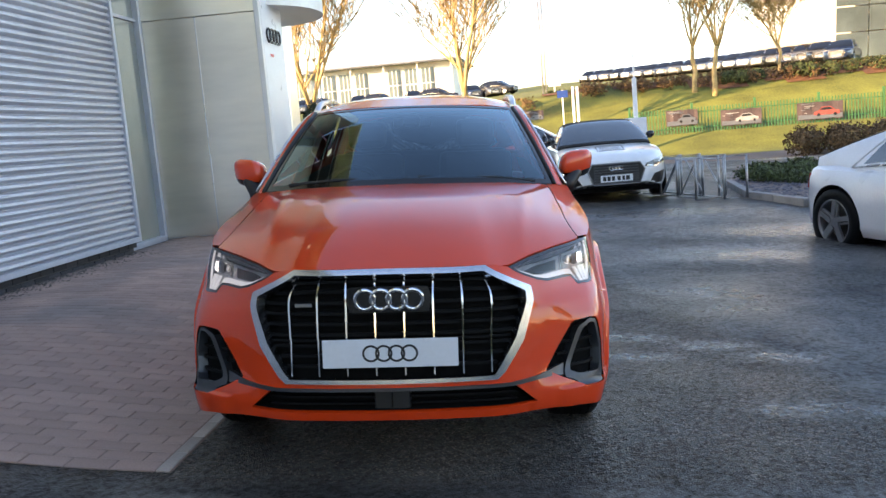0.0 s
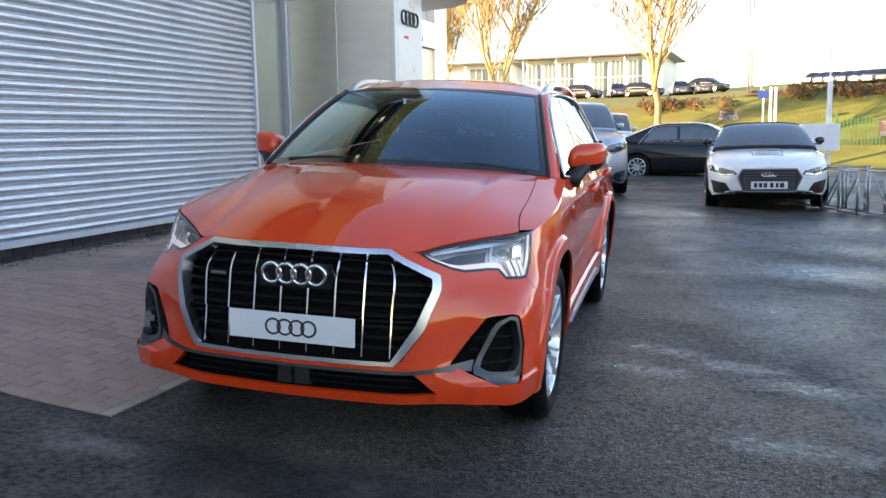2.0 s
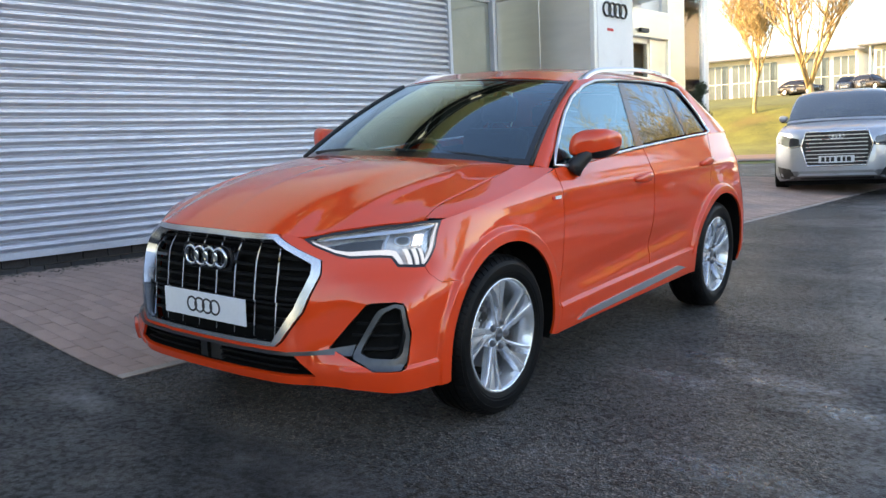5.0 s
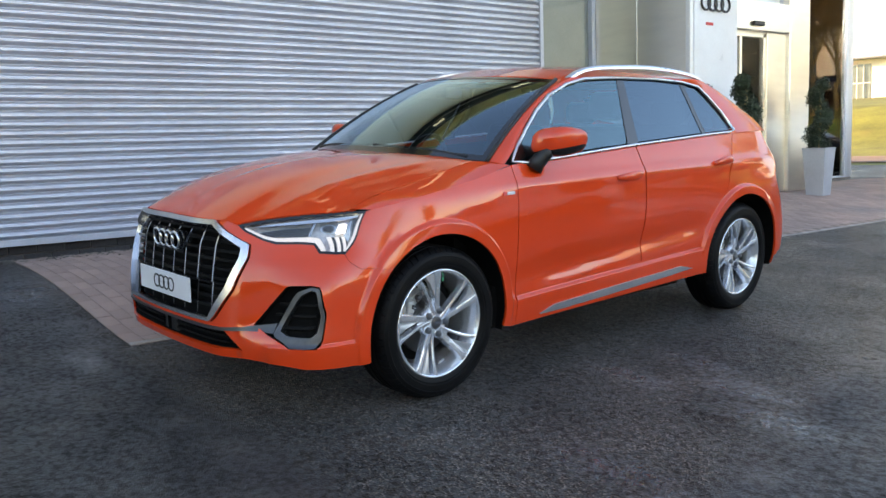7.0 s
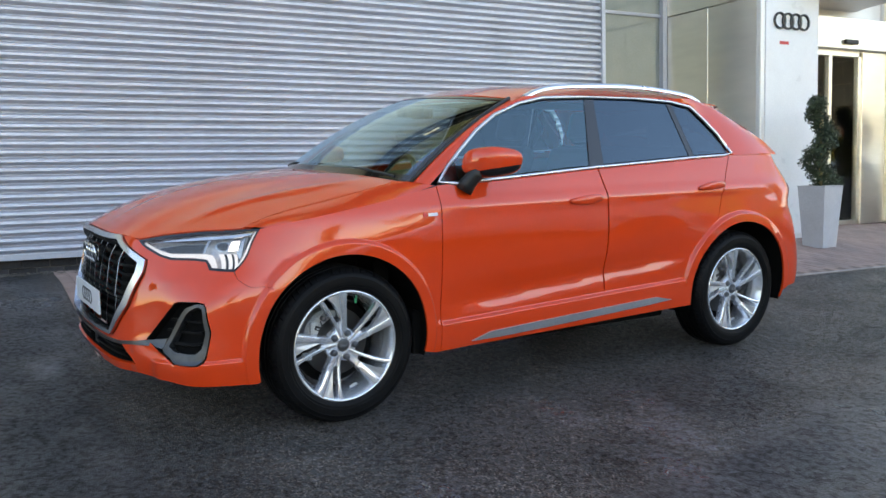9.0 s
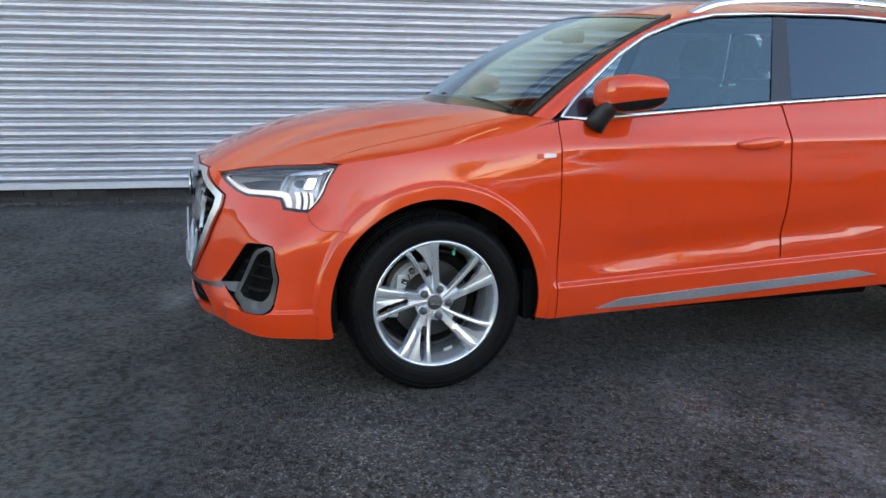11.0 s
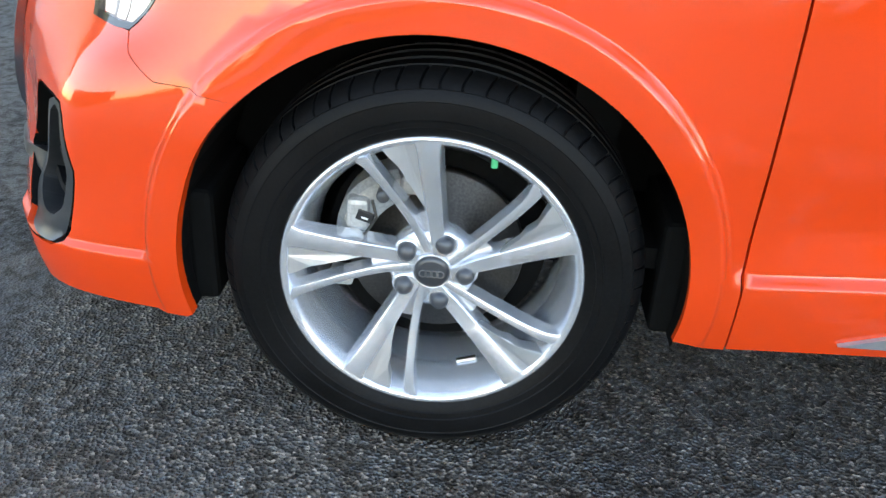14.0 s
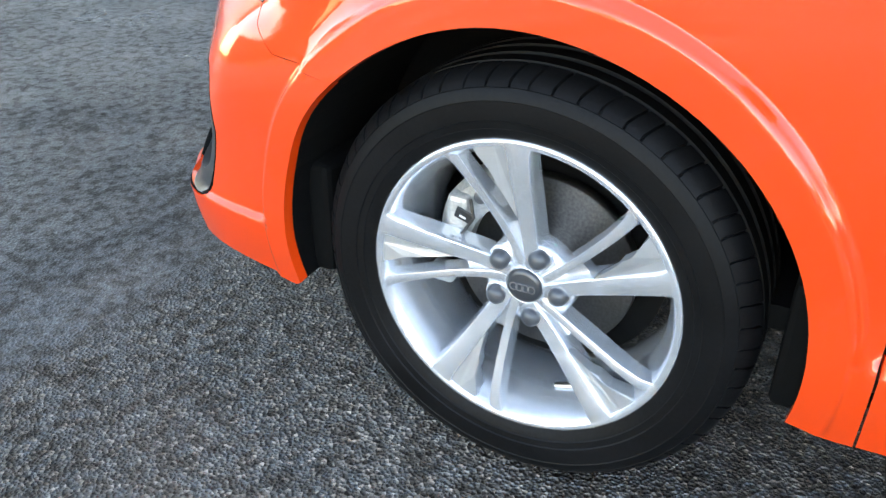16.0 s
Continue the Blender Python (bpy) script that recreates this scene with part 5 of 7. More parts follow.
# mirrors, handles, badges


def mirror_shape(side):
    bm = bmesh.new()
    n, m = 20, 28
    rows = []
    for i in range(n + 1):
        a = -math.pi / 2 + math.pi * i / n
        row = []
        for k in range(m):
            b = 2 * math.pi * k / m
            ca, sa, cb, sb = math.cos(a), math.sin(a), math.cos(b), math.sin(b)
            pw = lambda v, e: math.copysign(abs(v) ** e, v)
            x = .096 * pw(ca, .6) * pw(cb, .6)
            y = .112 * pw(ca, .6) * pw(sb, .7)
            zz = .069 * pw(sa, .7)
            x += .012 * (zz / .069)
            zz *= 1 - .20 * (y / .112) + .12 * (x / .096)
            y += .045 * (x / .096)
            row.append(bm.verts.new(((.918 + x) * side, .785 + y, 1.170 + zz)))
        rows.append(row)
    for i in range(n):
        for k in range(m):
            bm.faces.new((rows[i][k], rows[i][(k + 1) % m], rows[i + 1][(k + 1) % m], rows[i + 1][k]))
    bmesh.ops.remove_doubles(bm, verts=bm.verts, dist=1e-5)
    return bm


for side in (1, -1):
    bm = mirror_shape(side)
    me_low = bm.copy()
    geom = bm.verts[:] + bm.edges[:] + bm.faces[:]
    bmesh.ops.bisect_plane(bm, geom=geom, plane_co=(.95 * side, .765, 1.140), plane_no=(.12 * side, .10, -1), clear_inner=False, clear_outer=True)
    shell = part("mirror_shell", bm, M_PAINT, hero, "orange door mirror cap", True)
    geom = me_low.verts[:] + me_low.edges[:] + me_low.faces[:]
    bmesh.ops.bisect_plane(me_low, geom=geom, plane_co=(.95 * side, .765, 1.140), plane_no=(-.12 * side, -.10, 1), clear_outer=True)
    part("mirror_housing", me_low, M_GLOSS_BLACK, shell, "black mirror underside", True)
    bm = bmesh.new()
    tube(bm, [(.855 * side, .66, 1.035), (.87 * side, .675, 1.07), (.905 * side, .70, 1.115), (.93 * side, .72, 1.14)], [.045, .042, .036, .03], 10)
    part("mirror_stalk", bm, M_BLACK, shell, "", True)


def handle(y0, y1, z, side):
    bm = bmesh.new()
    n = 12
    prev = None
    for i in range(n + 1):
        t = i / n
        y = y0 + (y1 - y0) * t
        r = .026 * (math.sin(math.pi * min(max(t * .92 + .04, 0), 1)) ** .45)
        c = body(U(y), z + .012 * t, .030 * math.sin(math.pi * t) ** .5 + .002)
        sec = [bm.verts.new((c.x + .010 * math.cos(a) , c.y, c.z + r * math.sin(a))) for a in [2 * math.pi * k / 10 for k in range(10)]]
        if prev:
            for k in range(10):
                bm.faces.new((prev[k], prev[(k + 1) % 10], sec[(k + 1) % 10], sec[k]))
        else:
            bm.faces.new(sec)
        prev = sec
    bm.faces.new(prev[::-1])
    for v in bm.verts:
        v.co.x *= side
    return bm


halves("handle", lambda side: handle(1.31, 1.535, .955, side), M_PAINT, front_door, "", True)
halves("handle", lambda side: handle(2.30, 2.53, .988, side), M_PAINT, rear_door, "", True)
patch("badge", [(2.055, .921), (2.105, .922), (2.105, .937), (2.055, .936)], lambda u, z: body(u, z, .004), M_WHITE, fender, step=.02, depth=.004, label="small pale wing badge")
patch("badge_mark", [(2.028, .919), (2.048, .919), (2.048, .938), (2.028, .938)], lambda u, z: body(u, z, .004), M_RED, fender, step=.02, depth=.004)

# wheel housings, underbody, cabin
def housing(cy, side):
    bm = bmesh.new()
    ring = []
    for k in range(29):
        a = radians(-14 + 208 * k / 28)
        y, zz = cy + .432 * math.cos(a), HUB_Z + .432 * math.sin(a)
        xo = body(U(y), max(zz, .22)).x - .010
        ring.append([bm.verts.new((x * side, y, zz)) for x in (xo, xo - .03, .56)])
    for p, q in zip(ring, ring[1:]):
        for i in range(2):
            bm.faces.new((p[i], p[i + 1], q[i + 1], q[i]))
    bm.faces.new([p[2] for p in ring])
    return bm


for cy in AXLES:
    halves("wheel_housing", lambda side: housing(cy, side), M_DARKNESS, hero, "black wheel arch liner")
# the wide low boxes are added to keep light off the ground beneath
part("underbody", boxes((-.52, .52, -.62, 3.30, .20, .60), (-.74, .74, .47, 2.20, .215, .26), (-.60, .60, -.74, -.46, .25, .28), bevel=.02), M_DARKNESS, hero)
patch("lining", [(U(.50), .30), (U(2.20), .30), (U(2.20), .50), (U(2.20), .80), (U(3.10), .80), (U(3.10), 1.15), (U(2.6), 1.16), (U(1.5), 1.11), (U(.50), 1.04)], lambda u, z: body(u, z, -.07), M_INTERIOR, hero, step=.15, depth=0)
part("dashboard", boxes((-.74, .74, .42, .86, .70, 1.0), (-.74, .74, .30, .70, .95, 1.045), (-.60, -.18, .70, .90, .95, 1.06), bevel=.03), M_INTERIOR, hero)
part("bulkhead", boxes((-.74, .74, .22, .30, .3, 1.05), (-.80, .80, .3, 3.1, .36, .40)), M_DARKNESS, hero)
for x in (-.37, .37):
    seat = part("seat", boxes((x - .26, x + .26, 1.15, 1.68, .48, .66), bevel=.05), M_INTERIOR, hero)
    bm = bmesh.new()
    box(bm, -.25, .25, -.06, .07, 0, .62, .05, pose(x, 1.70, .62, -14, 0, 0))
    box(bm, -.13, .13, -.05, .05, .66, .84, .04, pose(x, 1.70, .62, -14, 0, 0))
    part("backrest", bm, M_INTERIOR, seat)
part("rear_bench", boxes((-.62, .62, 2.05, 2.5, .5, .68), (-.62, .62, 2.45, 2.62, .6, 1.22), (-.5, -.25, 2.5, 2.6, 1.22, 1.38), (.25, .5, 2.5, 2.6, 1.22, 1.38), bevel=.04), M_INTERIOR, hero)
bm = tubes([Vector((-.37, .98, 1.0)) + Matrix.Rotation(radians(-25), 3, "X") @ Vector((.185 * math.cos(t), 0, .185 * math.sin(t))) for t in np.linspace(0, 2 * math.pi, 28, endpoint=False)], radius=.016, closed=True)
tube(bm, [(-.55, .98, 1.0), (-.37, .94, .98), (-.19, .98, 1.0)], .018, 6)
tube(bm, [(-.37, .94, .98), (-.37, .80, .95)], .04, 8)
part("steering_wheel", bm, M_BLACK, hero)
part("cabin_mirror", boxes((-.11, .11, .93, .96, 1.39, 1.45), (-.05, .05, .80, .93, 1.40, 1.46), bevel=.015), M_BLACK, hero)
part("headliner", boxes((-.5, .5, 1.15, 2.9, 1.475, 1.485)), M_INTERIOR, hero)

# ---- wheels ----


def tyre():
    prof = [(.246, -.205), (.262, -.212), (.30, -.228), (.335, -.216), (.352, -.196), (.359, -.185), (.360, -.165), (.353, -.163), (.353, -.155), (.360, -.153), (.361, -.125), (.354, -.123), (.354, -.113), (.361, -.111), (.361, -.083), (.354, -.081), (.354, -.071), (.361, -.069), (.360, -.045), (.353, -.043), (.353, -.038), (.360, -.036), (.3575, -.024), (.352, -.011), (.344, -.001), (.336, .006), (.3345, .0055), (.329, .0095), (.318, .0135), (.3165, .0125), (.302, .0135), (.288, .0125), (.2865, .0105), (.276, .009), (.2745, .007), (.264, .003), (.252, -.006)]
    cut = {4, 5, 21, 22, 23, 24}
    rnd = random.Random(5)
    bm = bmesh.new()
    rings = []
    pitch = 62
    for k in range(pitch):
        start = (k + rnd.uniform(-.13, .13)) * 2 * math.pi / pitch
        deep = .0065 if k % 3 else .0042
        for da, low in ((0, 0), (.0030, deep), (.0105, deep), (.0135, 0), (.055, 0)):
            rings.append([])
            for i, (r, s) in enumerate(prof):
                rr = r - (low if i in cut else 0)
                a = start + da + (.012 * (i - 21) if 21 <= i <= 24 else .036 if i > 24 else 0)
                rings[-1].append(bm.verts.new((s, rr * math.cos(a), rr * math.sin(a))))
    steps = len(rings)
    for k in range(steps):
        p, q = rings[k], rings[(k + 1) % steps]
        for i in range(len(prof) - 1):
            bm.faces.new((p[i], p[i + 1], q[i + 1], q[i]))
    return bm


def arm(rows, top=.78):
    """One spoke arm along +y, its face towards +x; rows: radius, sideways shift, width, face depth, body depth."""
    bm = bmesh.new()
    keys = np.array(rows, float)
    prev = None
    n = 22
    for i in range(n + 1):
        r = float(keys[0, 0] + (keys[-1, 0] - keys[0, 0]) * i / n)
        o, w, x, d = (float(v) for v in herm(keys[:, 0], keys[:, 1:], r))
        h = w * .5
        sec = [bm.verts.new((x + dx, r, o + dz)) for dx, dz in ((-d, -h * 1.25), (-.014, -h * 1.06), (-.004, -h * .97), (-.001, -h * .88), (0, -h * top), (0, h * top), (-.001, h * .88), (-.004, h * .97), (-.014, h * 1.06), (-d, h * 1.25))]
        if prev:
            for k in range(len(sec)):
                bm.faces.new((prev[k], prev[(k + 1) % len(sec)], sec[(k + 1) % len(sec)], sec[k]))
        else:
            bm.faces.new(sec)
        prev = sec
    bm.faces.new(prev[::-1])
    return bm


BROAD = ((.030, -.014, .026, -.030, .030), (.075, -.010, .028, -.027, .036), (.14, -.005, .032, -.016, .036), (.21, -.001, .037, -.003, .030), (.236, .0, .041, .0005, .026), (.249, .001, .050, .0005, .022))
SLIM = ((.034, .004, .018, -.033, .030), (.080, .024, .017, -.030, .034), (.13, .050, .018, -.020, .034), (.185, .083, .021, -.006, .030), (.207, .099, .026, -.002, .026), (.2200, .114, .040, -.0005, .022))


def wheel(parent_m, label):
    rim_prof = [(.247, -.020), (.257, -.012), (.2585, -.004), (.256, .001), (.250, .002), (.245, -.002), (.240, -.012), (.234, -.030), (.226, -.050), (.220, -.09), (.218, -.15), (.222, -.185), (.240, -.20), (.255, -.205)]
    w = rim = part("wheel", lathe(rim_prof, 96), M_ALLOY, hero, label, True, parent_m)
    part("tyre", tyre(), M_RUBBER, w, "black road tyre", True).data.set_sharp_from_angle(angle=radians(24))
    for k in range(5):
        turn = pose(0, 0, 0, 93 + 72 * k, 0, 0)
        part("spoke", arm(BROAD), M_ALLOY, rim, "", True, turn).data.set_sharp_from_angle(angle=radians(32))
        part("spoke", arm(SLIM, .62), M_ALLOY, rim, "", True, turn).data.set_sharp_from_angle(angle=radians(32))
        bm = extrude_poly([(.118, .006), (.142, .017), (.165, .026), (.178, .037), (.200, .044), (.222, .066), (.239, .078), (.2505, .040), (.2505, .0), (.118, .0)], -.034, -.0055, "yz")
        for v in bm.verts:
            if v.co.x > -.02:
                v.co.x = -.0300 + .0265 * step01(.05, .225, v.co.y)
        bmesh.ops.bevel(bm, geom=[e for e in bm.edges if all(v.co.x > -.031 for v in e.verts)], offset=.0018, segments=2, affect="EDGES")
        part("spoke_face", bm, M_ALLOY_FACE, rim, "turned grey spoke panel", False, turn)
        part("web", extrude_poly([(.04, -.016), (.098, -.012), (.112, .004), (.098, .034), (.04, .018)], -.068, -.044, "yz"), M_ALLOY, rim, "", False, turn)
    part("hub", lathe([(.0, -.036), (.031, -.036), (.036, -.037), (.066, -.041), (.076, -.047), (.080, -.08)], 48), M_ALLOY, rim, "", True)
    part("hub_cap", lathe([(0, -.0225), (.022, -.0235), (.0275, -.0255), (.0298, -.029), (.0302, -.040)], 40), M_CAP, w, "dark grey hub cap with rings", True)
    part("cap_rim", lathe([(.0302, -.030), (.0315, -.0285), (.033, -.0295), (.0335, -.042)], 40), M_ALLOY, w, "", True)
    for k in range(4):
        bm = lathe_ring([(.0052, 0), (.0052, -.0015), (.0072, -.0015), (.0072, 0)], 20)
        part("ring", bm, M_CHROME, w, "", False, pose(-.0226, -.0150 + .010 * k, 0, 0, 0, 90))
    for k in range(5):
        a = radians(-3 + 72 * k)
        part("wheel_bolt", lathe([(0, -.0155), (.008, -.017), (.0135, -.021), (.0160, -.0265), (.0165, -.040)], 20), M_BOLT, w, "dark bolt cap", True, pose(0, .057 * math.cos(a), .057 * math.sin(a)))
        part("bolt_seat", lathe([(.0165, -.0345), (.0195, -.0340), (.0225, -.0400)], 20), M_ALLOY, w, "", True, pose(0, .057 * math.cos(a), .057 * math.sin(a)))
    part("brake_disc", lathe([(.06, -.075), (.080, -.075), (.083, -.105), (.155, -.105), (.157, -.108), (.157, -.128), (.07, -.128)], 64), M_IRON, w, "grey iron brake disc", True)
    bm = bmesh.new()
    prev = None
    for k in range(11):
        a = radians(112 + 56 * k / 10)
        r0, r1 = .125, .178 + .012 * math.sin(math.pi * k / 10)
        sec = [bm.verts.new((x, r * math.cos(a), r * math.sin(a))) for x, r in ((-.075, r0), (-.066, r0 + .02), (-.066, r1 - .012), (-.080, r1), (-.14, r1), (-.14, r0))]
        if prev:
            for i in range(6):
                bm.faces.new((prev[i], prev[(i + 1) % 6], sec[(i + 1) % 6], sec[i]))
        else:
            bm.faces.new(sec)
        prev = sec
    bm.faces.new(prev[::-1])
    part("caliper", bm, M_CALIPER, w, "cast grey brake caliper", False)
    for a, r in ((106, .150), (172, .150), (194, .168)):
        c, q = r * math.cos(radians(a)), r * math.sin(radians(a))
        part("caliper_lug", boxes((-.085, -.058, c - .020, c + .020, q - .017, q + .017), bevel=.006), M_CALIPER, w)
    part("caliper_bridge", boxes((-.082, -.048, -.152, -.112, .058, .118), bevel=.010), M_CALIPER, w)
    part("caliper_pin", lathe([(0, -.040), (.010, -.041), (.012, -.046), (.012, -.08)], 14), M_BOLT, w, "", True, pose(0, -.088, .128))
    part("caliper_tag", boxes((-.049, -.045, -.030 / 2, .030 / 2, -.010, .010), bevel=.002), M_BLACK, w, "small black part tag", False, pose(0, -.118, .088, -18, 0, 0))
    part("tag_line", boxes((-.0455, -.0440, -.006, .006, -.004, -.001)), M_WHITE, w, "", False, pose(0, -.118, .088, -18, 0, 0))
    part("spring_clip", tubes([(-.046, -.106, .120), (-.042, -.098, .090), (-.044, -.118, .056), (-.050, -.146, .050)], radius=.003, sides=5), M_IRON, w)
    part("brake_plate", lathe([(.05, -.14), (.2, -.145)], 40), M_DARKNESS, w, "", True)
    part("colour_mark", boxes((-.030, -.024, -.006, .006, -.011, .011), bevel=.003), M_GREEN_DOT, w, "small green mark", False, pose(-.06, .093, .186, 0, 0, 0))
    part("mark_stalk", tubes([(-.105, .090, .180), (-.13, .06, .185), (-.14, .0, .19)], radius=.005, sides=6), M_BLACK, w)
    part("balance_weight", boxes((-.004, .004, -.018, .018, -.002, .003)), M_SATIN, w, "", False, pose(-.075, .068, -.208, 18, 0, 0))
    return w


first = wheel(pose(.885, 0, HUB_Z), "silver alloy wheel with black tyre")
for x, y, turn in ((.885, 2.68, 0), (-.885, 0, 180), (-.885, 2.68, 180)):
    made = copy_thing(first, pose(x, y, HUB_Z, 0, 0, turn))

# ---- plants ----
M_BARK = surf("pale_bark", (0.44, 0.33, 0.16), rough=0.9, var=0.25, fine=40, bump=0.004)
M_LEAF = surf("dark_evergreen", (0.030, 0.048, 0.020), rough=0.6, var=0.3, island=True, piece=0.5)
M_HEDGE = surf("hedge_leaf", (0.060, 0.078, 0.022), rough=0.7, var=0.3, island=True, piece=0.5)
M_RUST = surf("russet_shrub", (0.13, 0.075, 0.03), rough=0.8, var=0.3, island=True, piece=0.5)
M_POT = surf("pale_planter", (0.50, 0.50, 0.52), rough=0.45, var=0.06, scale=4)


def leaves(count, place, size):
    """Small bent leaves; place() gives a point and an outward way."""
    verts, faces = [], []
    for _ in range(count):
        p, n = place()
        p, n = Vector(p), Vector(n).normalized()
        a = Vector((random.gauss(0, 1), random.gauss(0, 1), random.gauss(0, 1)))
        t = (a - n * a.dot(n) * 0.6).normalized()
        b = t.cross(n + Vector((0.1, 0, 0))).normalized()
        s = random.uniform(*size)
        k = len(verts)
        verts += [p, p + t * s + b * s * 0.4, p + t * s * 2, p + t * s - b * s * 0.4 + n * s * 0.3]
        faces += [(k, k + 1, k + 2), (k, k + 2, k + 3)]
    return verts, faces


def blob_place(blobs):
    def pick():
        c, r = random.choice(blobs)
        d = Vector((random.gauss(0, 1), random.gauss(0, 1), random.gauss(0, 1))).normalized()
        return Vector(c) + Vector((d.x * r[0], d.y * r[1], d.z * r[2])) * random.uniform(0.55, 1.08), d
    return pick


def shrub(name, m, blobs, count, size, material, label, category, trunk=None):
    ob = empty(name, m, label, category)
    v, f = leaves(count, blob_place(blobs), size)
    put("foliage", mesh_of("foliage", v, f), material, ob)
    if trunk:
        part("stem", tubes(trunk, radius=0.02, sides=6), M_BARK, ob, "", True)
    return ob


def topiary(x, y, seed):
    random.seed(seed)
    z = lie(x, y)
    pot = empty("planter", pose(x, y, z, 0, 0, 4), "tall tapered pale square planter on the red paving", "planter", "entrance planters")
    bm = bmesh.new()
    rings = []
    for w, zz in ((.125, 0), (.17, .68), (.175, .70), (.155, .70), (.15, .62)):
        rings.append([bm.verts.new((sx * w, sy * w, zz)) for sx, sy in ((-1, -1), (1, -1), (1, 1), (-1, 1))])
    for p, q in zip(rings, rings[1:]):
        for k in range(4):
            bm.faces.new((p[k], p[(k + 1) % 4], q[(k + 1) % 4], q[k]))
    bm.faces.new(rings[0][::-1])
    part("pot", bm, M_POT, pot)
    part("soil", boxes((-.15, .15, -.15, .15, .60, .63)), M_SAND, pot)
    blobs = []
    for k in range(9):
        a = k * 1.25 + seed
        r = .165 - .008 * k
        blobs.append(((.07 * math.cos(a), .07 * math.sin(a), .74 + .108 * k), (r, r, .10)))
    shrub("topiary", pose(x, y, z), blobs, 5200, (.014, .028), M_LEAF, "dark clipped spiral evergreen in a planter", "shrub", [(0, 0, .6), (.01, 0, 1.0), (0, .01, 1.6)])


topiary(-2.05, 7.05, 1)
topiary(-2.68, 9.9, 2)


def bare_tree(m, height, seed, label, spread=0.4):
    """A young street tree in winter: a short trunk, upright limbs and fine twigs."""
    rnd = random.Random(seed)
    tree = empty("tree", m, label, "tree", "bare roadside trees")
    trunk, twigs = bmesh.new(), bmesh.new()

    def limb(p, d, length, r, level, bm):
        n = 7 if level == 1 else 5
        pts, rad = [Vector(p)], [r]
        q, w = Vector(p), Vector(d).normalized()
        for i in range(n):
            w = (w + Vector((rnd.gauss(0, .08), rnd.gauss(0, .08), rnd.gauss(.05, .05)))).normalized()
            q = q + w * length / n
            pts.append(q.copy())
            rad.append(max(r * (1 - .70 * (i + 1) / n), .0145))
        tube(bm, pts, rad, 7 if level < 2 else 5 if level < 3 else 3)
        if level >= 5:
            return
        for k in range(1, n + 1):
            for _ in range(2 if level < 3 and k > 1 else 1):
                if rnd.random() < (.90 if level < 3 else .65 if level < 4 else .4):
                    a = rnd.uniform(0, 2 * math.pi)
                    side = Vector((math.cos(a), math.sin(a), rnd.uniform(.25, .9)))
                    limb(pts[k], w * (.90 - spread) + side * (spread + .10), length * rnd.uniform(.38, .60), rad[k] * .60, level + 1, twigs)
    h0 = height * .24
    pts = [Vector((rnd.gauss(0, .03) * i, rnd.gauss(0, .03) * i, -.2 + (h0 + .2) * i / 4)) for i in range(5)]
    tube(trunk, pts, [height * f for f in (.016, .0135, .012, .0115, .011)], 9)
    count = 5
    a0 = rnd.uniform(0, 6)
    for k in range(count):
        a = a0 + 2 * math.pi * k / count + rnd.uniform(-.3, .3)
        tilt = rnd.uniform(.18, .55)
        limb(pts[-1] - Vector((0, 0, rnd.uniform(0, .12) * h0)), Vector((math.cos(a) * tilt, math.sin(a) * tilt, 1)), height * rnd.uniform(.48, .70), height * rnd.uniform(.0055, .008), 1, trunk)
    part("trunk", trunk, M_BARK, tree, "", True)
    part("crown", twigs, M_BARK, tree, "bare winter branches", True)
    return tree


for x, y, hgt, seed, sp in ((-8.3, 32, 10.5, 3, .42), (-1.75, 32, 11, 8, .46), (9.6, 39, 9.5, 5, .4), (8.8, 39.6, 9.0, 12, .4), (13.2, 41, 6.5, 21, .6), (-13.5, 40, 8, 31, .45), (34, 12, 8, 41, .45), (38, -6, 9, 42, .45), (36, 26, 8, 43, .45)):
    bare_tree(pose(x, y, bank(x, y)), hgt, seed, "bare winter tree with pale sunlit bark", sp)

# ---- parked cars ----
from mathutils.bvhtree import BVHTree
M_WHITE_PAINT = surf("white_paint", (0.86, 0.86, 0.87), rough=0.3, var=0.03, coat=1.0)
M_SILVER_PAINT = surf("silver_paint", (0.50, 0.53, 0.58), rough=0.32, metal=0.6, var=0.03, coat=1.0)
M_BLACK_PAINT = surf("black_paint", (0.008, 0.009, 0.011), rough=0.3, var=0.05, coat=0.7, spec=0.1)
M_GREY_PAINT = surf("grey_paint", (0.10, 0.105, 0.115), rough=0.3, metal=0.4, var=0.04, coat=1.0)
M_RED_PAINT = surf("dark_red_paint", (0.25, 0.02, 0.02), rough=0.3, var=0.04, coat=1.0)
M_BLUE_PAINT = surf("dark_blue_paint", (0.015, 0.03, 0.08), rough=0.3, metal=0.3, var=0.04, coat=1.0)
M_CAR_GLASS = surf("dark_car_glass", (0.06, 0.075, 0.09), rough=0.05, var=0.1, coat=1.0)
M_CAR_GLASS.node_tree.nodes["Principled BSDF"].inputs["Coat IOR"].default_value = 1.72
M_SOFT_TOP = surf("black_soft_top", (0.012, 0.012, 0.013), rough=0.85, var=0.2)
M_LAMP = surf("smoked_lamp", (0.05, 0.055, 0.065), rough=0.12, metal=0.2, var=0.2, coat=1.0)


def loft(bm, sections, cap=True, closed=False):
    rows = [[bm.verts.new(p) for p in s] for s in sections]
    for a, b in zip(rows, rows[1:]):
        if closed:
            bm.faces.new((a[-1], a[0], b[0], b[-1]))
        for k in range(len(a) - 1):
            bm.faces.new((a[k], a[k + 1], b[k + 1], b[k]))
    if cap:
        bm.faces.new(rows[0])
        bm.faces.new(rows[-1][::-1])
    return bm


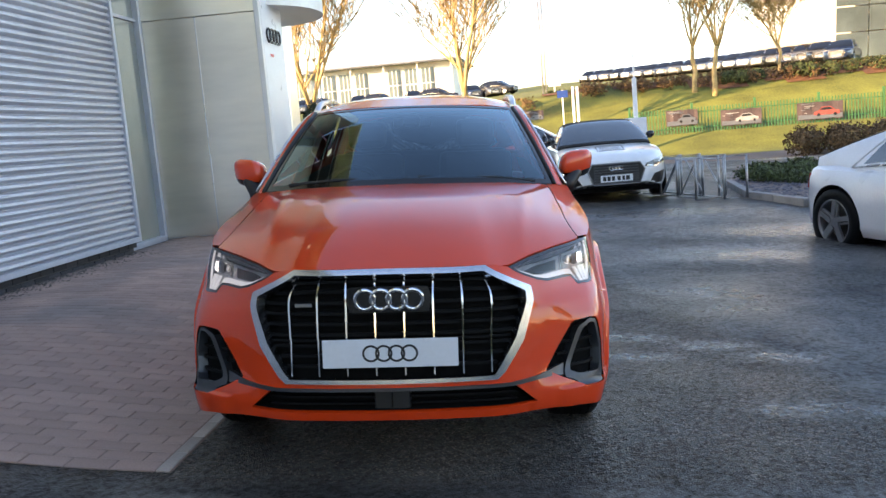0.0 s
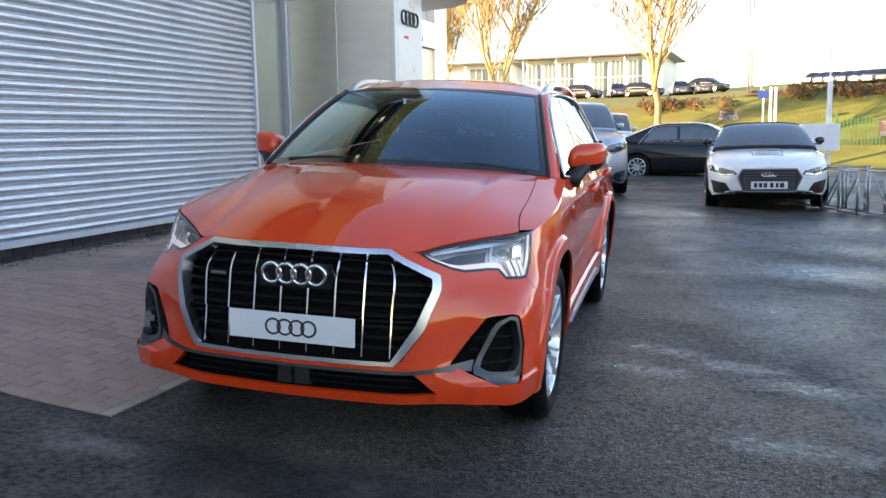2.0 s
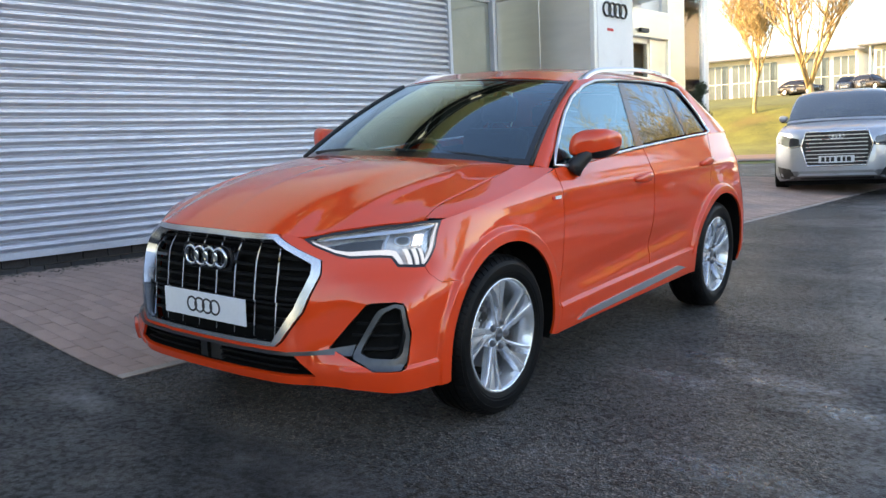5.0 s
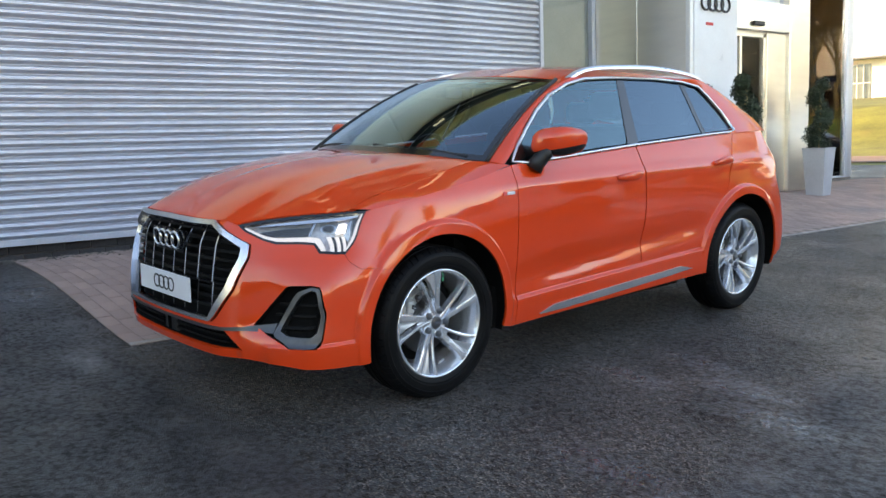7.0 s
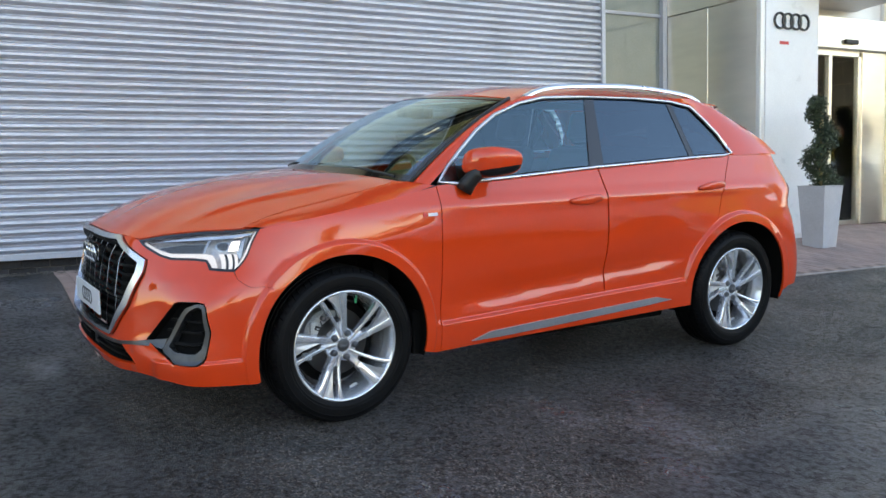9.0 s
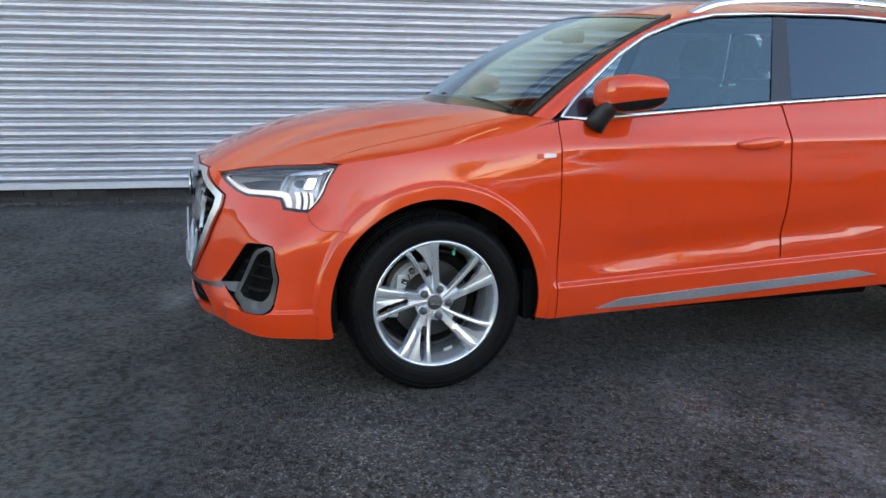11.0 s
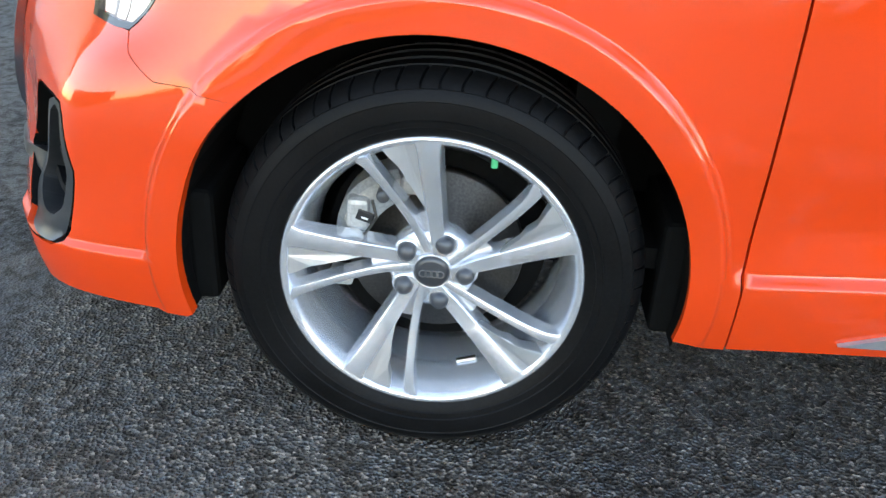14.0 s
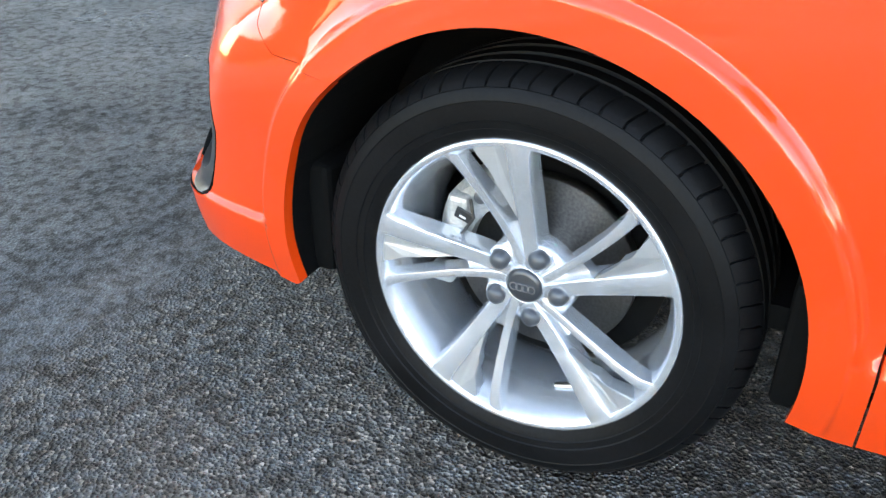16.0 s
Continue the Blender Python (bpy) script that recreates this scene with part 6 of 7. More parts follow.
def quad(pts, lift, heart):
    """A slab of glass or paint on four or more points, standing proud of the body by lift."""
    pts = [Vector(p) for p in pts]
    n = (pts[1] - pts[0]).cross(pts[2] - pts[1]).normalized()
    mid = sum(pts, Vector()) / len(pts)
    if n.dot(mid - Vector(heart)) < 0:
        n = -n
    bm = bmesh.new()
    a = [bm.verts.new(p + n * lift) for p in pts]
    b = [bm.verts.new(p - n * 0.02) for p in pts]
    bm.faces.new(a)
    bm.faces.new(b[::-1])
    for k in range(len(pts)):
        bm.faces.new((a[k], a[(k + 1) % len(pts)], b[(k + 1) % len(pts)], b[k]))
    return bm


WHEELS = {}


def plain_wheel(r, dark):
    key = (r, dark)
    if key not in WHEELS:
        bm = lathe([(r * .66, -.20), (r * .93, -.21), (r, -.18), (r, -.03), (r * .95, 0), (r * .70, .005), (r * .66, -.01)], 36)
        ty = bpy.data.meshes.new("tyre")
        bmesh.ops.recalc_face_normals(bm, faces=bm.faces)
        bm.to_mesh(ty)
        bm.free()
        ty.polygons.foreach_set("use_smooth", [True] * len(ty.polygons))
        ty.materials.append(M_RUBBER)
        bm = lathe([(r * .69, .002), (r * .66, .004), (r * .62, -.010), (r * .60, -.05), (r * .58, -.14)], 40)
        count = 5 if dark else 10
        for k in range(count):
            m0 = Matrix.Rotation(radians(360 / count * k + 9), 4, "X")
            if dark:
                box(bm, -.030, .000, .05, r * .66, -.006, .046, m=m0)
                box(bm, -.036, -.012, .05, r * .64, -.040, -.018, m=m0)
            else:
                box(bm, -.030, .000, .05, r * .66, -.014, .014, m=m0)
        box(bm, -.035, -.004, -.07, .07, -.07, .07, .03)
        ri = bpy.data.meshes.new("rim")
        bmesh.ops.recalc_face_normals(bm, faces=bm.faces)
        bm.to_mesh(ri)
        bm.free()
        ri.materials.append(M_GREY_TRIM if dark else M_ALLOY)
        WHEELS[key] = (ty, ri)
    return WHEELS[key]


def cut_arches(ob, w, axles, r):
    """Cuts the wheel wells out of a car body."""
    bm = bmesh.new()
    for ax in axles:
        for sd in (1, -1):
            bmesh.ops.create_cone(bm, cap_ends=True, segments=32, radius1=r + .045, radius2=r + .045, depth=.5, matrix=pose(sd * w, ax, r, 0, 90, 0))
    me = bpy.data.meshes.new("well")
    bm.to_mesh(me)
    bm.free()
    me.materials.append(M_DARKNESS)
    tool = new("well", me)
    tool.parent = ob.parent
    mod = ob.modifiers.new("wells", "BOOLEAN")
    mod.operation, mod.object, mod.solver, mod.material_mode = "DIFFERENCE", tool, "EXACT", "TRANSFER"
    bpy.context.view_layer.update()
    cut = bpy.data.meshes.new_from_object(ob.evaluated_get(bpy.context.evaluated_depsgraph_get()))
    ob.modifiers.clear()
    ob.data = cut
    bpy.data.objects.remove(tool)


def parked_car(name, m, label, paint, length=4.5, width=1.85, wheel_r=.34, axles=(.88, 3.65), belt_z=.95, nose=(.35, .70), bonnet_z=.92, cowl=1.15, header=(1.95, 1.42), roof_end=(3.1, 1.42), tail=(4.05, 1.0), boot_z=1.0, grille_box=(-.5, .5, .38, .80), roof_mat=None, dark_rims=False, group="", plate=M_WHITE, rear_plate=None, tall=False, lattice=False, pane=None):
    """A parked car: its nose at y = 0 facing -y, wheels on z = 0."""
    car = empty(name, m, label, "car", group)
    w = width / 2
    bm = bmesh.new()
    secs = []
    for t in (0, .02, .05, .10, .18, .28, .40, .60, .80, .88, .94, .975, 1.0):
        y = t * length
        k = 1 - .42 * (1 - min(y / .75, 1)) ** 2.6 - .30 * (1 - min((length - y) / .6, 1)) ** 2.6
        ww = w * k
        lowz = .22 + .10 * (1 - min(y / .3, 1)) + .10 * (1 - min((length - y) / .3, 1))
        if y < cowl:
            topz = nose[1] + (bonnet_z - nose[1]) * (min(y / cowl, 1)) ** .45
        else:
            topz = bonnet_z + (boot_z - bonnet_z) * (y - cowl) / (length - cowl)
        topz -= .12 * (1 - min((length - y) / .25, 1)) ** 2
        edge = topz - .06
        half = [(ww * .93, lowz), (ww * .99, lowz + .10), (ww, (lowz + edge) * .52), (ww * .985, edge - .10), (ww * .93, edge), (ww * .80, topz - .015), (ww * .4, topz + .01)]
        secs.append([(x, y, z) for x, z in half] + [(0, y, topz + .02)] + [(-x, y, z) for x, z in half[::-1]])
    loft(bm, secs, closed=True)
    bmesh.ops.recalc_face_normals(bm, faces=bm.faces)
    tree = BVHTree.FromBMesh(bm)
    bodyp = part("body", bm, paint, car, "", True)
    cut_arches(bodyp, w, axles, wheel_r)
    bodyp.data.set_sharp_from_angle(angle=radians(40))
    wb, wr = w * .90, w * .66 if not tall else w * .74
    zc = bonnet_z - .01
    base = belt_z - .12
    top_y = [cowl - .04, cowl + .5 * (header[0] - cowl), header[0], (header[0] + roof_end[0]) / 2, roof_end[0], .5 * (roof_end[0] + tail[0]), tail[0]]
    top_z = [zc - .01, zc + .56 * (header[1] - zc), header[1], max(header[1], roof_end[1]) + .03, roof_end[1], roof_end[1] + .46 * (tail[1] - roof_end[1]), tail[1]]
    top_w = [wb * .97, .5 * (wb * .97 + wr), wr, wr + .015, wr - .01, .5 * (wr + wb * .86), wb * .86]

    def cab(y, v):
        """The cabin's skin: v from the belt (0) over the cant rail (.5) to the middle of the roof (1)."""
        z, hw = float(herm(top_y, top_z, y)), float(herm(top_y, top_w, y))
        bulge = .035 + .02 * step01(top_y[0], header[0], y) * step01(tail[0], roof_end[0], y)
        lo = min(base, z - .02)
        bw = wb * (1.0 - .08 * step01(length * .72, tail[0], y))
        if v < .5:
            t = v / .5
            x = bw + (hw - bw) * t ** 1.25
            zz = lo + (z - lo) * (1 - (1 - t) ** 1.12)
        else:
            t = (v - .5) / .5
            x = hw * math.cos(t * math.pi / 2) ** .72
            zz = z + bulge * math.sin(t * math.pi / 2) ** 1.1
        yy = y - .16 * (1 - (x / max(bw, .01)) ** 2) * step01(header[0] + .3, cowl, y) + .10 * (1 - (x / max(bw, .01)) ** 2) * step01(roof_end[0], tail[0], y)
        return Vector((x, yy, zz))
    bm = bmesh.new()
    vs = [0, .12, .25, .38, .46, .5, .56, .66, .78, .9, 1.0]
    loft(bm, [[cab(y, v) for v in vs] + [Vector((-1, 1, 1)) * cab(y, v) for v in vs[-2::-1]] for y in np.linspace(top_y[0], tail[0], 30)])
    part("cabin", bm, roof_mat or paint, car, "", True).data.set_sharp_from_angle(angle=radians(50))
    pane = pane or M_CAR_GLASS

    def skin(lift):
        def place(y, v):
            v = min(v, 1.0)
            p = cab(y, v)
            n = Vector((p.x, .35 * (p.y - (header[0] + roof_end[0]) / 2), (p.z - belt_z) * 1.2 + .05)).normalized()
            return p + n * lift
        return place
    heart = (0, (cowl + tail[0]) / 2, .9)
    span = header[0] - cowl
    patch("windscreen", [(cowl + .02, .55), (header[0] - .07 * span, .57), (header[0] - .04 * span, .75), (header[0] - .03 * span, 1.0), (cowl + .02, 1.0)], skin(.010), pane, car, step=.09, depth=.008, heart=heart)
    patch("rear_window", [(roof_end[0] + .08, .60), (tail[0] - .06, .56), (tail[0] - .06, 1.0), (roof_end[0] + .08, 1.0)], skin(.010), pane, car, step=.12, depth=.008, heart=heart)
    mid = (header[0] + roof_end[0]) / 2 + .05
    v0 = .5 * (belt_z + .02 - base) / (header[1] - base) + .02
    for a, b, c, d in ((cowl + .40 * span, mid - .035, cowl + .55 * span, mid - .035), (mid + .035, roof_end[0] + .35 * (tail[0] - roof_end[0]), mid + .035, roof_end[0] + .10 * (tail[0] - roof_end[0]))):
        patch("side_window", [(a, v0), (b, v0), (d, .44), (c, .44)], skin(.008), pane, car, step=.09, depth=.006, heart=heart)

    def trim_line(side):
        pts = [skin(.012)(y, v) for y, v in [(cowl + .36 * span, v0 - .03)] + [(y, v0 - .03) for y in np.linspace(mid - .4, tail[0] - .5 * (tail[0] - roof_end[0]), 5)] + [(y, .46) for y in np.linspace(roof_end[0] + .10 * (tail[0] - roof_end[0]), cowl + .55 * span, 8)]]
        return tubes([(p.x * side, p.y, p.z) for p in pts], radius=.011, sides=5, closed=True)
    halves("window_trim", trim_line, M_SATIN, car)
    for s in (1, -1):
        bm = bmesh.new()
        loft(bm, [[(s * x, cowl + .46 - dy * (.5 + .5 * math.cos(a)) - .02, belt_z + .115 + h * math.sin(a)) for a in np.linspace(0, 2 * math.pi, 13)[:-1]] for x, dy, h in ((w * .90, .05, .020), (w * .93, .09, .045), (w * .98, .10, .056), (w * 1.03, .09, .052), (w * 1.055, .05, .030))], closed=True)
        bmesh.ops.recalc_face_normals(bm, faces=bm.faces)
        shell = part("mirror", bm, M_GLOSS_BLACK if lattice else paint, car, "dark door mirror" if lattice else "door mirror in body colour", True)
        bm = bmesh.new()
        box(bm, -.075, .075, -.035, .035, -.016, .012, .008, pose(s * w * .93, cowl + .41, belt_z + .055))
        part("mirror_foot", bm, M_GLOSS_BLACK, shell, "", True)
        for ax in axles:
            ty, ri = plain_wheel(wheel_r, dark_rims)
            turn = pose(s * (w - .005), ax, wheel_r, 0, 0, 0 if s > 0 else 180)
            wh = put("wheel", ty, None, car, "", turn)
            put("rim", ri, None, wh)
            part("brake_disc", lathe([(0, -.10), (wheel_r * .5, -.10), (wheel_r * .5, -.13)], 24), M_IRON, wh)
        x0 = grille_box[1] + .02
        k = .86 * w
        part("tail_lamp", quad([(s * .45 * w, length - .01, boot_z - .28), (s * .88 * w, length - .20, boot_z - .28), (s * .86 * w, length - .22, boot_z - .12), (s * .45 * w, length - .02, boot_z - .14)], .02, (0, length - 1, .5)), M_TAIL, car)
    def on_nose(lift):
        def place(x, z):
            at, nm = tree.ray_cast(Vector((x, -2, z)), Vector((0, 1, 0)))[:2]
            return at + nm * lift if at is not None else Vector((x, .4, z))
        return place
    nz = nose[1]
    lh = .10 if tall else .03
    if tall:
        patch("lower_bumper", [(0, .24), (.80 * w, .25), (.97 * w, .30), (.97 * w, .44), (.7 * w, .40), (0, .40)], on_nose(.004), M_GREY_TRIM, car, step=.06, heart=(0, 1.3, .5))
    lampp = patch("headlamp", [(x0 - .02, nz - .07 - lh), (x0 + .02, nz - .045), (.90 * w, nz + .035), (.955 * w, nz + .02), (.93 * w, nz - .02 - lh), (.70 * w, nz - .09 - lh)], on_nose(.006), M_LAMP, car, step=.05, heart=(0, 1.3, .5))
    patch("light_strip", [(x0 + .02, nz - .066 - lh), (.70 * w, nz - .083 - lh), (.90 * w, nz - .028 - lh), (.90 * w, nz - .015 - lh), (.70 * w, nz - .068 - lh), (x0 + .02, nz - .052 - lh)], on_nose(.012), M_CHROME, lampp, step=.05, heart=(0, 1.3, .5))
    patch("side_intake", [(x0 + .05, .27), (.86 * w, .27), (.92 * w, .47), (x0 + .15, .43)], on_nose(.006), M_BLACK, car, step=.05, heart=(0, 1.3, .5))
    patch("lower_grille", [(0, .26), (x0, .26), (x0, .29), (0, .29)], on_nose(.008), M_BLACK, car, step=.08, heart=(0, 1.3, .5))
    if lattice:
        def on_top(lift):
            return lambda x, y: tree.ray_cast(Vector((x, y, 3)), Vector((0, 0, -1)))[0] + Vector((0, 0, lift))
        sheet_p = patch("bonnet_sheet", [(0, .42), (.23, .42), (.22, .84), (0, .84)], on_top(.003), M_WHITE, car, step=.05, depth=.002, heart=(0, .7, 0), label="paper notice on the bonnet")
        patch("border", [(0, .42), (.23, .42), (.22, .84), (0, .84), (0, .824), (.208, .824), (.218, .436), (0, .436)], on_top(.006), M_BLACK, sheet_p, step=.06, depth=.002, heart=(0, .7, 0))
        for k in range(5):
            patch("line", [(0, .49 + .07 * k), (.17, .49 + .07 * k), (.17, .502 + .07 * k), (0, .502 + .07 * k)], on_top(.006), M_GREY_TRIM, sheet_p, step=.06, depth=.002, heart=(0, .7, 0))
    gx0, gx1, gz0, gz1 = grille_box
    hexa = [(gx0 + .09, gz0), (gx1 - .09, gz0), (gx1, (gz0 + gz1) / 2 + .05), (gx1 - .07, gz1), (gx0 + .07, gz1), (gx0, (gz0 + gz1) / 2 + .05)]
    grl = part("grille", extrude_poly(hexa, -.012, .05, "xz"), M_BLACK, car)
    rimp = [(x, -.018, z) for x, z in hexa]
    part("frame", tubes(rimp, radius=.014, sides=6, closed=True), M_GREY_TRIM if paint == M_WHITE_PAINT else M_CHROME, grl, "", True)
    nb = int((gz1 - gz0) / .06)
    if lattice:
        part("mesh", tubes(*[[(gx0 + .10 + (gx1 - gx0 - .20) * i / 26, -.018, gz0 + .02 + (gz1 - gz0 - .04) * (k + (.5 if i % 2 else 0)) / 7) for i in range(27)] for k in range(7)], radius=.006, sides=4), M_GREY_TRIM, grl)
        nb = 0
    for k in range(1, nb):
        z = gz0 + (gz1 - gz0) * k / nb
        part("bar", boxes((gx0 + .07, gx1 - .07, -.022, -.010, z - .007, z + .007)), M_GREY_TRIM if paint == M_WHITE_PAINT else M_SATIN, grl)
    for k in range(4):
        part("ring", flat_ring(.030, .038, .008, 20), M_CHROME, grl, "", False, pose(-.075 + .05 * k, -.022, gz1 - .075))
    zp = gz0 + .10
    pl = part("plate", boxes((-.26, .26, -.032, -.024, zp - .055, zp + .055)), plate, car, "number plate with dark bars")
    for a, b in ((-.22, -.17), (-.15, -.10), (-.08, -.03), (.01, .06), (.09, .13), (.15, .21)):
        part("bar", boxes((a, b, -.036, -.031, zp - .035, zp + .035)), M_BLACK, pl)
    if rear_plate:
        part("plate", boxes((-.26, .26, length - .01, length + .015, .48, .59)), rear_plate, car)
    part("sill_shadow", boxes((-w * .8, w * .8, .3, length - .3, .16, .30)), M_DARKNESS, car)
    return car


def stand(x, y, turn):
    return pose(x, y, bank(x, y) if y > 18 else lie(x, y), 0, 0, turn)


parked_car("roadster", stand(2.04, 10.25, 3), "white two-seat roadster with a black fabric roof", M_WHITE_PAINT, 4.19, 1.83, .33, (.86, 3.37), .93, (.30, .66), .93, 1.30, (1.95, 1.28), (2.7, 1.27), (3.4, 1.02), .96, (-.46, .46, .30, .64), M_SOFT_TOP, lattice=True)
parked_car("large_suv", stand(-1.16, 11.6, 14), "silver large SUV with a chrome barred grille", M_SILVER_PAINT, 5.05, 1.97, .38, (.95, 3.95), 1.16, (.45, .96), 1.20, 1.40, (2.15, 1.66), (4.1, 1.66), (4.8, 1.2), 1.16, (-.52, .52, .48, 1.02), tall=True)
parked_car("small_suv", stand(-2.2, 21.5, 8), "white small SUV parked behind the silver one", M_WHITE_PAINT, 4.2, 1.8, .34, (.82, 3.4), 1.0, (.4, .86), 1.0, 1.15, (1.85, 1.5), (3.5, 1.5), (4.0, 1.05), 1.0, (-.45, .45, .42, .86), tall=True)
parked_car("saloon", stand(2.75, 19.9, 90), "black saloon parked side-on at the edge of the yard", M_BLACK_PAINT, 4.75, 1.85, .335, (.88, 3.72), .95, (.35, .72), .90, 1.3, (2.05, 1.36), (3.25, 1.37), (4.15, 1.02), 1.0)
parked_car("fastback", stand(6.01, 2.44, 20), "white fastback coupe on dark alloy wheels", M_WHITE_PAINT, 4.42, 1.85, .36, (.88, 3.70), .95, (.35, .70), .90, 1.3, (2.1, 1.33), (2.95, 1.36), (4.15, 1.04), .99, dark_rims=True)
rnd = random.Random(4)
paints = (M_BLACK_PAINT, M_BLUE_PAINT, M_GREY_PAINT, M_BLACK_PAINT, M_RED_PAINT, M_BLUE_PAINT, M_SILVER_PAINT, M_BLACK_PAINT)
words = {M_GREY_PAINT: "grey", M_BLACK_PAINT: "black", M_SILVER_PAINT: "silver", M_BLUE_PAINT: "dark blue", M_RED_PAINT: "dark red", M_WHITE_PAINT: "white"}
first_far = {}
for k in range(34):
    p = paints[(k * 5 + k // 3) % len(paints)]
    if k < 20:
        f = k / 19
        x, y, turn = 8.1 + 12.0 * math.sin(f * math.pi / 2), 110 - 56.5 * f, -25 + rnd.uniform(-6, 6)
    else:
        x, y, turn = -27 + 2.05 * (k - 20), 86 + rnd.uniform(-.4, .4), rnd.uniform(5, 25) if k % 3 else rnd.uniform(60, 80)
    mm = stand(x, y, turn)
    if p in first_far:
        copy_thing(first_far[p], mm)
    else:
        first_far[p] = parked_car("parked_car", mm, words[p] + " car in a row on top of the bank", p, 4.3, 1.8, .33, (.85, 3.4), .95, (.4, .75), .95, 1.1, (1.85, 1.44), (3.2, 1.44), (3.95, 1.05), 1.0, group="cars on the bank", pane=M_GLOSS_BLACK)

# ---- signs, posts, fence ----
M_GALV = surf("galvanised_steel", (0.46, 0.47, 0.48), rough=0.4, metal=0.7, var=0.15, fine=30)
M_POLE = surf("pale_pole", (0.90, 0.89, 0.86), rough=0.5, var=0.06)
M_FENCE = surf("green_fence", (0.05, 0.16, 0.06), rough=0.5, var=0.1)
M_BLUE = surf("blue_sign", (0.02, 0.06, 0.28), rough=0.4, var=0.05)
M_BANNER = surf("dark_banner", (0.085, 0.06, 0.062), rough=0.55, var=0.3, scale=2)


def post(name, x, y, top_z, r, label, category, material=M_POLE):
    z = bank(x, y)
    ob = empty(name, pose(x, y, z), label, category)
    part("pole", tubes([(0, 0, 0), (0, 0, top_z * .5), (0, 0, top_z)], radius=r, sides=12), material, ob, "", True)
    part("foot", boxes((-r * 2, r * 2, -r * 2, r * 2, 0, .03)), material, ob)
    return ob


lamp = post("street_lamp", 3.68, 20.9, 6.5, .022, "slim pale lighting column beside the road", "street lamp")
part("base", boxes((-.06, .06, -.06, .06, 0, 2.6), bevel=.02), M_POLE, lamp, "broad white lower column")
for x in (1.55, 1.72):
    post("flag_pole", x + .1, 46.2, 5.4 if x > 1.6 else 5.3, .055, "tall thin grey flag pole", "flag pole", M_GALV)
sign = post("round_sign", 2.3, 46, 2.1, .05, "pole sign with a round blue and white emblem", "sign")
part("board", boxes((-.35, .35, -.05, .05, .5, 2.1)), M_WHITE, sign)
part("disc", lathe([(0, -.02), (.24, -.02), (.25, .02)], 28), M_BLUE, sign, "blue round emblem", False, pose(0, -.06, 1.58, 0, 0, -90))
part("mark", tubes([(-.12, -.09, 1.68), (-.05, -.09, 1.45), (0, -.09, 1.60), (.05, -.09, 1.45), (.12, -.09, 1.68)], radius=.014, sides=5), M_WHITE, sign)
way = post("direction_sign", 2.29, 36, 1.9, .035, "small blue direction sign on a pale pole", "sign")
part("board", boxes((-.24, .24, -.05, -.03, 1.56, 1.88)), M_BLUE, way)
for x, hh in ((2.45, 3.0), (2.62, 3.0)):
    post("pole", x, 30, hh, .05, "pale slim pole beyond the yard", "pole")
notice = post("notice_board", 3.45, 20.6, .75, .04, "blank white board on a post by the road", "board")
part("board", boxes((-.48, .48, -.03, .03, .75, 1.45), bevel=.01), M_WHITE, notice)


M_PRINT_PALE = surf("pale_print", (0.34, 0.33, 0.33), rough=0.6, var=0.2)
M_PRINT_RED = surf("red_print", (0.30, 0.07, 0.06), rough=0.6, var=0.2)


def banner(x, y, w, h, z, tone, seed):
    ob = empty("banner", pose(x, y, z, 0, 0, 0), "dark printed car banner hung on the green fence", "banner", "fence banners")
    bm = bmesh.new()
    n = 9
    rr = random.Random(seed)
    cols = [[bm.verts.new((w * i / n, .02 * math.sin(i * 1.7 + seed) + d, zz + .015 * math.sin(i * 2.1))) for zz, d in ((0, 0), (h, 0), (h, .012), (0, .012))] for i in range(n + 1)]
    for a, b in zip(cols, cols[1:]):
        for k in range(4):
            bm.faces.new((a[k], b[k], b[(k + 1) % 4], a[(k + 1) % 4]))
    bm.faces.new(cols[0])
    bm.faces.new(cols[-1][::-1])
    part("cloth", bm, M_BANNER, ob)
    car = [(.36, .25), (.36, .42), (.46, .50), (.53, .70), (.72, .72), (.82, .52), (.92, .45), (.92, .25)]
    part("road_print", boxes((w * .02, w * .98, -.034, -.026, h * .04, h * .30)), M_GREY_TRIM, ob, "grey printed road")
    picture = part("picture", extrude_poly([(w * a, h * b) for a, b in car], -.042, -.035, "xz"), tone, ob, "plain car-shaped print")
    glass = [(.49, .52), (.545, .66), (.71, .67), (.78, .53)]
    part("window_print", extrude_poly([(w * a, h * b) for a, b in glass], -.047, -.043, "xz"), M_BLACK, picture)
    for a in (.46, .82):
        part("wheel_print", extrude_poly([(w * a + h * .09 * math.cos(t), h * (.26 + .09 * math.sin(t))) for t in np.linspace(0, 2 * math.pi, 11)[:-1]], -.047, -.043, "xz"), M_BLACK, picture)
    for k in range(6):
        a, b, c = rr.uniform(.04, .22), rr.uniform(.10, .26), rr.uniform(.36, .90)
        part("streak", boxes((w * a, w * (a + b * (.5 if c < .75 else 2.0)), -.034, -.027, h * c, h * (c + rr.uniform(.02, .05)))), M_PRINT_PALE if k % 2 else M_GREY_TRIM, ob, "blurred pale streak")
    return ob


for x, z, tone, seed in ((6.5, .86, M_GREY_TRIM, 1), (8.75, .70, M_PRINT_PALE, 2), (11.85, .66, M_PRINT_RED, 3), (.55, 1.62, M_GREY_TRIM, 4)):
    w, h = (1.30, .66) if x < 8 else (1.66, .66) if x < 10 else (1.85, .72)
    banner(x, 33.86, w if x > 2 else .8, h if x > 2 else .4, z, tone, seed)
fence = empty("fence", pose(0, 34, 0), "green palisade fence along the foot of the bank", "fence")
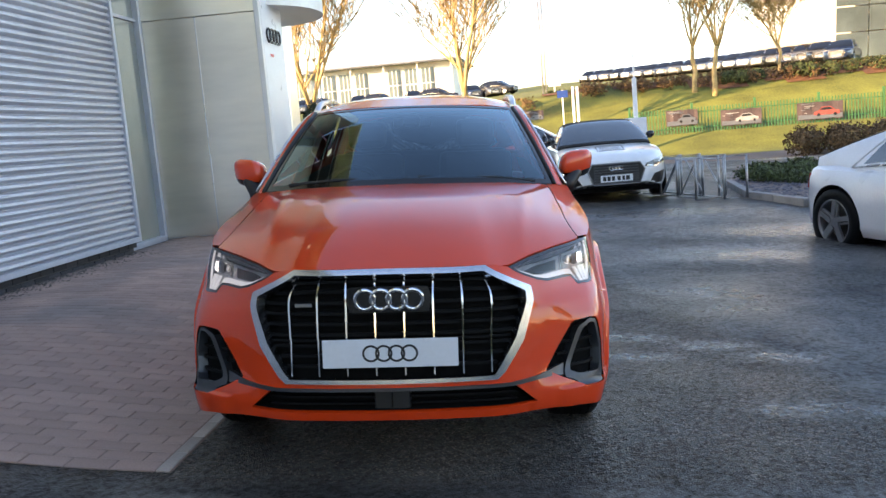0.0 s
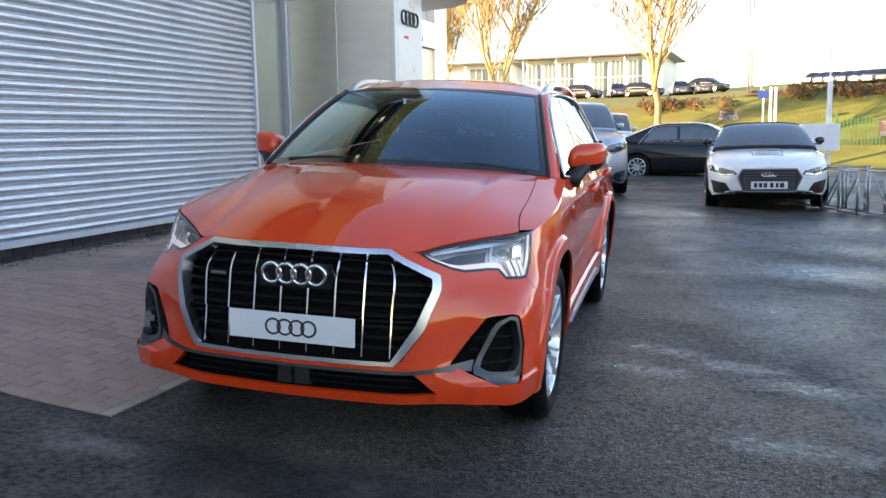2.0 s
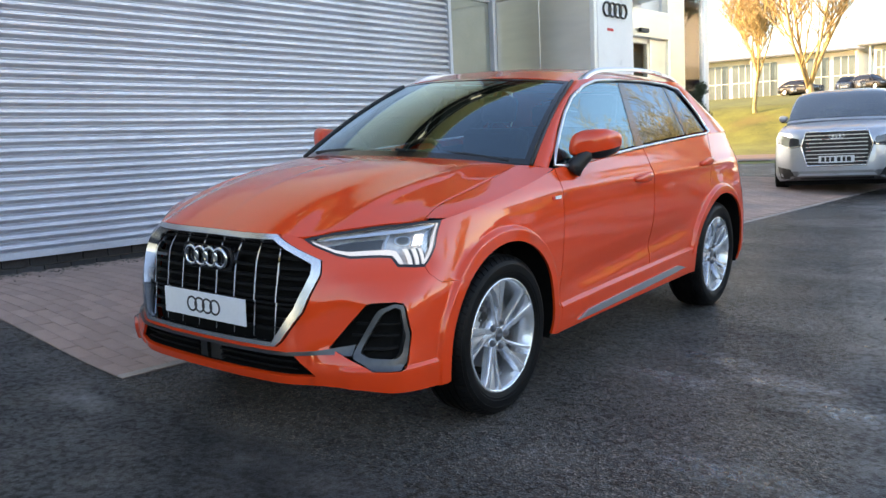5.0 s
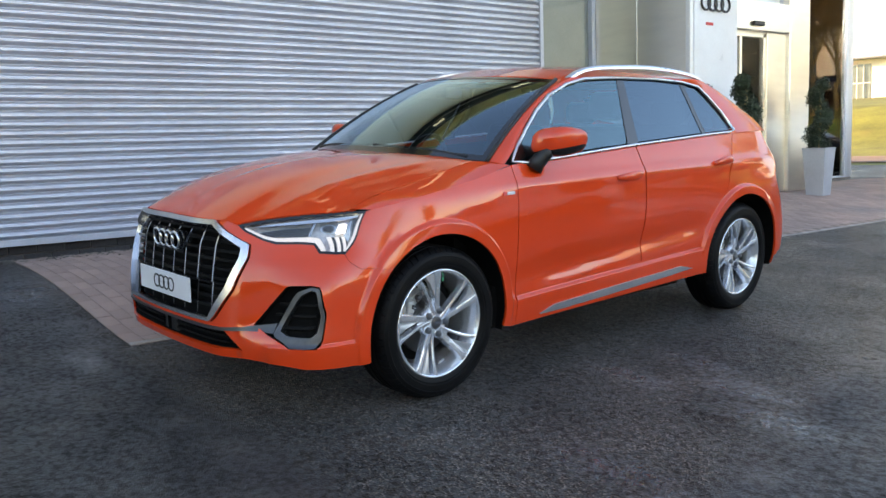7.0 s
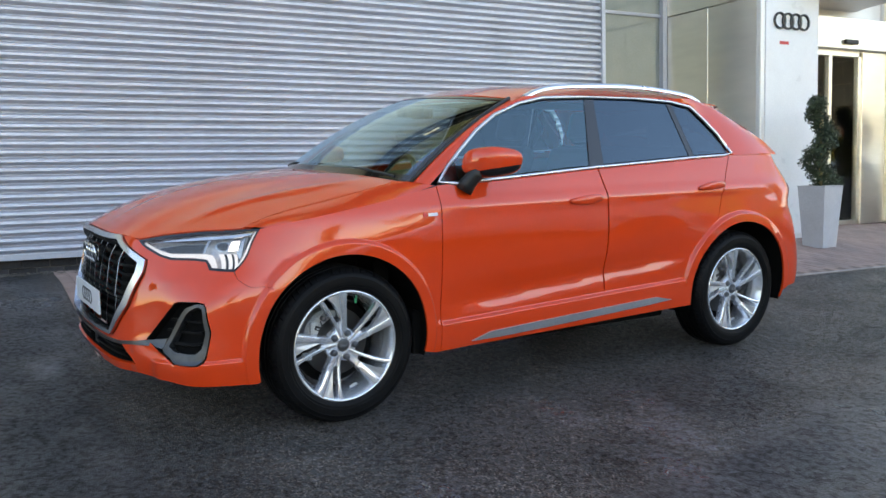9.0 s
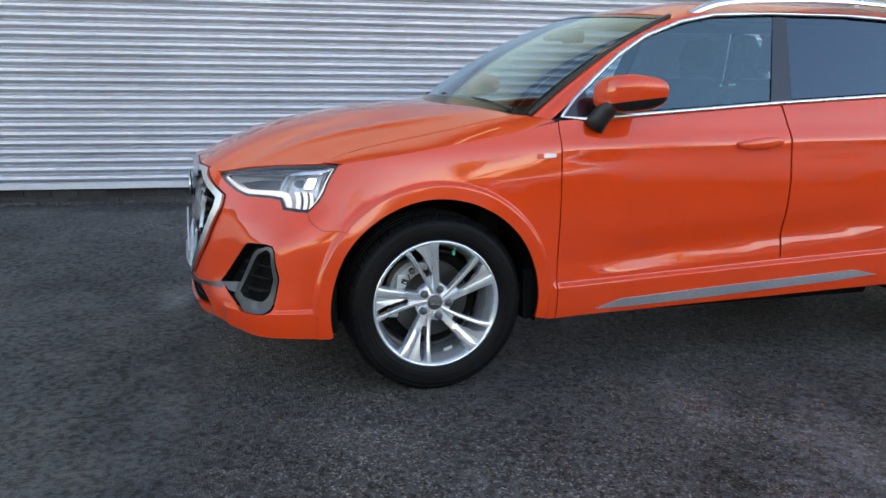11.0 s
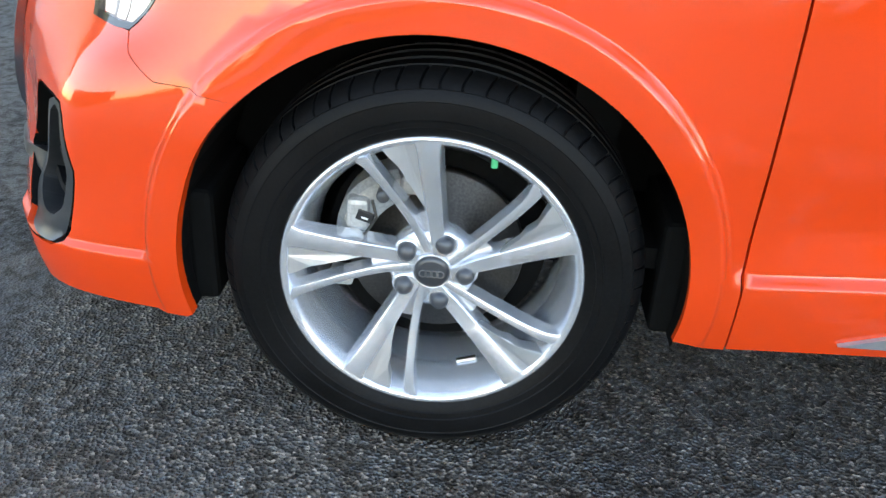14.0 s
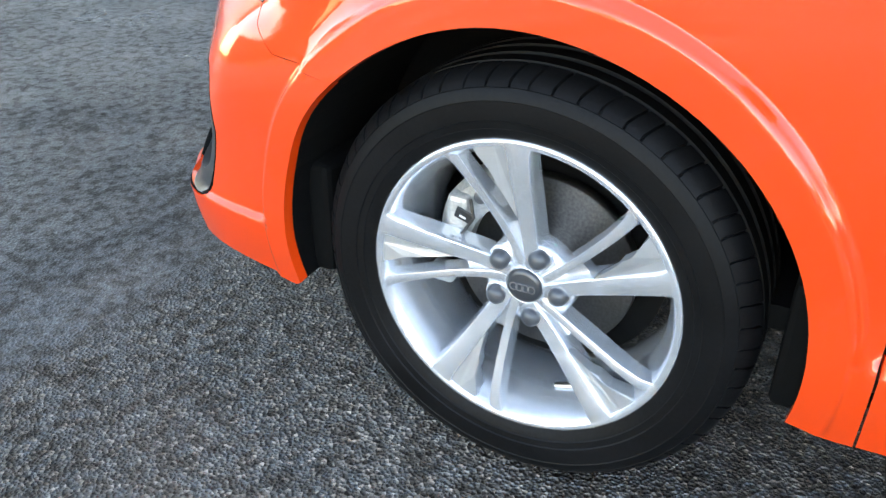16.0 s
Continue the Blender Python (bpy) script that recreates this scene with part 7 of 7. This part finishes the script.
pale = mesh_of("pale", *(lambda b: ([v.co[:] for v in b.verts], [[v.index for v in f.verts] for f in b.faces]))((lambda b: (b.verts.index_update(), b)[1])(boxes((-.02, .02, -.01, .01, -.3, 1.05)))))
big = mesh_of("post", *(lambda b: ([v.co[:] for v in b.verts], [[v.index for v in f.verts] for f in b.faces]))((lambda b: (b.verts.index_update(), b)[1])(boxes((-.045, .045, -.03, .05, -.5, 1.25)))))
for k in range(120):
    x = 5.0 + k * .13
    put("pale", pale, M_FENCE, fence, m=pose(x, 0, bank(x, 34)))
for k in range(7):
    x = 5.0 + k * 2.6
    put("post", big, M_FENCE, fence, m=pose(x, .05, bank(x, 34)))
for dz in (.2, .85):
    part("rail", tubes([(x, .03, bank(x, 34) + dz) for x in np.linspace(5, 20.5, 12)], radius=.02, sides=5), M_FENCE, fence)

# ---- planting bed, barriers ----
BED = [(4.05, 9.95), (4.45, 8.35), (6.0, 7.9), (8.6, 8.2), (13.5, 9.5), (13.5, 17.5), (5.6, 17.5), (4.3, 12.5)]
bed = extrude_poly(BED, -.35, -.02)
for v in bed.verts:
    if v.co.z > -.1:
        v.co.z = lie(v.co.x, v.co.y) + .05
tagged(part("planting_bed", bed, M_SAND, None), "raised earth bed with slate chips behind a kerb", "planting bed", kind="structure")


def in_bed():
    while True:
        x, y = random.uniform(4.1, 9), random.uniform(8.0, 13)
        if inside((x, y), BED):
            return x, y, lie(x, y) + .06


scatter("slate", 2600, in_bed, (.02, .05), M_SLATE, "grey-mauve slate chips on the bed", "slate chips", .35)
kerb = empty("kerb", pose(0, 0, 0), "worn pale concrete kerb round the bed", "kerb", kind="structure")
for (ax, ay), (bx, by) in zip([BED[7], BED[0], BED[1], BED[2], BED[3]], [BED[0], BED[1], BED[2], BED[3], BED[4]]):
    d = math.hypot(bx - ax, by - ay)
    n = max(1, round(d / .9))
    for k in range(n):
        t = (k + .5) / n
        x, y = ax + (bx - ax) * t, ay + (by - ay) * t
        bm = boxes((-.06, .06, -d / n / 2 + .004, d / n / 2 - .004, -.12, .11), bevel=.012)
        part("kerb_stone", bm, M_CONCRETE, kerb, "", False, pose(x, y, lie(x, y), 0, 0, math.degrees(math.atan2(by - ay, bx - ax)) - 90))


def hedge(name, x0, x1, y0, y1, z0, z1, count, size, material, label, seed):
    random.seed(seed)
    blobs = []
    n = max(4, int((x1 - x0) * 3))
    for k in range(n):
        x = x0 + (x1 - x0) * (k + .5) / n
        blobs.append(((x, random.uniform(y0, y1), (z0 + z1) / 2 + random.uniform(-.04, .04)), (max((x1 - x0) / n * 1.1, .2), (y1 - y0) * .5, (z1 - z0) * .5)))
    return shrub(name, pose(0, 0, 0), blobs, count, size, material, label, "hedge")


hedge("hedge", 4.75, 6.6, 12.5, 14.2, -.05, .26, 5200, (.03, .06), M_HEDGE, "low clipped green hedge on the slate bed", 1)
hedge("hedge", 5.2, 7.6, 10.9, 12.0, -.08, .18, 4200, (.03, .06), M_HEDGE, "low green ground-cover hedge along the kerb", 2)
hedge("hedge", 9.2, 14.0, 24.8, 26.8, -.35, .62, 6500, (.05, .10), M_RUST, "rounded russet winter hedge beside the road", 3)
hedge("hedge", 10.2, 12.4, 40.5, 42.5, 2.5, 3.3, 4200, (.06, .12), M_HEDGE, "tall shrub on top of the bank", 4)
hedge("hedge", 1.8, 5.6, 42.0, 43.0, 2.3, 3.1, 4200, (.06, .12), M_HEDGE, "clipped green hedge on top of the bank", 5)
hedge("hedge", -3.5, 1.2, 40.0, 42.0, 1.7, 2.8, 4200, (.06, .12), M_RUST, "russet shrubs across the bank", 6)
hedge("hedge", 3.5, 21, 41.0, 44.5, 2.45, 3.35, 16000, (.06, .12), M_RUST, "russet scrub along the top of the bank", 8)
hedge("hedge", 13.5, 18.5, 40.5, 43, 2.6, 3.35, 6000, (.06, .12), M_HEDGE, "overgrown green shrubs below the parked row", 9)
# these last two stand out of view, added as surroundings to be reflected
hedge("hedge", 7, 30, -40, -36, -.5, 5.0, 9000, (.35, .7), M_LEAF, "tall dark unseen evergreen screen added behind the yard for reflections", 10)
hedge("hedge", 26, 40, -14, 34, -.5, 1.4, 9000, (.15, .3), M_RUST, "russet unseen hedge added along the far side of the yard for reflections", 7)


def barrier(x, y, turn, seed):
    ob = empty("crowd_barrier", pose(x, y, lie(x, y), 0, 0, turn), "galvanised steel portal frame standing in a stack", "barrier", "stacked barriers")
    h, w = .68, .36
    part("frame", tubes([(0, 0, .025), (0, 0, h), (w, 0, h), (w, 0, .025)], radius=.022, sides=8, closed=True), M_GALV, ob, "", True)
    part("brace", tubes([(.02, .02, h - .05), (-.16, .42, .06)] if seed % 2 else [(.02, .02, .06), (-.16, .42, h - .06)], radius=.014, sides=6), M_GALV, ob)
    for z in (.05, h - .03):
        part("rail", tubes([(0, 0, z), (-.20, .46, z)], radius=.014, sides=6), M_GALV, ob)
    return ob


for k, (x, y, a) in enumerate(((3.62, 9.72, 4), (3.22, 9.86, 2), (3.40, 10.22, 4), (3.02, 10.36, 3), (2.82, 10.85, 5), (3.12, 10.80, 2))):
    barrier(x, y, a, k)

# ---- distant buildings ----
M_PALE_WALL = surf("pale_cladding", (0.80, 0.78, 0.72), rough=0.5, var=0.06, scale=.3)
M_FAR_GLASS = surf("far_glazing", (0.10, 0.13, 0.14), rough=0.1, var=0.3, scale=.4, coat=0.6)


def showroom(m, w, d, h, bays, label, seed):
    ob = empty("showroom", m, label, "building")
    part("wall", boxes((0, w, 0, d, -3, h)), M_PALE_WALL, ob)
    part("roof", boxes((-1.2, w + 1.2, -1.8, d, h, h + .22), bevel=.05), M_GREY_TRIM, ob, "thin overhanging flat roof")
    for k in range(bays):
        a, b = w * k / bays + .25, w * (k + 1) / bays - .25
        if k % 4 == 3:
            continue
        win = part("window", boxes((a, b, -.06, .02, -.2, h - .5)), M_FAR_GLASS, ob)
        for j in range(1, 3):
            x = a + (b - a) * j / 3
            part("mullion", boxes((x - .04, x + .04, -.10, -.05, -.2, h - .5)), M_POLE, win)
        part("transom", boxes((a, b, -.10, -.05, h * .5, h * .5 + .09)), M_POLE, win)
    for k in range(0, bays + 1, 2):
        x = w * k / bays
        part("column", tubes([(x, -1.2, -3), (x, -1.2, h)], radius=.10, sides=10), M_POLE, ob, "", True)
    return ob


showroom(pose(-22.5, 95, 4.9, 0, 0, -2), 15.2, 14, 4.5, 8, "pale distant showroom with a flat overhanging roof", 1)
showroom(pose(-53.5, 98, 4.3, 0, 0, 6), 28, 14, 5.3, 10, "long pale showroom beyond the parked cars", 2)
glasshouse = empty("glass_building", pose(22.5, 66, 4.2), "sloping glass-fronted building on top of the bank", "building")
part("wall", extrude_poly([(2, 0), (26, 0), (26, 8), (0, 8), (-.6, 3)], .3, 16, "xz"), M_PALE_WALL, glasshouse)
bm = bmesh.new()
part("roof", boxes((-1.2, 27, -1.2, 16, 8, 8.4), bevel=.05), M_GREY_TRIM, glasshouse)
for i in range(8):
    for j in range(4):
        x0, x1, z0, z1 = 1.6 + i * 2.4, 1.6 + i * 2.4 + 2.3, .3 + j * 1.9, .3 + j * 1.9 + 1.8
        part("pane", quad([(x0, -.4 - z0 * .12, z0), (x1, -.4 - z0 * .12, z0), (x1, -.4 - z1 * .12, z1), (x0, -.4 - z1 * .12, z1)], .03, (10, 8, 4)), M_FAR_GLASS, glasshouse)
# an unseen pale building, added for the car and steel to reflect
low = empty("warehouse", pose(56, -30, -.5, 0, 0, 90), "long pale unseen building added across the yard for reflections", "building")
part("wall", boxes((0, 70, -9, 0, 0, 4.2)), M_PALE_WALL, low)
part("roof", boxes((-.5, 70.5, -9.5, .5, 4.2, 4.5), bevel=.05), M_GREY_TRIM, low)
for k in range(14):
    part("window", boxes((2 + k * 4.9, 5 + k * 4.9, -.02, .06, 1.0, 3.0)), M_FAR_GLASS, low)

# ---- red block paving ----
EDGE_X = -0.92
FRONT_Y = -0.79
paving = sheet("pavement", lines((-3.99, -0.90, 12)), lines((-0.79, 14.0, 40)), lie, M_SAND, lift=0.004, label="red-brown block paving with a pale edging course", category="paving")
ROWS_Y = int((13.9 - FRONT_Y) / .1015)
random.seed(9)
sett = bpy.data.meshes.new("block")
bmx = boxes((-.0985, .0985, -.0485, .0485, -.03, .0), bevel=.003)
bmx.to_mesh(sett)
bmx.free()
sett.materials.append(M_SETT)
lip = bpy.data.meshes.new("edging_block")
bmx = boxes((-.030, .030, -.098, .098, -.03, .0), bevel=.004)
bmx.to_mesh(lip)
bmx.free()
lip.materials.append(M_EDGE)
half = bpy.data.meshes.new("half_block")
bmx = boxes((-.048, .048, -.0485, .0485, -.03, .0), bevel=.003)
bmx.to_mesh(half)
bmx.free()
half.materials.append(M_SETT)
rest_v, rest_f = [], []
near = 0
for j in range(ROWS_Y):
    y = FRONT_Y + .052 + .1015 * j
    for i in range(15):
        x = -1.0755 - .2015 * i - (.1007 if j % 2 else 0)
        if x < -3.90:
            continue
        z = lie(x, y) + .008 + random.uniform(-.0015, .0015)
        sx, sy = (lie(x + .1, y) - lie(x - .1, y)) / .2, (lie(x, y + .1) - lie(x, y - .1)) / .2
        if y < 1.35 and x > -3.7 and near < 290:
            near += 1
            put("block", sett, None, paving, m=pose(x, y, z, math.degrees(math.atan(sy)), -math.degrees(math.atan(sx)), random.uniform(-.6, .6)))
        else:
            b = len(rest_v)
            hx, hy, e = .0985, .0485, .005
            for zz, k in ((-.02, 0), (-.004, 0), (0, e)):
                rest_v += [(x + a * (hx - k), y + c * (hy - k), z + zz + a * hx * sx + c * hy * sy) for a, c in ((-1, -1), (1, -1), (1, 1), (-1, 1))]
            rest_f.append((b + 8, b + 9, b + 10, b + 11))
            for lv in (0, 4):
                rest_f += [(b + lv + k, b + lv + (k + 1) % 4, b + lv + 4 + (k + 1) % 4, b + lv + 4 + k) for k in range(4)]
ob = put("blocks", mesh_of("blocks", rest_v, rest_f), M_SETT_REST, paving)
ob["kind"] = "stuff"
for j in range(1, 41, 2):
    y = FRONT_Y + .052 + .1015 * j
    put("half_block", half, None, paving, m=pose(-1.0248, y, lie(-1.0248, y) + .008, 0, 2.8, 0))
for k in range(70):
    y = FRONT_Y + .10 + .2 * k
    put("edging_block", lip, None, paving, m=pose(EDGE_X - .022, y, lie(EDGE_X - .022, y) + .010, 0, 2.8, 0))
